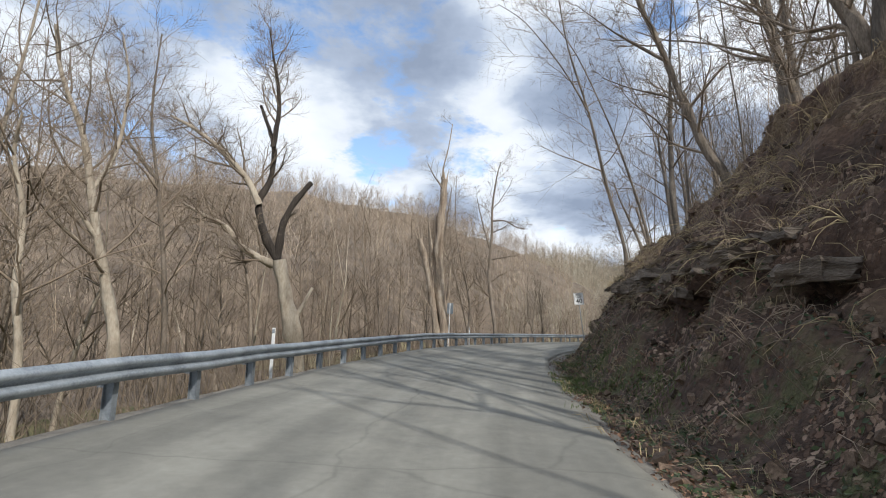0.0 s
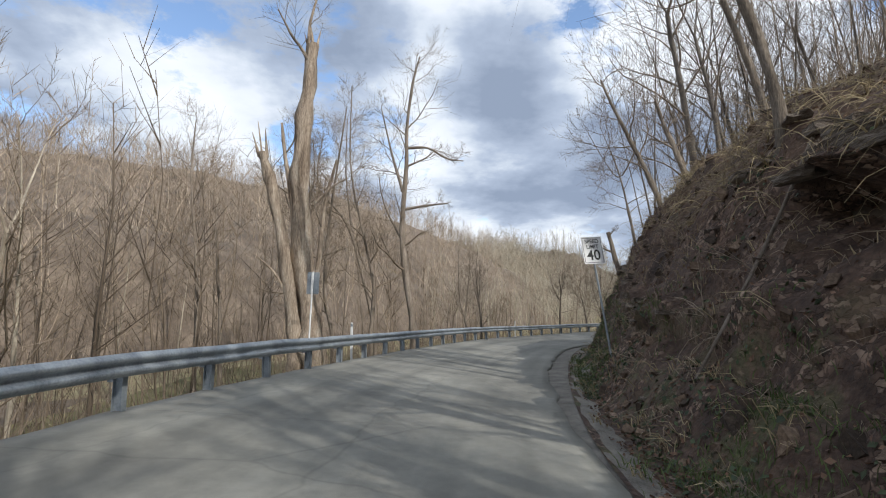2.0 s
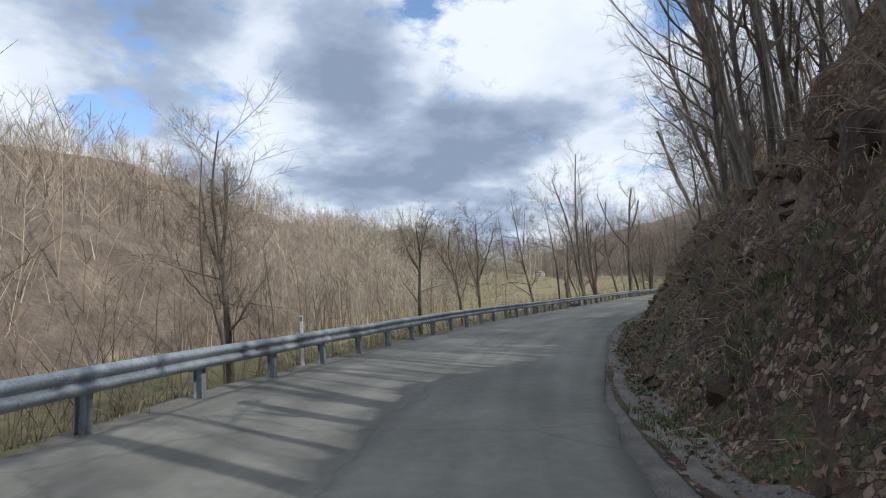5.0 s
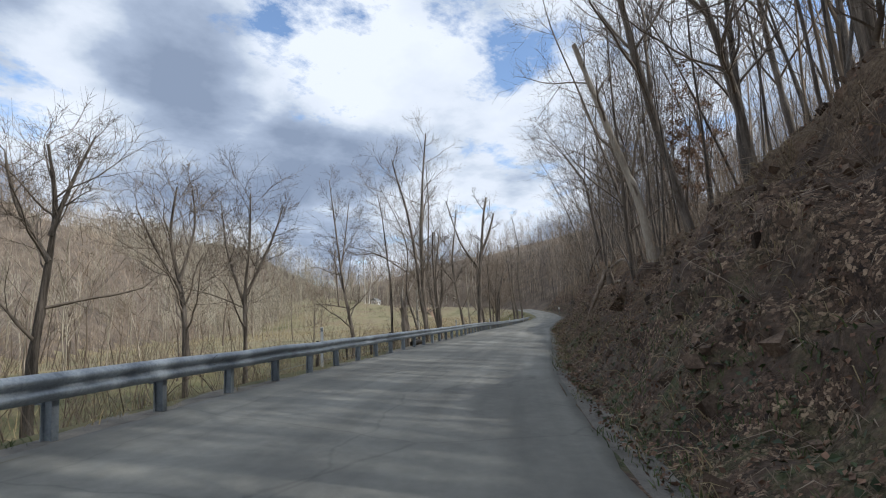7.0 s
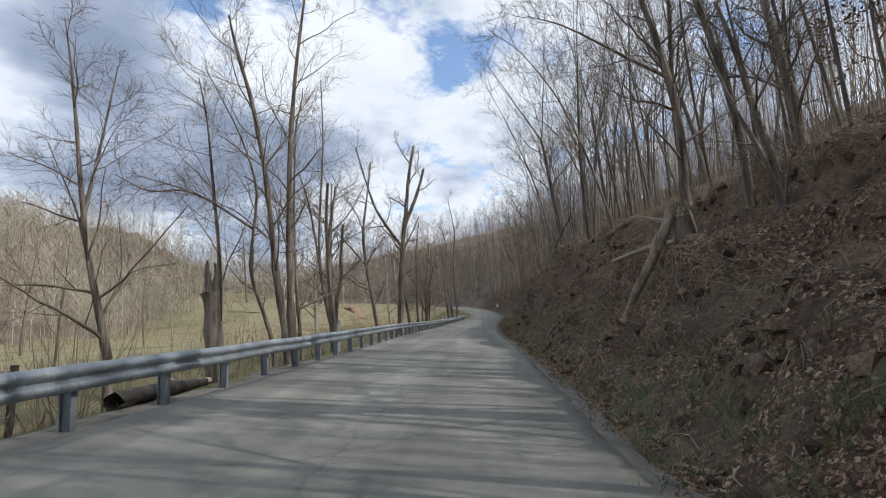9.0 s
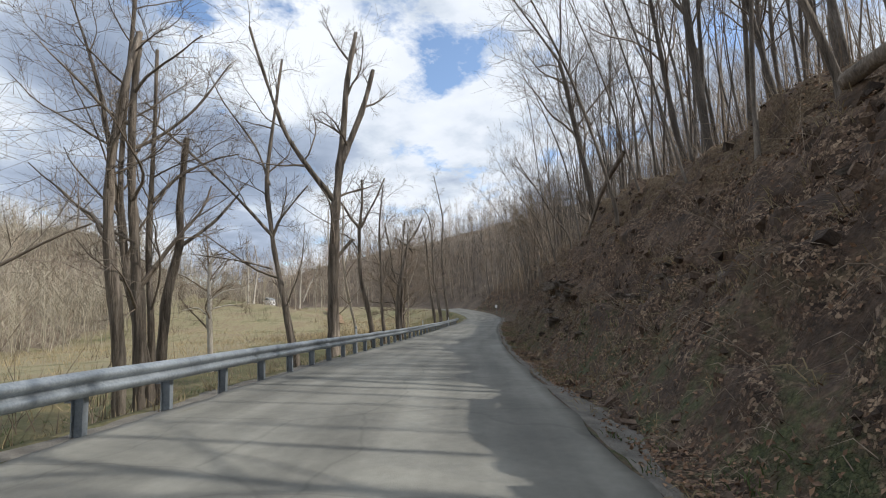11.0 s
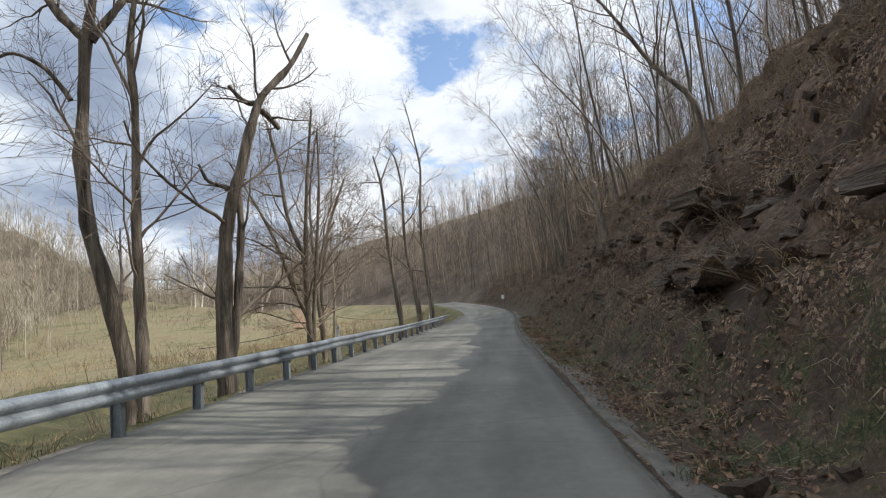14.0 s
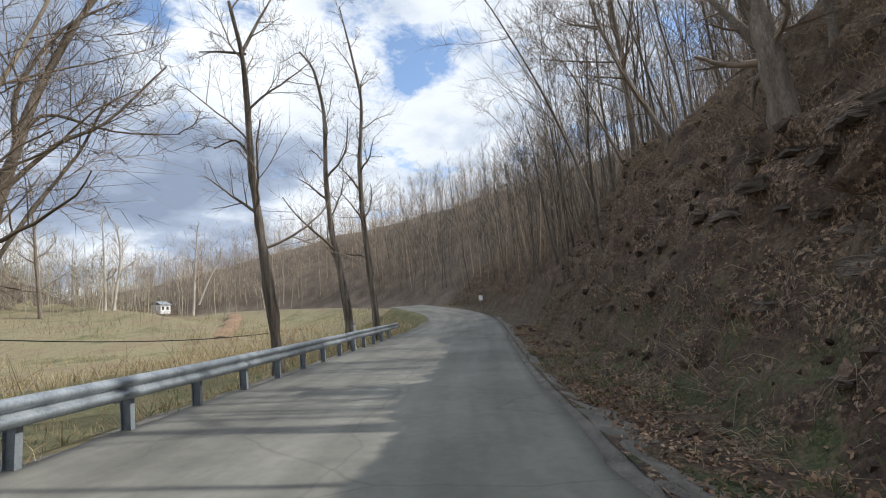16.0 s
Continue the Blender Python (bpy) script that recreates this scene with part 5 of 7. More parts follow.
hero(67.6, 103.1, -32, [
    ("trunk", [(0.0, -0.2), (-0.3, 1.2), (-0.7, 3.5), (-1.1, 5.8), (-1.4, 8.7), (-1.0, 11.9), (-0.6, 15.1)], 0.20, 0.06, 10),
    ("trunk", [(-1.1, 6.0), (-3.0, 8.2), (-5.8, 10.9), (-7.4, 11.9)], 0.08, 0.03, 7),
    ("trunk", [(-1.1, 4.4), (-2.5, 4.8), (-4.6, 5.1)], 0.05, 0.02, 2),
    ("trunk", [(-1.1, 5.8), (-0.8, 6.8), (0.6, 8.6)], 0.07, 0.03, 4),
    ("trunk", [(-1.2, 8.5), (-1.8, 10.5), (-3.4, 12.7), (-4.1, 14.4)], 0.06, 0.02, 6),
], M_FURROW, M_BACKLIT_TWIG, "tall bare hardwood tree behind the guardrail")
hero(68.4, 101.5, -37, [
    ("trunk", [(0.0, 0.2), (0.1, 2.1), (0.1, 3.9), (0.3, 7.5), (0.6, 9.9), (1.0, 14.0), (1.5, 16.5)], 0.31, 0.10, 5),
    ("trunk", [(0.3, 7.5), (-1.0, 9.2), (-2.0, 10.7), (-2.8, 13.1), (-3.6, 15.9)], 0.15, 0.05, 6),
    ("trunk", [(0.6, 9.5), (1.7, 12.2), (2.3, 14.4)], 0.15, 0.10, 3),
    ("trunk", [(0.2, 4.7), (0.7, 5.3), (1.1, 5.7)], 0.10, 0.07, 0),
    ("trunk", [(1.2, 14.8), (0.4, 15.8), (-0.3, 17.4)], 0.06, 0.02, 4),
], M_FURROW, M_BACKLIT_TWIG, "tall bare hardwood tree behind the guardrail")
hero(80.9, 111.9, -28, [
    ("trunk", [(0.0, 0.2), (-0.3, 2.3), (-0.9, 4.6), (-1.0, 6.7), (-0.9, 9.2)], 0.20, 0.14, 2),
    ("trunk", [(-0.9, 9.2), (-1.6, 10.0), (-2.1, 11.1), (-3.1, 11.9), (-3.3, 12.7)], 0.12, 0.04, 6),
    ("trunk", [(-0.9, 9.2), (-0.6, 11.3), (-0.6, 13.2)], 0.13, 0.07, 5),
    ("trunk", [(-0.8, 9.2), (-0.1, 10.5), (0.7, 11.9), (1.4, 13.5)], 0.10, 0.05, 6),
    ("trunk", [(-1.2, 7.6), (-1.7, 8.4), (-2.4, 8.8), (-2.9, 8.4)], 0.06, 0.03, 4),
], M_FURROW, M_BACKLIT_TWIG, "tall bare hardwood tree behind the guardrail")
hero(80.6, 110.4, -30, [
    ("trunk", [(0.0, 0.6), (-0.1, 2.7), (-0.1, 4.3), (-0.1, 6.6), (-0.2, 8.3), (0.0, 10.4), (0.3, 12.4)], 0.14, 0.05, 13),
], M_FURROW, M_BACKLIT_TWIG, "tall bare hardwood tree behind the guardrail")
hero(82.7, 110.9, -25, [
    ("trunk", [(0.0, 0.7), (0.0, 2.7), (0.1, 4.4), (0.4, 5.6), (0.8, 7.1), (1.1, 8.1), (1.9, 9.0), (2.5, 10.2)], 0.24, 0.06, 6),
    ("trunk", [(1.1, 7.9), (0.7, 7.9), (0.3, 8.4)], 0.08, 0.05, 2),
    ("trunk", [(0.2, 5.4), (0.1, 5.5), (-0.3, 5.6), (-0.5, 6.1)], 0.07, 0.03, 3),
    ("trunk", [(0.1, 0.6), (0.27, 2.0), (0.4, 3.4), (0.5, 4.6), (0.42, 5.5)], 0.12, 0.09, 3),
    ("trunk", [(1.1, 7.7), (1.4, 7.5), (1.6, 7.3)], 0.09, 0.07, 2),
], M_FURROW, M_BACKLIT_TWIG, "tall bare hardwood tree behind the guardrail")
hero(90.3, 117.7, -26, [
    ("trunk", [(0.0, 0.9), (-0.1, 3.0), (-0.1, 4.9), (-0.8, 6.6), (-1.0, 9.2), (-1.5, 11.3)], 0.16, 0.05, 12),
    ("trunk", [(0.0, 1.2), (-0.1, 3.6), (0.0, 6.5), (0.2, 9.0), (0.5, 11.8)], 0.15, 0.05, 12),
    ("trunk", [(0.1, 1.2), (0.3, 3.6), (0.5, 6.0), (0.7, 8.2), (0.7, 10.7)], 0.12, 0.04, 10),
    ("trunk", [(0.0, 1.8), (-0.7, 3.6), (-1.4, 5.9), (-2.4, 7.9), (-3.1, 9.2)], 0.10, 0.03, 12),
    ("trunk", [(-0.1, 3.3), (-1.4, 3.6), (-2.7, 3.6), (-3.6, 3.8)], 0.06, 0.02, 6),
    ("trunk", [(0.0, 2.4), (-1.1, 2.9), (-2.3, 2.7), (-3.3, 2.2)], 0.05, 0.01, 6),
    ("trunk", [(0.1, 1.8), (-0.9, 2.0), (-2.0, 2.5), (-3.1, 2.6)], 0.04, 0.01, 6),
    ("trunk", [(-0.1, 4.5), (-1.0, 4.9), (-2.3, 5.8), (-3.5, 5.9)], 0.06, 0.01, 10),
], M_BARK, M_TWIG, "tall bare hardwood tree behind the guardrail")
hero(92.0, 119.0, -29, [
    ("trunk", [(0.0, 1.0), (-0.2, 3.1), (-0.3, 5.6), (-0.3, 8.4), (0.3, 11.9)], 0.13, 0.03, 16),
    ("trunk", [(-0.1, 4.0), (0.3, 6.0), (0.9, 6.9)], 0.08, 0.05, 2),
], M_BARK, M_TWIG, "tall bare hardwood tree behind the guardrail")
hero(93.1, 119.5, -32, [
    ("trunk", [(0.0, 0.9), (0.1, 3.5), (0.1, 6.4), (0.3, 8.9), (0.8, 12.6)], 0.10, 0.02, 18),
    ("trunk", [(0.1, 5.0), (0.9, 6.8), (1.6, 8.9)], 0.05, 0.02, 6),
], M_PALE, M_TWIG, "tall bare hardwood tree behind the guardrail")
hero(101.6, 122.8, -35, [
    ("trunk", [(0.0, 1.2), (-0.2, 3.4), (-0.4, 5.3), (-0.6, 7.4), (-0.6, 9.2), (-0.7, 11.2), (-1.1, 13.3)], 0.20, 0.06, 9),
    ("trunk", [(-0.6, 11.3), (-1.4, 11.4), (-2.1, 11.4)], 0.05, 0.02, 3),
    ("trunk", [(-0.6, 7.6), (-1.0, 8.3), (-1.7, 7.9)], 0.05, 0.02, 3),
    ("trunk", [(-0.7, 11.4), (-0.1, 12.8), (0.6, 14.2)], 0.06, 0.02, 4),
], M_FURROW, M_BACKLIT_TWIG, "tall bare hardwood tree behind the guardrail")
hero(111.8, 130.1, -44, [
    ("trunk", [(0.0, 1.3), (-0.3, 4.3), (-0.8, 7.6), (-0.9, 11.0), (-0.7, 14.5), (-1.2, 17.4), (-2.0, 18.4)], 0.25, 0.05, 14),
], M_FURROW, M_BACKLIT_TWIG, "tall bare hardwood tree behind the guardrail")
hero(116.6, 132.6, -46, [
    ("trunk", [(0.0, 1.1), (-0.2, 5.3), (-0.5, 9.7), (-0.4, 13.7), (0.1, 17.5), (-0.5, 21.4), (-1.1, 24.9)], 0.27, 0.04, 16),
], M_FURROW, M_BACKLIT_TWIG, "tall bare hardwood tree behind the guardrail")
hero(9.9, 17.4, -30, [
    ("trunk", [(0.0, 6.9), (-0.7, 8.1), (-1.2, 9.6), (-1.9, 12.1), (-2.8, 14.7), (-3.1, 16.9)], 0.19, 0.08, 14),
    ("trunk", [(-1.2, 9.6), (-1.7, 10.4), (-3.3, 11.2), (-4.4, 12.0)], 0.06, 0.01, 8),
    ("trunk", [(-1.8, 11.8), (-3.7, 13.5), (-5.3, 15.3)], 0.07, 0.01, 10),
], M_BARK, M_TWIG, "tall bare hardwood tree leaning out from the top of the bank", "trees on the slope")
hero(9.4, 26.4, -20, [
    ("trunk", [(0.0, 5.8), (-0.9, 9.2), (-1.7, 13.5), (-2.9, 17.8), (-3.3, 20.8)], 0.12, 0.03, 14),
    ("trunk", [(-1.7, 13.5), (-3.1, 16.5), (-5.4, 20.1), (-7.1, 21.6)], 0.06, 0.01, 9),
], M_BARK, M_TWIG, "tall bare hardwood tree leaning out from the top of the bank", "trees on the slope")
hero(11.9, 29.5, -22, [
    ("trunk", [(0.0, 6.9), (-0.8, 10.2), (-1.9, 13.9), (-4.0, 19.6), (-6.2, 23.0)], 0.10, 0.02, 14),
], M_BARK, M_TWIG, "tall bare hardwood tree leaning out from the top of the bank", "trees on the slope")
hero(10.6, 11.7, -42, [
    ("trunk", [(0.0, 7.0), (-0.2, 8.7), (-0.7, 10.2), (-1.1, 11.5)], 0.22, 0.12, 6),
    ("trunk", [(-0.5, 9.5), (-1.5, 9.5), (-2.5, 10.5), (-3.3, 11.7)], 0.08, 0.02, 10),
    ("trunk", [(-0.2, 8.6), (-0.8, 8.6), (-1.8, 8.2), (-2.5, 8.6)], 0.05, 0.01, 9),
], M_BARK, M_TWIG, "tall bare hardwood tree leaning out from the top of the bank", "trees on the slope")
hero(11.1, 15.3, -36, [
    ("trunk", [(0.0, 8.2), (-0.2, 9.8), (-0.8, 11.9), (-1.1, 13.6)], 0.15, 0.06, 10),
    ("trunk", [(-0.3, 10.3), (-1.7, 10.9), (-2.9, 12.2)], 0.06, 0.01, 9),
], M_BARK, M_TWIG, "tall bare hardwood tree leaning out from the top of the bank", "trees on the slope")
hero(16.8, 41.8, -41, [
    ("trunk", [(0.0, 6.2), (-0.6, 8.5), (-1.5, 10.8), (-2.4, 13.1), (-2.9, 14.6)], 0.15, 0.05, 12),
    ("trunk", [(-1.3, 10.2), (-2.2, 8.6), (-3.2, 10.6), (-3.9, 12.2)], 0.04, 0.01, 6),
], M_BARK, M_TWIG, "tall bare hardwood tree leaning out from the top of the bank", "trees on the slope")
hero(16.5, 44.1, -36, [
    ("trunk", [(0.0, 4.7), (-0.4, 7.4), (-0.8, 9.7), (-1.7, 12.5)], 0.09, 0.01, 16),
], M_BARK, M_TWIG, "tall bare hardwood tree leaning out from the top of the bank", "trees on the slope")
hero(16.7, 46.1, -34, [
    ("trunk", [(0.0, 3.0), (-0.5, 5.1), (-0.8, 6.6)], 0.15, 0.11, 2),
], M_BARK, M_TWIG, "dark snapped trunk at the edge of the bank", "trees on the slope")
hero(15.5, 37.8, -48, [
    ("trunk", [(0.0, 6.9), (-0.4, 8.4), (-0.9, 9.8), (-1.2, 11.1)], 0.15, 0.07, 12),
], M_BARK, M_TWIG, "tall bare hardwood tree leaning out from the top of the bank", "trees on the slope")
hero(38.4, 63.6, -69, [
    ("trunk", [(0.0, 5.8), (-0.4, 8.8), (-0.9, 11.2), (-1.5, 13.7)], 0.15, 0.05, 14),
    ("trunk", [(-0.7, 10.1), (-2.1, 12.0), (-3.7, 13.5)], 0.06, 0.01, 10),
], M_BARK, M_TWIG, "tall bare hardwood tree leaning out from the top of the bank", "trees on the slope")
hero(35.2, 60.6, -75, [
    ("trunk", [(0.0, 6.3), (-0.2, 8.8), (-0.5, 10.5)], 0.21, 0.11, 8),
    ("trunk", [(-0.1, 8.0), (-1.0, 9.1), (-2.2, 10.1), (-3.1, 11.3)], 0.08, 0.02, 10),
    ("trunk", [(-0.0, 7.3), (0.7, 8.5), (1.0, 9.3)], 0.08, 0.03, 6),
    ("trunk", [(-0.2, 8.2), (-1.8, 8.2), (-3.4, 8.1)], 0.04, 0.01, 8),
], M_BARK, M_TWIG, "tall bare hardwood tree leaning out from the top of the bank", "trees on the slope")
hero(51.4, 73.4, -62, [
    ("trunk", [(0.0, 6.1), (-0.9, 10.0), (-2.3, 15.2), (-3.9, 20.2), (-4.4, 23.5)], 0.11, 0.02, 18),
], M_BARK, M_TWIG, "tall bare hardwood tree leaning out from the top of the bank", "trees on the slope")
hero(41.2, 67.8, -72, [
    ("trunk", [(0.0, 3.5), (-0.3, 5.7), (-0.7, 7.0), (-1.3, 9.1), (-1.9, 11.3), (-2.2, 12.4)], 0.17, 0.09, 8),
], M_PALE, M_TWIG, "leaning pale-barked tree on the slope above the bank", "trees on the slope")
hero(57.0, 76.1, -77, [
    ("trunk", [(0.0, 5.9), (-0.0, 8.9), (-0.5, 11.7), (-1.0, 14.0)], 0.21, 0.09, 10),
    ("trunk", [(-0.2, 10.1), (-1.8, 11.4), (-3.9, 13.2), (-5.3, 13.9)], 0.07, 0.02, 9),
], M_BARK, M_TWIG, "tall bare hardwood tree leaning out from the top of the bank", "trees on the slope")
hero(55.5, 72.5, -87, [
    ("trunk", [(0.0, 6.6), (-0.2, 9.0), (-0.5, 11.2)], 0.21, 0.11, 9),
], M_BARK, M_TWIG, "tall bare hardwood tree leaning out from the top of the bank", "trees on the slope")
hero(51.4, 72.7, -86, [
    ("trunk", [(0.0, 4.1), (-0.4, 6.0), (-0.7, 8.0), (-1.0, 9.3)], 0.11, 0.04, 9),
], M_BARK, M_TWIG, "tall bare hardwood tree leaning out from the top of the bank", "trees on the slope")
hero(65.7, 82.0, -70, [
    ("trunk", [(0.0, 6.3), (-1.1, 10.4), (-2.6, 14.5), (-4.7, 17.9), (-6.8, 19.9)], 0.10, 0.01, 18),
], M_BARK, M_TWIG, "tall bare hardwood tree leaning out from the top of the bank", "trees on the slope")
hero(73.3, 89.4, -64, [
    ("trunk", [(0.0, 6.0), (-1.2, 11.5), (-3.2, 16.9), (-5.7, 22.2)], 0.09, 0.01, 18),
], M_BARK, M_TWIG, "tall bare hardwood tree leaning out from the top of the bank", "trees on the slope")
hero(90.3, 97.4, -86, [
    ("trunk", [(0.0, 8.6), (-0.5, 9.9), (-0.9, 11.2)], 0.22, 0.12, 8),
], M_BARK, M_TWIG, "tall bare hardwood tree leaning out from the top of the bank", "trees on the slope")
hero(96.5, 101.9, -76, [
    ("trunk", [(0.0, 8.7), (-1.3, 10.4), (-2.5, 13.0), (-4.0, 15.6), (-4.7, 17.1)], 0.11, 0.04, 16),
    ("trunk", [(-3.2, 14.1), (-4.0, 15.3), (-4.8, 16.3)], 0.05, 0.03, 1),
], M_BARK, M_TWIG, "tall bare hardwood tree leaning out from the top of the bank", "trees on the slope")
hero(104.6, 107.5, -70, [
    ("trunk", [(0.0, 8.7), (-1.7, 12.5), (-4.3, 16.3), (-6.2, 20.6)], 0.09, 0.01, 18),
], M_BARK, M_TWIG, "tall bare hardwood tree leaning out from the top of the bank", "trees on the slope")
hero(112.5, 115.6, -64, [
    ("trunk", [(0.0, 6.1), (-1.6, 11.4), (-4.0, 17.0), (-6.3, 19.6)], 0.08, 0.01, 16),
], M_BARK, M_TWIG, "tall bare hardwood tree leaning out from the top of the bank", "trees on the slope")
hero(103.1, 108.6, -90, [
    ("trunk", [(0.0, 5.9), (-0.1, 7.0), (-0.2, 8.1)], 0.27, 0.15, 6),
    ("trunk", [(-0.1, 6.4), (-0.6, 7.4), (-1.0, 8.2)], 0.11, 0.05, 6),
    ("trunk", [(-0.0, 6.1), (-0.4, 5.9), (-0.5, 5.4)], 0.09, 0.02, 0),
    ("trunk", [(0.1, 6.0), (0.2, 5.4), (0.1, 5.0)], 0.08, 0.02, 0),
    ("trunk", [(0.0, 5.9), (-0.1, 5.4), (-0.2, 4.9)], 0.08, 0.01, 0),
], M_BARK, M_TWIG, "leaning tree whose roots clasp the top of the bank", "trees on the slope")
hero(112.9, 112.5, -80, [
    ("trunk", [(0.0, 8.2), (-1.2, 11.0), (-2.0, 13.8), (-2.3, 15.8)], 0.14, 0.04, 14),
    ("trunk", [(-1.5, 11.8), (-3.6, 12.5), (-5.1, 13.1)], 0.04, 0.01, 8),
    ("trunk", [(-2.0, 13.5), (-3.4, 14.3), (-4.3, 15.5)], 0.04, 0.01, 8),
], M_BARK, M_TWIG, "tall bare hardwood tree leaning out from the top of the bank", "trees on the slope")
hero(117.3, 115.3, -76, [
    ("trunk", [(0.0, 8.3), (-1.2, 11.6), (-2.3, 14.7), (-4.2, 17.3)], 0.09, 0.01, 18),
], M_BARK, M_TWIG, "tall bare hardwood tree leaning out from the top of the bank", "trees on the slope")
hero(141.8, 129.0, -68, [
    ("trunk", [(0.0, 7.8), (-1.7, 13.5), (-4.5, 21.6), (-7.9, 25.6)], 0.08, 0.01, 18),
], M_BARK, M_TWIG, "tall bare hardwood tree leaning out from the top of the bank", "trees on the slope")
hero(-10.3, 16.2, 33, [
    ("trunk", [(0.0, 0.5), (-0.5, 2.6), (-1.1, 4.9), (-1.5, 7.1), (-2.4, 9.1), (-2.7, 10.7)], 0.20, 0.04, 18),
    ("trunk", [(-1.2, 5.4), (-0.6, 6.9), (-0.5, 9.3), (-0.9, 11.0)], 0.08, 0.02, 13),
    ("trunk", [(-0.9, 4.0), (-1.7, 5.2), (-2.5, 5.4)], 0.08, 0.02, 6),
    ("trunk", [(-0.6, 3.0), (-1.5, 4.0), (-2.1, 4.6)], 0.06, 0.02, 5),
], M_PALE, M_TWIG, "pale bare tree in the hollow behind the guardrail")
hero(-11.5, 21.2, 28, [
    ("trunk", [(0.0, 0.0), (-0.3, 3.5), (-0.9, 7.1), (-1.5, 10.2), (-1.4, 13.9)], 0.14, 0.03, 23),
    ("trunk", [(-0.9, 7.3), (-2.5, 9.2), (-3.3, 11.8)], 0.08, 0.02, 12),
], M_BARK, M_TWIG, "slender bare tree in the hollow behind the guardrail")
hero(-9.0, 11.0, 39, [
    ("trunk", [(0.0, 0.4), (-0.3, 2.2), (-0.3, 3.7), (-0.7, 5.1), (-0.6, 5.9)], 0.10, 0.03, 16),
], M_PALE, M_TWIG, "pale bare tree in the hollow behind the guardrail")
hero(-9.6, 25.5, 21, [
    ("trunk", [(0.0, 0.7), (-0.3, 3.5), (-1.2, 6.3), (-3.1, 7.8), (-3.4, 10.7)], 0.10, 0.02, 18),
], M_BARK, M_TWIG, "slender bare tree in the hollow behind the guardrail")
hero(-0.8, 49.1, 14, [
    ("trunk", [(0.0, 1.1), (-0.6, 3.7), (-0.8, 7.0), (-1.0, 10.0), (-1.2, 12.6)], 0.17, 0.04, 21),
    ("trunk", [(-0.7, 6.6), (-1.8, 8.1), (-2.3, 10.1)], 0.07, 0.02, 10),
    ("trunk", [(-0.8, 7.7), (-0.3, 9.9), (-0.5, 12.3)], 0.07, 0.02, 10),
], M_BARK, M_TWIG, "slender bare tree in the hollow behind the guardrail")
hero(-0.2, 54.6, 10, [
    ("trunk", [(0.0, 0.6), (-0.7, 3.1), (-0.6, 7.1), (-0.2, 10.9), (0.6, 17.0)], 0.17, 0.04, 21),
    ("trunk", [(-0.5, 8.8), (-1.5, 11.4), (-1.0, 14.8)], 0.07, 0.02, 10),
], M_BARK, M_TWIG, "slender bare tree in the hollow behind the guardrail")
hero(2.7, 57.6, 4, [
    ("trunk", [(0.0, 0.6), (-1.0, 4.8), (-2.2, 9.0), (-4.4, 11.2), (-5.9, 12.1)], 0.16, 0.04, 16),
    ("trunk", [(-1.9, 8.3), (-2.5, 12.7), (-2.4, 17.2)], 0.08, 0.02, 13),
], M_BARK, M_TWIG, "leaning bare tree in the hollow behind the guardrail")
hero(-7.8, 50.8, 28, [
    ("trunk", [(0.0, 1.2), (-0.3, 5.7), (-0.9, 10.2), (-0.8, 13.7)], 0.15, 0.03, 23),
], M_BARK, M_TWIG, "slender bare tree in the hollow behind the guardrail")
hero(76.6, 109.1, -18, [
    ("trunk", [(0.0, 1.1), (-0.4, 3.0), (-0.8, 5.2), (-0.9, 7.2), (-0.7, 9.2), (-0.7, 10.2)], 0.11, 0.04, 6),
    ("trunk", [(-0.8, 5.2), (-0.4, 6.5), (-0.2, 8.2), (0.0, 10.0)], 0.05, 0.01, 4),
], M_BARK, M_TWIG, "slender bare tree behind the guardrail")
hero(75.3, 109.5, -13, [
    ("trunk", [(0.0, 1.0), (-0.3, 3.1), (-0.4, 5.1), (-0.6, 7.3), (-0.5, 9.4)], 0.10, 0.03, 6),
], M_BARK, M_TWIG, "slender bare tree behind the guardrail")
hero(76.7, 111.0, -16, [
    ("trunk", [(0.0, 0.9), (-0.3, 2.6), (-0.0, 4.4), (0.1, 6.9), (0.1, 9.3), (0.2, 11.0)], 0.09, 0.02, 7),
], M_BARK, M_TWIG, "slender bare tree behind the guardrail")
hero(94.2, 121.8, -12, [
    ("trunk", [(0.0, 1.7), (-0.1, 3.5), (0.2, 5.1), (0.7, 7.4), (1.4, 9.2), (2.0, 10.5)], 0.16, 0.05, 3),
    ("trunk", [(0.2, 5.1), (1.1, 6.3), (1.9, 6.7), (3.2, 8.5)], 0.06, 0.02, 6),
    ("trunk", [(0.1, 5.2), (0.7, 7.0), (2.1, 6.6), (3.5, 6.8)], 0.05, 0.01, 5),
    ("trunk", [(0.4, 6.1), (0.3, 7.2), (1.1, 9.0), (2.2, 10.0)], 0.06, 0.02, 6),
    ("trunk", [(-0.1, 3.2), (0.7, 4.8), (1.5, 6.1), (2.0, 7.5)], 0.05, 0.02, 5),
], M_BARK, M_TWIG, "tall bare hardwood tree behind the guardrail")
hero(133.6, 217.3, -21, [
    ("trunk", [(0.0, 6.4), (0.3, 12.0), (1.2, 18.1), (1.0, 22.0), (0.3, 25.9)], 0.30, 0.10, 12),
    ("trunk", [(1.0, 16.4), (3.1, 18.0), (5.2, 19.7)], 0.16, 0.05, 5),
], M_WHITEBARK, M_TWIG, "white-barked sycamore at the far edge of the field")
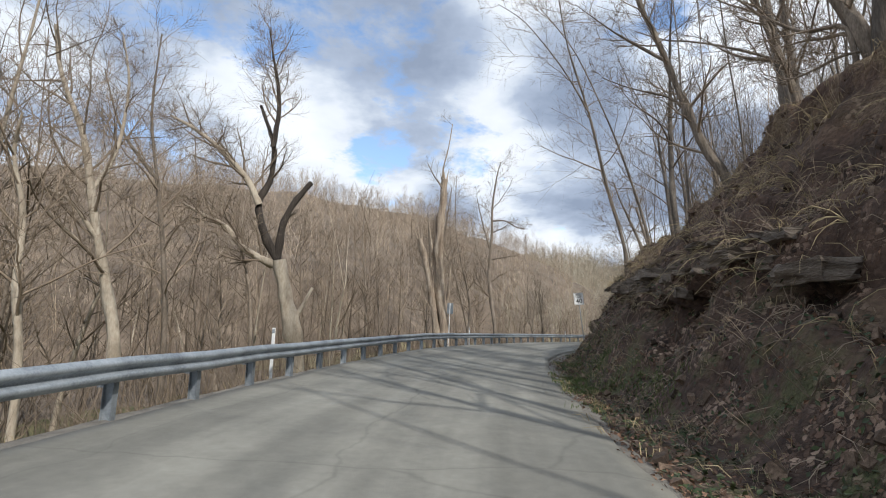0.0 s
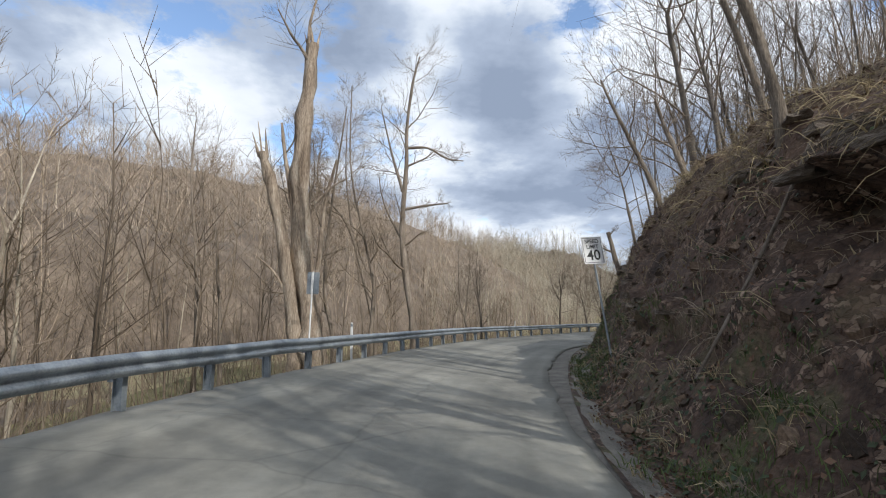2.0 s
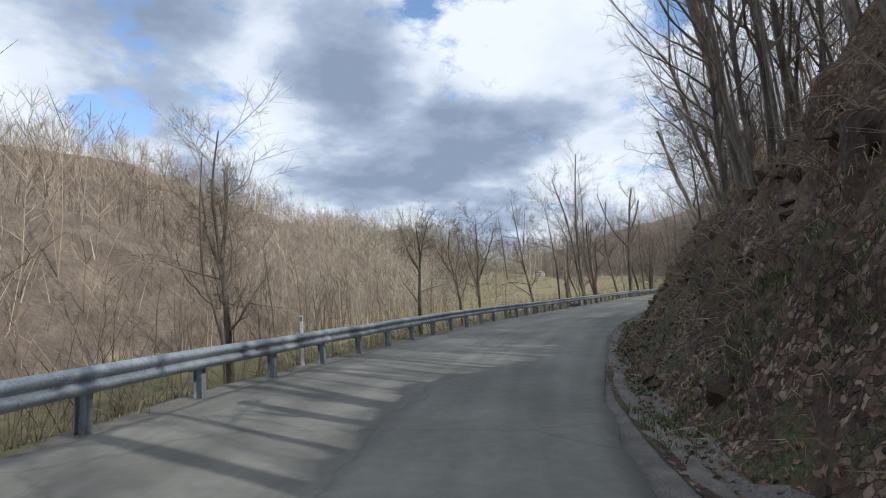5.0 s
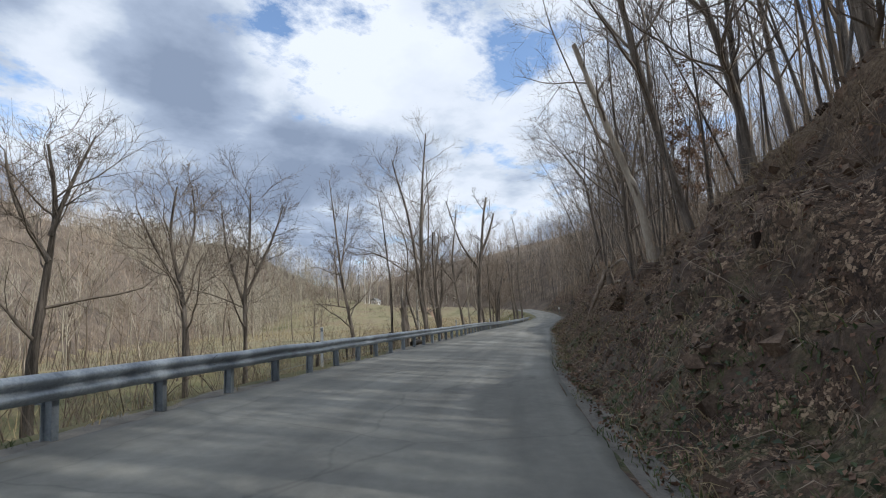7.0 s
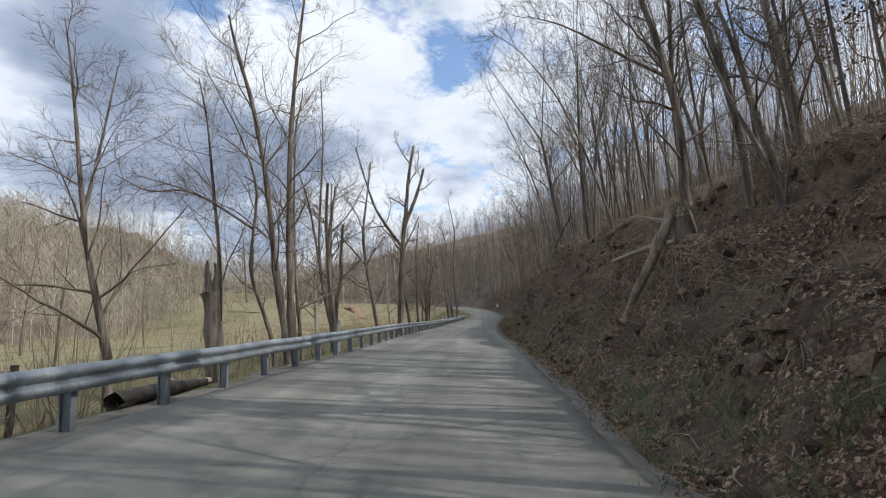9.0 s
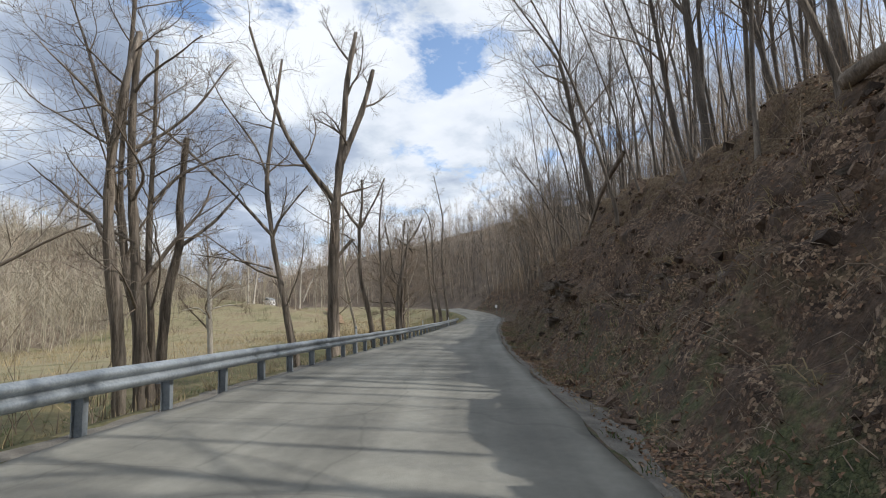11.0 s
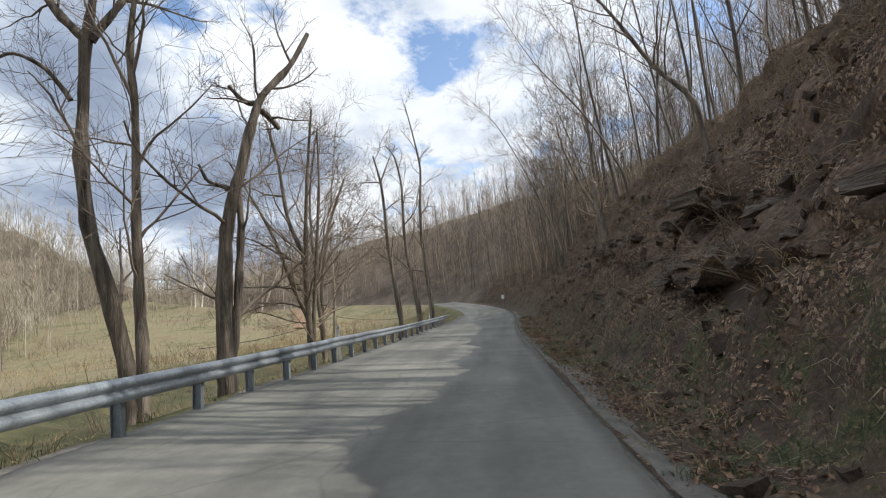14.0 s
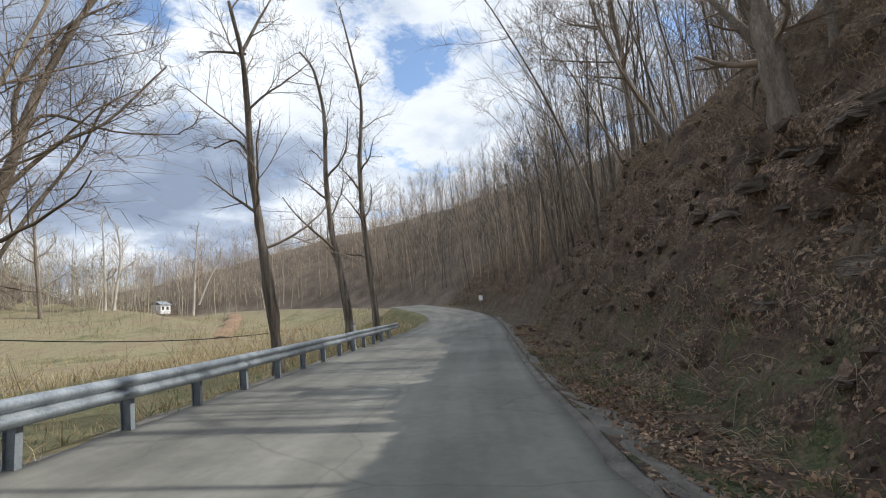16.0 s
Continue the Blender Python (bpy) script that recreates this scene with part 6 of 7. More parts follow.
hero(132.3, 217.8, -21, [
    ("trunk", [(0.0, 6.5), (0.0, 14.3), (-0.3, 22.0), (-0.5, 28.7)], 0.25, 0.07, 14),
], M_WHITEBARK, M_TWIG, "white-barked sycamore at the far edge of the field")
hero(148.2, 215.7, -28, [
    ("trunk", [(0.0, 6.6), (0.6, 17.7), (1.3, 26.5)], 0.29, 0.07, 14),
    ("trunk", [(1.1, 9.2), (3.5, 15.2), (5.5, 18.6), (5.9, 21.3)], 0.23, 0.07, 5),
], M_WHITEBARK, M_TWIG, "white-barked sycamore at the far edge of the field")
hero(68.2, 112.6, -17, [
    ("trunk", [(0.0, 0.4), (-0.1, 2.5), (-0.1, 4.6), (-0.1, 5.7), (0.3, 6.4)], 0.18, 0.08, 10),
    ("trunk", [(-0.1, 3.4), (0.6, 4.0), (1.9, 4.2)], 0.06, 0.02, 4),
    ("trunk", [(-0.1, 4.2), (0.5, 5.1), (1.0, 6.2)], 0.08, 0.02, 5),
    ("trunk", [(-0.1, 2.5), (-0.7, 3.1), (-1.5, 2.9)], 0.05, 0.02, 4),
    ("trunk", [(-0.1, 2.9), (1.1, 3.2), (1.9, 3.0)], 0.05, 0.02, 3),
], M_WHITEBARK, M_TWIG, "white-barked young sycamore standing in the field")
hero(123.3, 221.3, -25, [
    ("trunk", [(0.0, 5.1), (-0.8, 18.6), (-1.3, 26.1), (-2.1, 33.7)], 0.35, 0.09, 16),
], M_BARK, M_TWIG, "lone bare tree standing in the field")


hero(44.3, 70.0, -50, [
    ("trunk", [(0.0, 2.5), (-0.1, 3.6), (-0.2, 5.4), (-0.25, 8.0), (-0.35, 11.5), (-0.3, 15.0)], 0.12, 0.03, 12),
], M_BARK, M_BACKLIT_TWIG, "slender grey-barked tree growing out of the leafy bank", "trees on the slope")
hero(49.6, 72.6, -50, [
    ("trunk", [(0.0, 3.2), (-0.3, 4.3), (-0.9, 5.6), (-1.3, 7.2)], 0.06, 0.02, 5),
    ("trunk", [(-0.1, 3.6), (0.25, 4.4), (0.3, 5.2)], 0.04, 0.015, 2),
], M_SLOPEBARK, M_BACKLIT_TWIG, "thin forked sapling leaning out of the bank", "trees on the slope")


# Delineators behind the guardrail
def delineator(s):
    x, y, z = (float(v) for v in on_road(s, -5.5))
    post = empty("delineator", pose(x, y, z - 0.1, 0, 0, math.degrees(heading(s)) - 90))
    bm = bmesh.new()
    bmesh.ops.create_cube(bm, size=1, matrix=Matrix.Translation((0, 0, 0.6)) @ Matrix.Diagonal((0.085, 0.018, 1.3, 1)))
    bmesh.ops.bevel(bm, geom=bm.edges[:], offset=0.006, segments=1, affect="EDGES")
    part("post", bm, M_WHITE, post)
    bm = bmesh.new()
    bmesh.ops.create_cube(bm, size=1, matrix=Matrix.Translation((0, -0.013, 1.17)) @ Matrix.Diagonal((0.07, 0.006, 0.1, 1)))
    part("reflector", bm, M_POST, post, "grey reflector")
    return tagged(post, "slim white roadside delineator post beside the guardrail", "marker post", "delineators")


for k in range(8):
    delineator(11.7 + 22.86 * k)


# Signs
def tube_part(name, a, b, r, mat, parent, label="", sides=8):
    v, f = tube([a, b], (r, r), sides)
    n = len(v)
    ob = link_mesh(name, v, f, mat, parent)
    return tagged(ob, label)


def plate(w, h, thick, mat, parent, name, place, radius=0.04, label=""):
    bm = bmesh.new()
    ring = []
    for cx, cz, a0 in ((w / 2 - radius, h / 2 - radius, 0), (-w / 2 + radius, h / 2 - radius, 90), (-w / 2 + radius, -h / 2 + radius, 180), (w / 2 - radius, -h / 2 + radius, 270)):
        for k in range(5):
            a = radians(a0 + 22.5 * k)
            ring.append(bm.verts.new((cx + radius * math.cos(a), -thick / 2, cz + radius * math.sin(a))))
    face = bm.faces.new(ring)
    ext = bmesh.ops.extrude_face_region(bm, geom=[face])
    bmesh.ops.translate(bm, verts=[g for g in ext["geom"] if isinstance(g, bmesh.types.BMVert)], vec=(0, thick, 0))
    bmesh.ops.recalc_face_normals(bm, faces=bm.faces[:])
    ob = part(name, bm, mat, parent, label)
    ob.matrix_basis = place
    return ob


def lettering(text, size, place, parent, bold):
    cu = bpy.data.curves.new("lettering", "FONT")
    cu.body, cu.size, cu.align_x, cu.align_y, cu.extrude, cu.offset = text, size, "CENTER", "CENTER", 0.001, bold
    tmp = new("lettering_source", cu)
    me = bpy.data.meshes.new_from_object(tmp.evaluated_get(bpy.context.evaluated_depsgraph_get()))
    bpy.data.objects.remove(tmp)
    me.materials.clear()
    me.materials.append(M_BLACK)
    ob = new("lettering", me)
    ob.parent, ob.matrix_basis = parent, place
    return tagged(ob, "black capital lettering")


def speed_sign():
    x, y, z = 8.51, 31.53, 0.82
    sign = empty("speed_limit_sign", Matrix.Translation((x, y, z)) @ Matrix.Rotation(radians(4), 4, "Z") @ Matrix.Rotation(radians(-4.0), 4, "Y") @ Matrix.Rotation(radians(-8.0), 4, "X"))
    top = 3.02
    tube_part("post", (0, 0.03, -0.4), (0, 0.03, top + 0.02), 0.028, M_POST, sign, "rust-spotted steel post")
    board = plate(0.61, 0.762, 0.006, M_WHITE, sign, "plate", pose(0, -0.01, top - 0.36), label="white plate with black border")
    bm = bmesh.new()
    for sx, sz, cx, cz in ((0.55, 0.012, 0, 0.345), (0.55, 0.012, 0, -0.345), (0.012, 0.69, 0.275, 0), (0.012, 0.69, -0.275, 0)):
        bmesh.ops.create_cube(bm, size=1, matrix=Matrix.Translation((cx, -0.0045, cz)) @ Matrix.Diagonal((sx, 0.003, sz, 1)))
    part("border", bm, M_BLACK, board)
    for text, size, h, bold in (("SPEED", 0.155, 0.245, 0.002), ("LIMIT", 0.155, 0.095, 0.002), ("40", 0.4, -0.15, 0.006)):
        lettering(text, size, pose(0, -0.0065, h, 90), board, bold)
    return tagged(sign, "white speed limit sign on a leaning steel post", "road sign")


speed_sign()


def back_sign():
    x, y = 0.2, 36.8
    z = float(ground_z(x, y)[0])
    sign = empty("road_sign", pose(x, y, z, 0, 2, -22))
    tube_part("post", (0, 0, -0.4), (0, 0, 3.25 - z), 0.03, M_WHITE, sign, "pale steel post")
    plate(0.46, 0.76, 0.006, M_STEEL, sign, "plate", pose(0, 0.036, 2.85 - z), label="bare grey back of the plate")
    bm = bmesh.new()
    bmesh.ops.create_cube(bm, size=1, matrix=Matrix.Translation((0.0, -0.034, 2.85 - z)) @ Matrix.Diagonal((0.07, 0.008, 0.7, 1)))
    part("strip", bm, M_WHITE, sign, "white stiffening strip")
    return tagged(sign, "road sign seen from behind beside the dead snag", "road sign")


back_sign()


def far_sign():
    x, y, z = (float(v) for v in on_road(214, RIGHT + 1.0))
    z = float(ground_z(x, y)[0])
    sign = empty("bend_sign", pose(x, y, z, 0, 0, -50))
    tube_part("post", (0, 0.03, -0.4), (0, 0.03, 1.9), 0.03, M_POST, sign)
    plate(0.5, 0.62, 0.006, M_WHITE, sign, "plate", pose(0, 0, 1.65))
    return tagged(sign, "small white road sign at the far bend", "road sign")


far_sign()


# Bank surface
def bank_frame(s, d):
    """Place on the bank and the outward normal there."""
    s, d = np.asarray(s, float), np.asarray(d, float)
    p, ps, pd = bank_point(s, d), bank_point(s + 0.12, d), bank_point(s, d + 0.12)
    n = np.cross(pd - p, ps - p)
    n *= np.sign(n[..., 2:3])
    return p, n / (np.linalg.norm(n, axis=-1)[..., None] + 1e-9)


# Rocks and ledges that stick out of the bank
def rock_data(seed):
    rng = random.Random(seed)
    bm = bmesh.new()
    bmesh.ops.create_cube(bm, size=1, matrix=Matrix.Diagonal((rng.uniform(0.8, 1.1), rng.uniform(0.7, 0.9), rng.uniform(0.28, 0.5), 1)))
    bmesh.ops.subdivide_edges(bm, edges=bm.edges[:], cuts=3, use_grid_fill=True)
    off = Vector((seed * 1.7, seed * 0.9, 0))
    for v in bm.verts:
        q = v.co * 2.6 + off
        v.co += Vector((noise.noise(q), noise.noise(q + Vector((9, 0, 0))), 0.45 * noise.noise(q + Vector((0, 9, 0))))) * 0.2
        q = v.co * 8 + off
        v.co += Vector((noise.noise(q), noise.noise(q + Vector((5, 0, 0))), 0.4 * noise.noise(q + Vector((0, 5, 0))))) * 0.05
    me = bpy.data.meshes.new("rock")
    bm.to_mesh(me)
    bm.free()
    me.materials.append(M_ROCK)
    return me


ROCKS = [rock_data(300 + i) for i in range(9)]
rock_rng = random.Random(21)


def rock(s, d, size, lift=0.0):
    p, n = bank_frame(s, d)
    ob = new("rock", ROCKS[rock_rng.randrange(len(ROCKS))])
    ob.matrix_basis = (Matrix.Translation((float(p[0]), float(p[1]), float(p[2]) - 0.08 * size + lift))
                       @ Matrix.Rotation(heading(s) + rock_rng.uniform(-0.3, 0.3), 4, "Z") @ Matrix.Rotation(rock_rng.uniform(-0.15, 0.15), 4, "X")
                       @ Matrix.Diagonal((size * rock_rng.uniform(0.9, 1.7), size * rock_rng.uniform(0.8, 1.1), size * rock_rng.uniform(0.6, 1.0), 1)))
    return tagged(ob, "weathered grey-brown sandstone block in the cut bank", "rock", "rocks in the bank")


def off_at(s, h):
    """How far from the lane the face of the bank reaches a height."""
    d = np.linspace(RIGHT, 12, 300)
    return float(np.interp(h, terrain(np.full(300, s), d), d))


# (from, to, height at either end, size) of courses of blocks along the ledges
for s0, s1, h0, h1, size in ((8, 27, 2.75, 3.8, 0.85), (9, 24, 3.3, 3.7, 0.7), (12, 26, 2.6, 3.5, 0.55), (21, 30, 4.3, 4.6, 0.5), (34, 44, 2.6, 3.4, 0.5), (126, 137, 2.95, 3.1, 0.85), (127, 136, 2.55, 2.7, 0.6),
                             (125.5, 134, 1.75, 1.9, 0.7), (139, 146, 2.45, 2.6, 0.6), (141, 148, 3.75, 4.0, 0.85), (150, 160, 3.4, 3.6, 0.6), (151, 158, 1.6, 1.7, 0.5), (152, 161, 2.6, 2.9, 0.5), (112, 120, 2.5, 2.7, 0.4)):
    at = s0
    while at < s1:
        rock(at, off_at(at, h0 + (h1 - h0) * (at - s0) / (s1 - s0)) + rock_rng.uniform(-0.12, 0.12), size * rock_rng.uniform(0.6, 1.25))
        at += size * rock_rng.uniform(0.8, 2.0)
for at, high, size in ((61.6, 0.9, 0.7), (62.4, 1.1, 0.8), (63.1, 1.2, 0.6), (62.2, 1.5, 0.5)):
    rock(at, off_at(at, high) + 0.2, size)
for _ in range(60):
    at = rock_rng.choice((rock_rng.uniform(-2, 40), rock_rng.uniform(102, 175)))
    rock(at, RIGHT + float(bank(at)[0]) + rock_rng.uniform(0.3, 4.5), rock_rng.uniform(0.12, 0.4))


# Snapped stump and fallen logs on the bank
def log_part(name, pts, rad, mat, parent, label=""):
    v, f = tube(pts, rad, 10)
    return tagged(link_mesh(name, v, f, mat, parent), label)


def broken_stump():
    p, n = bank_frame(96.9, 5.1)
    x, y, z = (float(v) for v in p)
    tall = 4.2 - z
    ob = empty("broken_stump", Matrix.Translation((x, y, z)) @ Matrix.Rotation(heading(97), 4, "Z"))
    rng = random.Random(8)
    log_part("trunk", [(0, 0, -0.5), (0.02, 0.03, 0.2), (0.05, 0.06, tall * 0.55), (0.0, 0.1, tall - 0.25)], (0.3, 0.25, 0.22, 0.17), M_BARK, ob)
    for k in range(9):
        a = k * 0.7
        q = Vector((0.13 * math.cos(a), 0.1 + 0.13 * math.sin(a), tall - 0.4))
        log_part("splinter", [q, q + Vector((rng.gauss(0, 0.03), rng.gauss(0, 0.03), rng.uniform(0.15, 0.45)))], (0.055, 0.008), M_DEAD, ob)
    return tagged(ob, "snapped tree stump with splintered pale top on the bank", "stump")


broken_stump()


def fallen(points, r0, r1, mat, label):
    pts = []
    for s, d, lift in points:
        q = bank_point(s, d)
        pts.append(Vector((float(q[0]), float(q[1]), float(q[2]) + lift)))
    base = pts[0].copy()
    g = Growth(int(base.x * 13))
    q, rr = g.stem([p - base for p in pts], np.linspace(r0, r1, len(pts)), 9, 0)
    v, f = bundle(g.trunk, 0.12)
    ob = link_mesh("fallen_log", v, f, mat, place=Matrix.Translation(base))
    return tagged(ob, label, "log", "fallen logs on the bank")


fallen([(97.9, 3.7, 0.08), (97.6, 4.1, 0.3), (97.2, 4.6, 0.75), (97.0, 4.95, 1.2)], 0.07, 0.17, M_DEAD, "split pale log leaning down the leafy bank")
fallen([(106.5, 5.6, 0.15), (103.0, 6.2, 0.25), (100.0, 6.3, 0.35)], 0.06, 0.1, M_PALE, "long pale fallen trunk lying across the bank")
fallen([(101.5, 5.0, 0.1), (100.0, 5.6, 0.25), (99.2, 5.9, 0.3)], 0.05, 0.06, M_BARK, "thin broken branch lying on the bank")
fallen([(112.0, 7.0, 0.15), (109.0, 7.4, 0.3), (106.0, 7.9, 0.25)], 0.17, 0.2, M_BARK, "dark fallen trunk along the top of the bank")
fallen([(131.5, 6.4, 0.2), (130.0, 7.2, 1.1), (128.2, 8.0, 2.0)], 0.09, 0.12, M_BARK, "dead trunk propped over the edge of the bank")
fallen([(26.5, 2.9, 0.05), (26.9, 4.0, 0.12), (27.4, 5.3, 0.05)], 0.02, 0.035, M_BARK, "grey root running down the bank")


# Litter and growth, too fine to count
def strewn_leaves(name, s_range, d_range, count, seed, size, label):
    gen = np.random.default_rng(seed)
    s = gen.uniform(*s_range, count)
    d = d_range[0] + (d_range[1] - d_range[0]) * gen.random(count)**1.3
    lies = fbm(s / 1.6, d / 1.1, 4, seed) + 0.35 * gen.normal(0, 1, count) > -0.12
    s, d = s[lies], d[lies]
    count = len(s)
    d = d + np.where(d < RIGHT + 0.25, gen.random(count) * 0.8, 0)
    p, n = bank_frame(s, d)
    n = n + gen.normal(0, 0.55, (count, 3))
    n /= np.linalg.norm(n, axis=1)[:, None]
    u = np.cross(n, gen.normal(0, 1, (count, 3)))
    u /= np.linalg.norm(u, axis=1)[:, None]
    w = np.cross(n, u)
    a = gen.uniform(*size, (count, 1))
    b = a * gen.uniform(0.4, 0.75, (count, 1))
    p = p + n * 0.02 + np.array([0, 0, 0.015])
    curl = n * a * gen.uniform(0.0, 0.5, (count, 1))
    v = np.stack([p - u * a, p + w * b + curl, p + u * a + curl * 0.5, p - w * b + curl], 1).reshape(-1, 3)
    f = np.arange(count * 4).reshape(-1, 4)
    return tagged(link_mesh(name, v, f, M_LEAF, smooth=False), label, "leaf litter", kind="stuff")


strewn_leaves("leaf_litter", (-6, 90), (RIGHT + 0.05, 11), 60000, 51, (0.02, 0.05), "dead brown leaves strewn over the bank")
pale_litter = strewn_leaves("leaf_litter", (80, 182), (RIGHT + 0.05, 11), 100000, 52, (0.018, 0.048), "dead tan leaves strewn thickly over the bank")
pale_litter.data.materials[0] = M_LEAF_PALE


def blades(name, s_range, d_range, count, seed, length, mat, label, hang=0.0, on=None, clump=None, where=None):
    """Thin bent blades in clumps."""
    gen = np.random.default_rng(seed)
    per = clump or 9
    cs, cd = gen.uniform(*s_range, count // per), gen.uniform(*d_range, count // per)
    if where is not None:
        keep = where(cs, cd)
        cs, cd = cs[keep], cd[keep]
    s = np.repeat(cs, per) + gen.normal(0, 0.09, len(cs) * per)
    d = np.repeat(cd, per) + gen.normal(0, 0.09, len(cs) * per)
    count = len(s)
    if on is None:
        p = bank_point(s, d)
    else:
        p = on_road(s, d)
        p[:, 2] = on(s, d)
    p[:, 2] -= 0.02
    tall = gen.uniform(*length, (count, 1))
    out = gen.normal(0, 1, (count, 3)) * (0.55, 0.55, 0)
    right = on_road(s, d + 1.0) - on_road(s, d)
    right[:, 2] = 0
    mid = p + np.array([0, 0, 1.0]) * tall * 0.55 * (1 - hang) + out * tall * 0.25 - right * tall * 0.25 * hang
    tip = p + np.array([0, 0, 1.0]) * tall * (0.85 - 1.5 * hang) + out * tall * 0.7 - right * tall * 0.55 * hang
    side = np.cross(tip - p, gen.normal(0, 1, (count, 3)))
    side /= np.linalg.norm(side, axis=1)[:, None] + 1e-9
    wid = gen.uniform(0.004, 0.009, (count, 1))
    v = np.stack([p - side * wid, p + side * wid, mid + side * wid * 0.8, mid - side * wid * 0.8, tip + side * 0.001, tip - side * 0.001], 1).reshape(-1, 3)
    k = np.arange(count)[:, None] * 6
    f = np.concatenate([k + [0, 1, 2, 3], k + [3, 2, 4, 5]])
    return tagged(link_mesh(name, v, f, mat, smooth=False), label, "grass", kind="stuff")


def clods(name, s_range, d_range, count, seed, size, mat, label):
    """Crumbled earth, stones and bark: small angular lumps half sunk in the bank."""
    gen = np.random.default_rng(seed)
    s, d = gen.uniform(*s_range, count), gen.uniform(*d_range, count)
    keep = fbm(s / 1.3, d / 0.9, 3, seed) + 0.3 * gen.normal(0, 1, count) > 0
    s, d = s[keep], d[keep]
    count = len(s)
    p, n = bank_frame(s, d)
    cube, faces = box_arrays(0, 0, 0, 2, 2, 2)
    v = cube[None] * gen.uniform(0.35, 1.0, (count, 8, 3)) * (gen.uniform(0.5, 1.3, (count, 1, 3)) * (size[0] + (size[1] - size[0]) * gen.random((count, 1, 1))**3))
    turn = np.linalg.qr(gen.normal(0, 1, (count, 3, 3)))[0]
    v = np.einsum("nij,nkj->nki", turn, v) + p[:, None]
    f = (faces[None] + np.arange(count)[:, None, None] * 8).reshape(-1, 4)
    return tagged(link_mesh(name, v.reshape(-1, 3), f, mat, smooth=False), label, "rubble", kind="stuff")


clods("bank_rubble", (-6, 182), (RIGHT + 0.5, 8.5), 16000, 91, (0.025, 0.16), M_CLOD, "crumbled brown earth and stones on the cut bank")
blades("dry_grass", (-5, 180), (RIGHT + 0.2, 8.5), 19000, 61, (0.2, 0.55), M_STRAW, "tufts of dry straw-coloured grass on the bank", 0.35)
blades("dead_stems", (-5, 182), (RIGHT + 0.7, 9.5), 34000, 65, (0.15, 0.55), M_TWIG, "thin dead stems and rootlets hanging over the bank", 0.55, clump=5)
blades("green_grass", (10, 54), (RIGHT + 0.1, RIGHT + 2.2), 16000, 66, (0.08, 0.24), M_GRASS, "longer green grass along the foot of the bank",
       where=lambda s, d: fbm(s / 3, d / 2, 3, 73) > -0.2)
blades("green_grass", (-5, 180), (RIGHT + 0.1, RIGHT + 2.4), 22000, 62, (0.06, 0.2), M_GRASS, "short green grass along the foot of the bank",
       where=lambda s, d: fbm(s / 6, d / 4, 3, 71) > -0.05)
verge_z = lambda s, d: on_road(s, d)[..., 2] + terrain(s, d) + np.clip((LEFT - 0.9 - d) / 2, 0, 1) * (0.22 * fbm(s / 2.5, d / 2.5, 4, 31))
blades("verge_grass", (-5, 185), (-13, -5.3), 15000, 63, (0.12, 0.4), M_STRAW, "dry grass behind the guardrail", on=verge_z)
blades("verge_green", (45, 185), (-14, -5.4), 8000, 64, (0.06, 0.18), M_GRASS, "short green grass behind the guardrail", on=verge_z)


# Bare brush and hanging roots on the bank
def brush(name, s_range, d_range, count, seed, length, label, mat, droop, on=None):
    rng = random.Random(seed)
    bits = []
    for _ in range(count):
        s, d = rng.uniform(*s_range), rng.uniform(*d_range)
        q = bank_point(s, d) if on is None else on_road(s, d)
        z = float(q[2]) if on is None else float(on(np.array(s), np.array(d)))
        p = Vector((float(q[0]), float(q[1]), z - 0.05))
        a = heading(s) + math.pi / 2 + rng.gauss(0, 0.9)
        for k in range(rng.randint(3, 7)):
            n = rng.uniform(*length)
            v = Vector((math.cos(a) * rng.uniform(0, 0.8) + rng.gauss(0, 0.3), math.sin(a) * rng.uniform(0, 0.8) + rng.gauss(0, 0.3), rng.uniform(0.2, 1.2))).normalized()
            pts = [p]
            for i in range(4):
                v = (v + Vector((rng.gauss(0, 0.15), rng.gauss(0, 0.15), -droop * 0.4))).normalized()
                pts.append(pts[-1] + v * n / 4)
            r = rng.uniform(0.005, 0.012)
            bits.append(tube(pts, np.linspace(r, r * 0.3, 5), 3))
            if rng.random() < 0.7:
                b = pts[2]
                bits.append(tube([b, b + (v + Vector((rng.gauss(0, 0.5), rng.gauss(0, 0.5), 0.2))) * n * 0.3], (r * 0.6, r * 0.2), 3))
    v, f = joined(bits)
    return tagged(link_mesh(name, v, f, mat), label, "brush", kind="stuff")


brush("bank_brush", (-5, 180), (3.2, 9.0), 420, 81, (0.5, 1.6), "bare twiggy brush on the bank", M_TWIG, 0.25)
brush("bank_edge_roots", (2, 50), (4.6, 7.5), 260, 87, (0.5, 1.4), "thin roots and dead stems draped over the edge of the bank", M_STRAW, 1.2)
brush("hanging_roots", (-5, 180), (3.5, 6.5), 260, 82, (0.4, 1.1), "thin roots hanging from the cut bank", M_TWIG, 1.6)
brush("verge_brush", (-5, 100), (-6.2, -15), 620, 83, (0.8, 2.4), "bare saplings and brush behind the guardrail", M_TWIG, 0.1, verge_z)
brush("verge_brush", (100, 170), (-6.5, -13), 120, 84, (0.6, 1.6), "bare saplings and brush behind the guardrail", M_TWIG, 0.1, verge_z)


# Green ground cover at the foot of the bank
ivy = strewn_leaves("ground_ivy", (4, 30), (RIGHT + 0.5, RIGHT + 3.6), 6000, 55, (0.03, 0.06), "low green ground ivy at the foot of the bank")
ivy.data.materials[0] = M_IVY
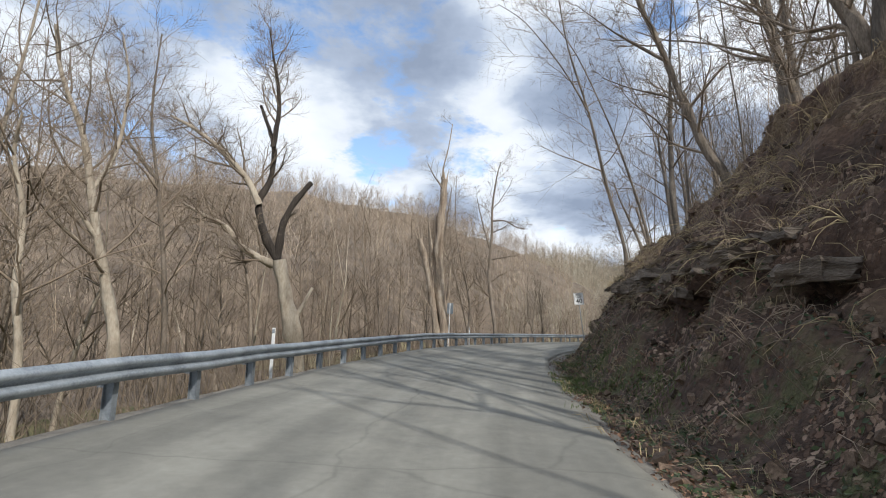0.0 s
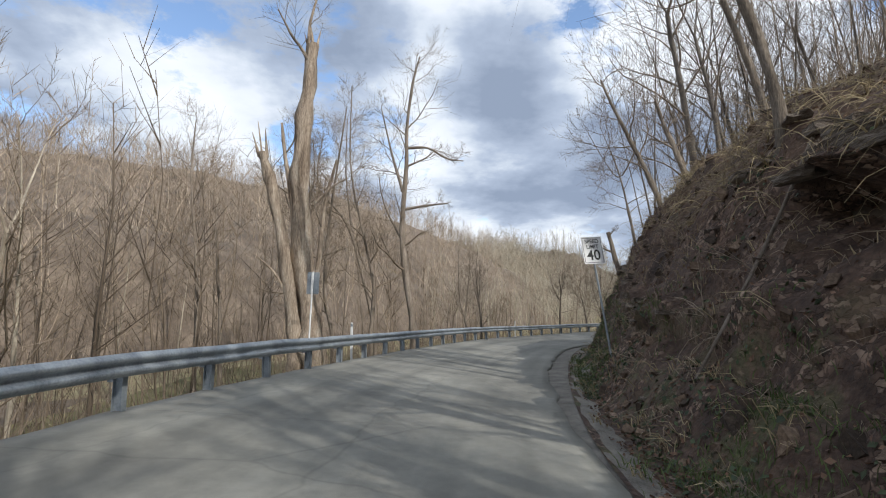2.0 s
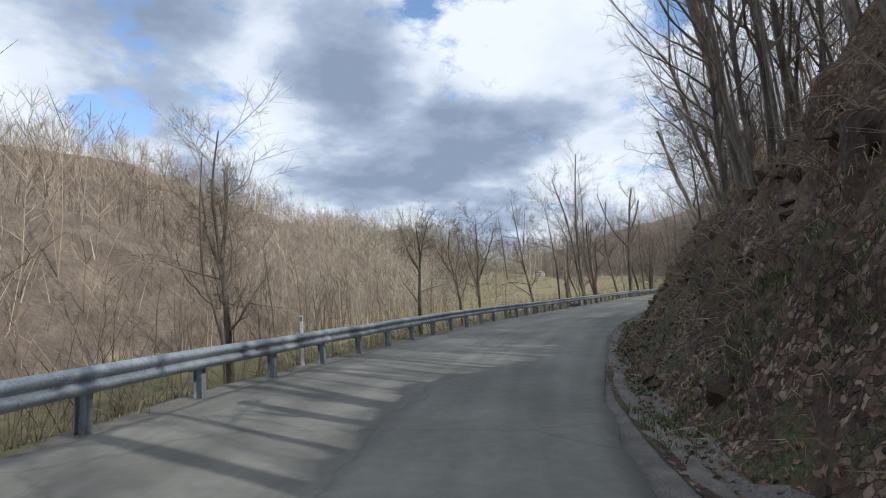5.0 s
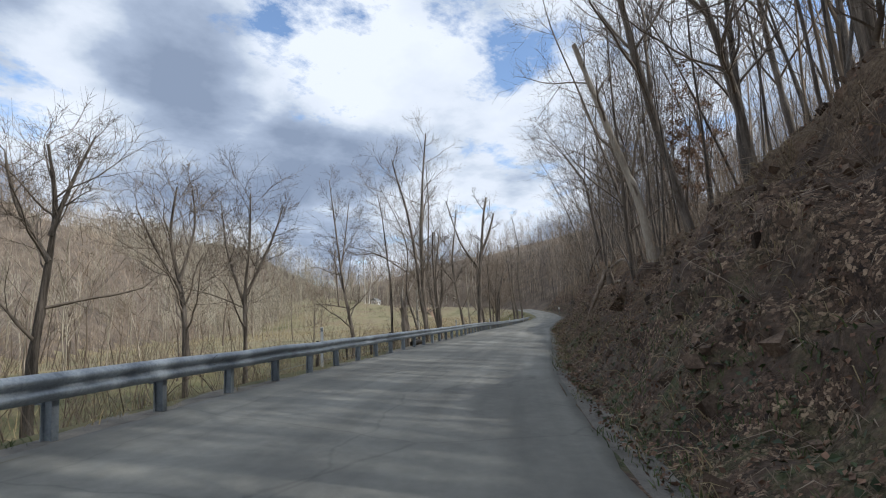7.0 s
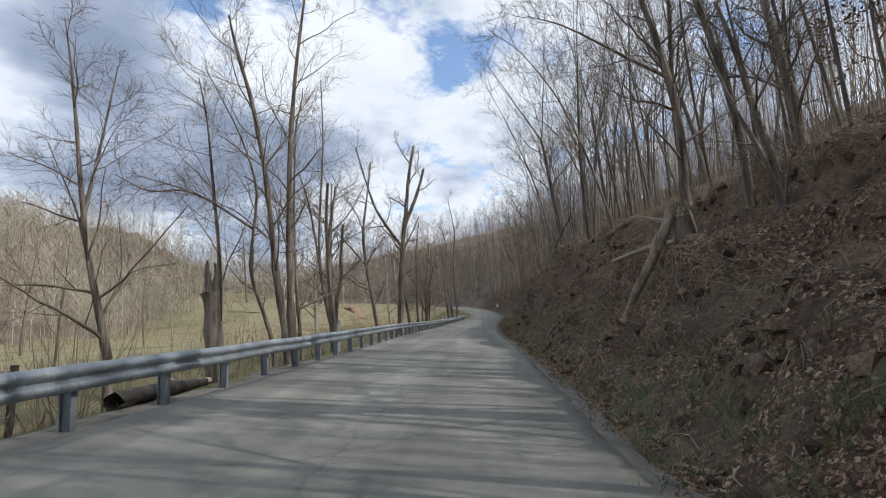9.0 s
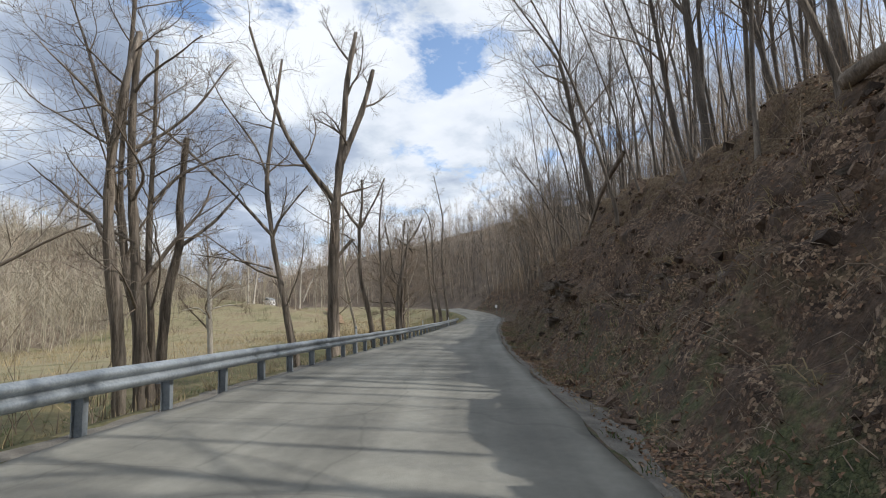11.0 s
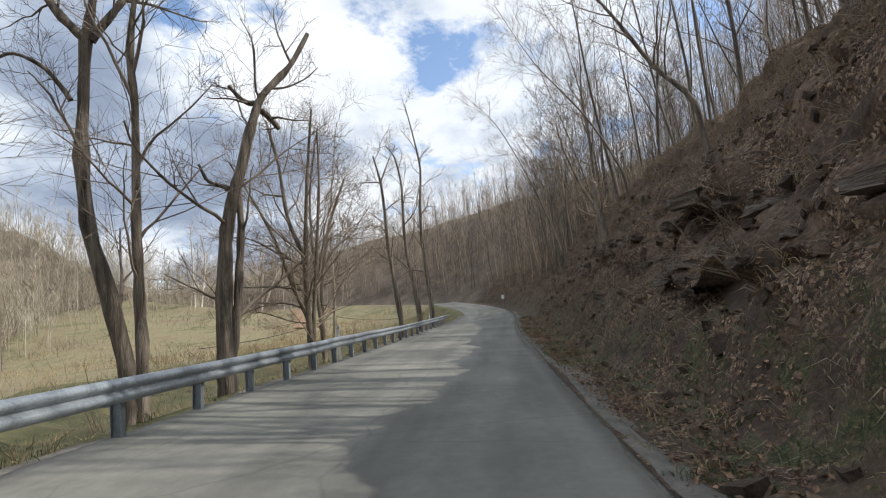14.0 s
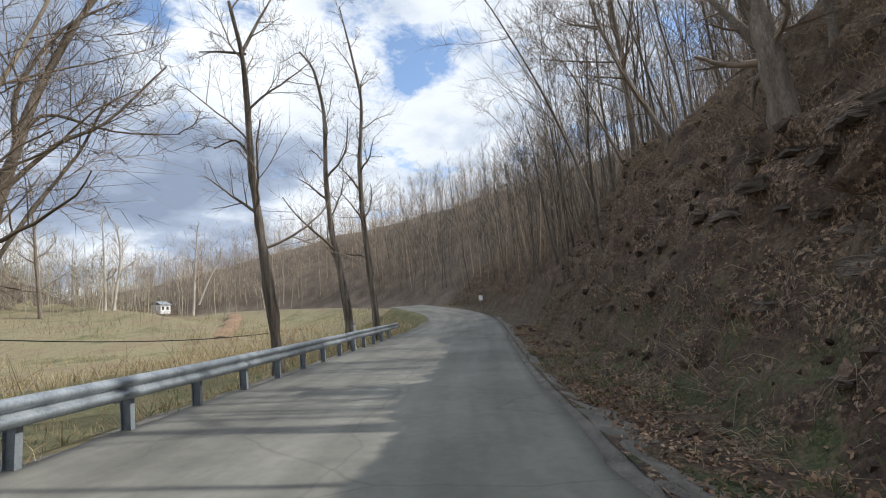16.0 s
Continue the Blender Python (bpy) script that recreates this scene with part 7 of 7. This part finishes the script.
ivy = strewn_leaves("ground_ivy", (52, 80), (RIGHT + 0.3, RIGHT + 2.2), 3500, 56, (0.03, 0.06), "low green ground ivy at the foot of the bank")
ivy.data.materials[0] = M_IVY

ivy = strewn_leaves("ground_ivy", (30, 48), (RIGHT + 0.25, RIGHT + 1.9), 6500, 57, (0.03, 0.065), "dark green ivy climbing the foot of the bank")
ivy.data.materials[0] = M_IVY


# A young oak that kept its brown leaves
def leafy_oak(x, y, height, seed):
    g = woody(seed, height, 0.07, 0.25, 0.08, 9, 0, counts=(9, 5, 4), sides=(6, 4, 3, 2), angle=(35, 70))
    z = float(ground_z(x, y)[0])
    tree = plant(g, "oak_sapling", pose(x, y, z, 0, -4, 30), M_BARK, M_TWIG, "young oak still holding dead brown leaves", "tree")
    gen = np.random.default_rng(seed)
    tips = np.array([t[0][-1] for t in g.crown])
    p = tips[gen.integers(0, len(tips), 2600)] + gen.normal(0, 0.09, (2600, 3))
    u, w = gen.normal(0, 1, (2, 2600, 3))
    u /= np.linalg.norm(u, axis=1)[:, None]
    w = np.cross(u, w)
    w /= np.linalg.norm(w, axis=1)[:, None]
    a = gen.uniform(0.04, 0.08, (2600, 1))
    v = np.stack([p - u * a, p + w * a * 0.5, p + u * a, p - w * a * 0.5], 1).reshape(-1, 3)
    link_mesh("foliage", v, np.arange(2600 * 4).reshape(-1, 4), M_LEAF_PALE, tree, smooth=False)


for at, off, height in ((92.5, 8.5, 7.5), (97.0, 10.5, 6.0)):
    q = on_road(at, off)
    leafy_oak(float(q[0]), float(q[1]), height, int(at))


# Pasture: line post with its cables, a pile of old logs behind the rail, a far shed and track
def verge_log(points, r, label):
    pts = []
    for s, d, lift in points:
        q = on_road(s, d)
        pts.append(Vector((float(q[0]), float(q[1]), float(verge_z(np.array(s), np.array(d))) + r * 0.7 + lift)))
    base = pts[0].copy()
    v, f = tube([tuple(p - base) for p in pts], np.linspace(r, r * 0.75, len(pts)), 9, 0.1, 3)
    return tagged(link_mesh("fallen_log", v, f, M_BARK, place=Matrix.Translation(base)), label, "log", "old logs behind the guardrail")


verge_log([(91.6, -5.7, 0), (93.0, -5.75, 0), (94.6, -6.0, 0)], 0.16, "dark rotting log lying behind the guardrail")
verge_log([(92.4, -6.4, 0), (94.5, -6.2, 0), (96.2, -6.6, 0)], 0.12, "dark rotting log lying behind the guardrail")
verge_log([(93.2, -5.9, 0.22), (94.2, -6.2, 0.2), (95.4, -6.3, 0.16)], 0.09, "thin dark log resting on the pile")


def line_post():
    x, y, _ = (float(v) for v in on_road(157.0, -8.2))
    z = float(verge_z(np.array(157.0), np.array(-8.2)))
    post = empty("line_post", pose(x, y, z, 0, 1, 0))
    tall = 2.2 - z
    tube_part("pole", (0, 0, -0.3), (0, 0, tall), 0.05, M_BARK, post, "grey weathered wooden pole")
    tube_part("knob", (0, 0, tall - 0.14), (0, 0, tall - 0.08), 0.06, M_BLACK, post)
    tagged(post, "low wooden line post in the field", "post")
    for k, (end, sag) in enumerate((((101.4, 122.7, 1.75), 0.15), ((83.5, 114.0, 1.3), 0.2))):
        a, b = Vector((x, y, 2.1)), Vector(end)
        pts = [tuple(a.lerp(b, f) - Vector((0, 0, sag * 4 * f * (1 - f)))) for f in np.linspace(0, 1, 12)]
        v, f = tube(pts, [0.012] * 12, 5)
        tagged(link_mesh("cable", v, f, M_BLACK), "thin dark cable slung from post to tree", "cable", "cables in the field")


line_post()


def farm_shed():
    x, y = 152.5, 239.0
    z = float(ground_z(x, y)[0])
    shed = empty("farm_shed", pose(x, y, z, 0, 0, 25))
    bm = bmesh.new()
    bmesh.ops.create_cube(bm, size=1, matrix=Matrix.Translation((0, 0, 0.75)) @ Matrix.Diagonal((3.4, 2.6, 2.3, 1)))
    part("wall", bm, M_WHITE, shed, "white boarded walls")
    v = np.array([(a * 1.9, b * 1.55, 1.8 + lift) for lift in (0.0, 0.1) for a in (-1, 1) for b in (-1, 1)] + [(a * 1.9, 0, 2.7 + lift) for lift in (0.0, 0.1) for a in (-1, 1)])
    f = [(0, 2, 9, 8), (3, 1, 8, 9), (6, 4, 10, 11), (5, 7, 11, 10), (4, 6, 2, 0), (7, 5, 1, 3), (0, 8, 10, 4), (8, 1, 5, 10), (9, 2, 6, 11), (3, 9, 11, 7)]
    link_mesh("roof", v, f, M_POST, shed, smooth=False)
    for a in (-0.9, 0.7):
        bm = bmesh.new()
        bmesh.ops.create_cube(bm, size=1, matrix=Matrix.Translation((a, -1.31, 1.0)) @ Matrix.Diagonal((0.6, 0.06, 0.8, 1)))
        part("window", bm, M_BLACK, shed, "dark window")
    return tagged(shed, "small white farm building among trees beyond the field", "shed")


farm_shed()


def dirt_track(a, b):
    """A bare strip of red-brown earth that climbs the pasture."""
    t, u = np.meshgrid(np.linspace(0, 1, 40), np.linspace(-1, 1, 5), indexing="ij")
    way = np.array([b[0] - a[0], b[1] - a[1]])
    side = np.array([way[1], -way[0]]) / np.linalg.norm(way)
    bend = 0.6 * np.sin(t * 3.1) + 0.3 * fbm(t * 9, t * 0, 3, 15)
    x, y = (a[k] + way[k] * t + side[k] * (u * 1.3 * (1 + 0.2 * fbm(t * 14, u, 2, 16)) + bend) for k in (0, 1))
    z = ground_z(x, y).reshape(x.shape) + 0.25 - 0.3 * np.abs(u)**3
    ob = link_mesh("dirt_track", np.stack([x, y, z], -1).reshape(-1, 3), grid_faces(40, 5)[:, ::-1], M_TRACK)
    return tagged(ob, "bare red-brown dirt track across the winter pasture", "track", kind="structure")


dirt_track((130.7, 176.1), (151.0, 204.8))


def wire_fence():
    fence = empty("wire_fence")
    tops = []
    for at in (79.7, 82.5, 85.3, 88.1, 90.9):
        x, y, _ = (float(v) for v in on_road(at, -6.7))
        z = float(verge_z(np.array(at), np.array(-6.7)))
        lean = 0.05 * math.sin(at * 3)
        tube_part("post", (x, y, z - 0.4), (x + lean, y, z + 1.15), 0.05, M_DARKBARK, fence)
        tops.append(Vector((x + lean, y, z)))
    for h in (0.45, 0.8, 1.08):
        v, f = tube([tuple(p + Vector((0, 0, h))) for p in tops], [0.006] * len(tops), 5)
        link_mesh("wire", v, f, M_POST, fence)
    return tagged(fence, "old wire fence on dark wooden posts behind the guardrail", "fence")


wire_fence()
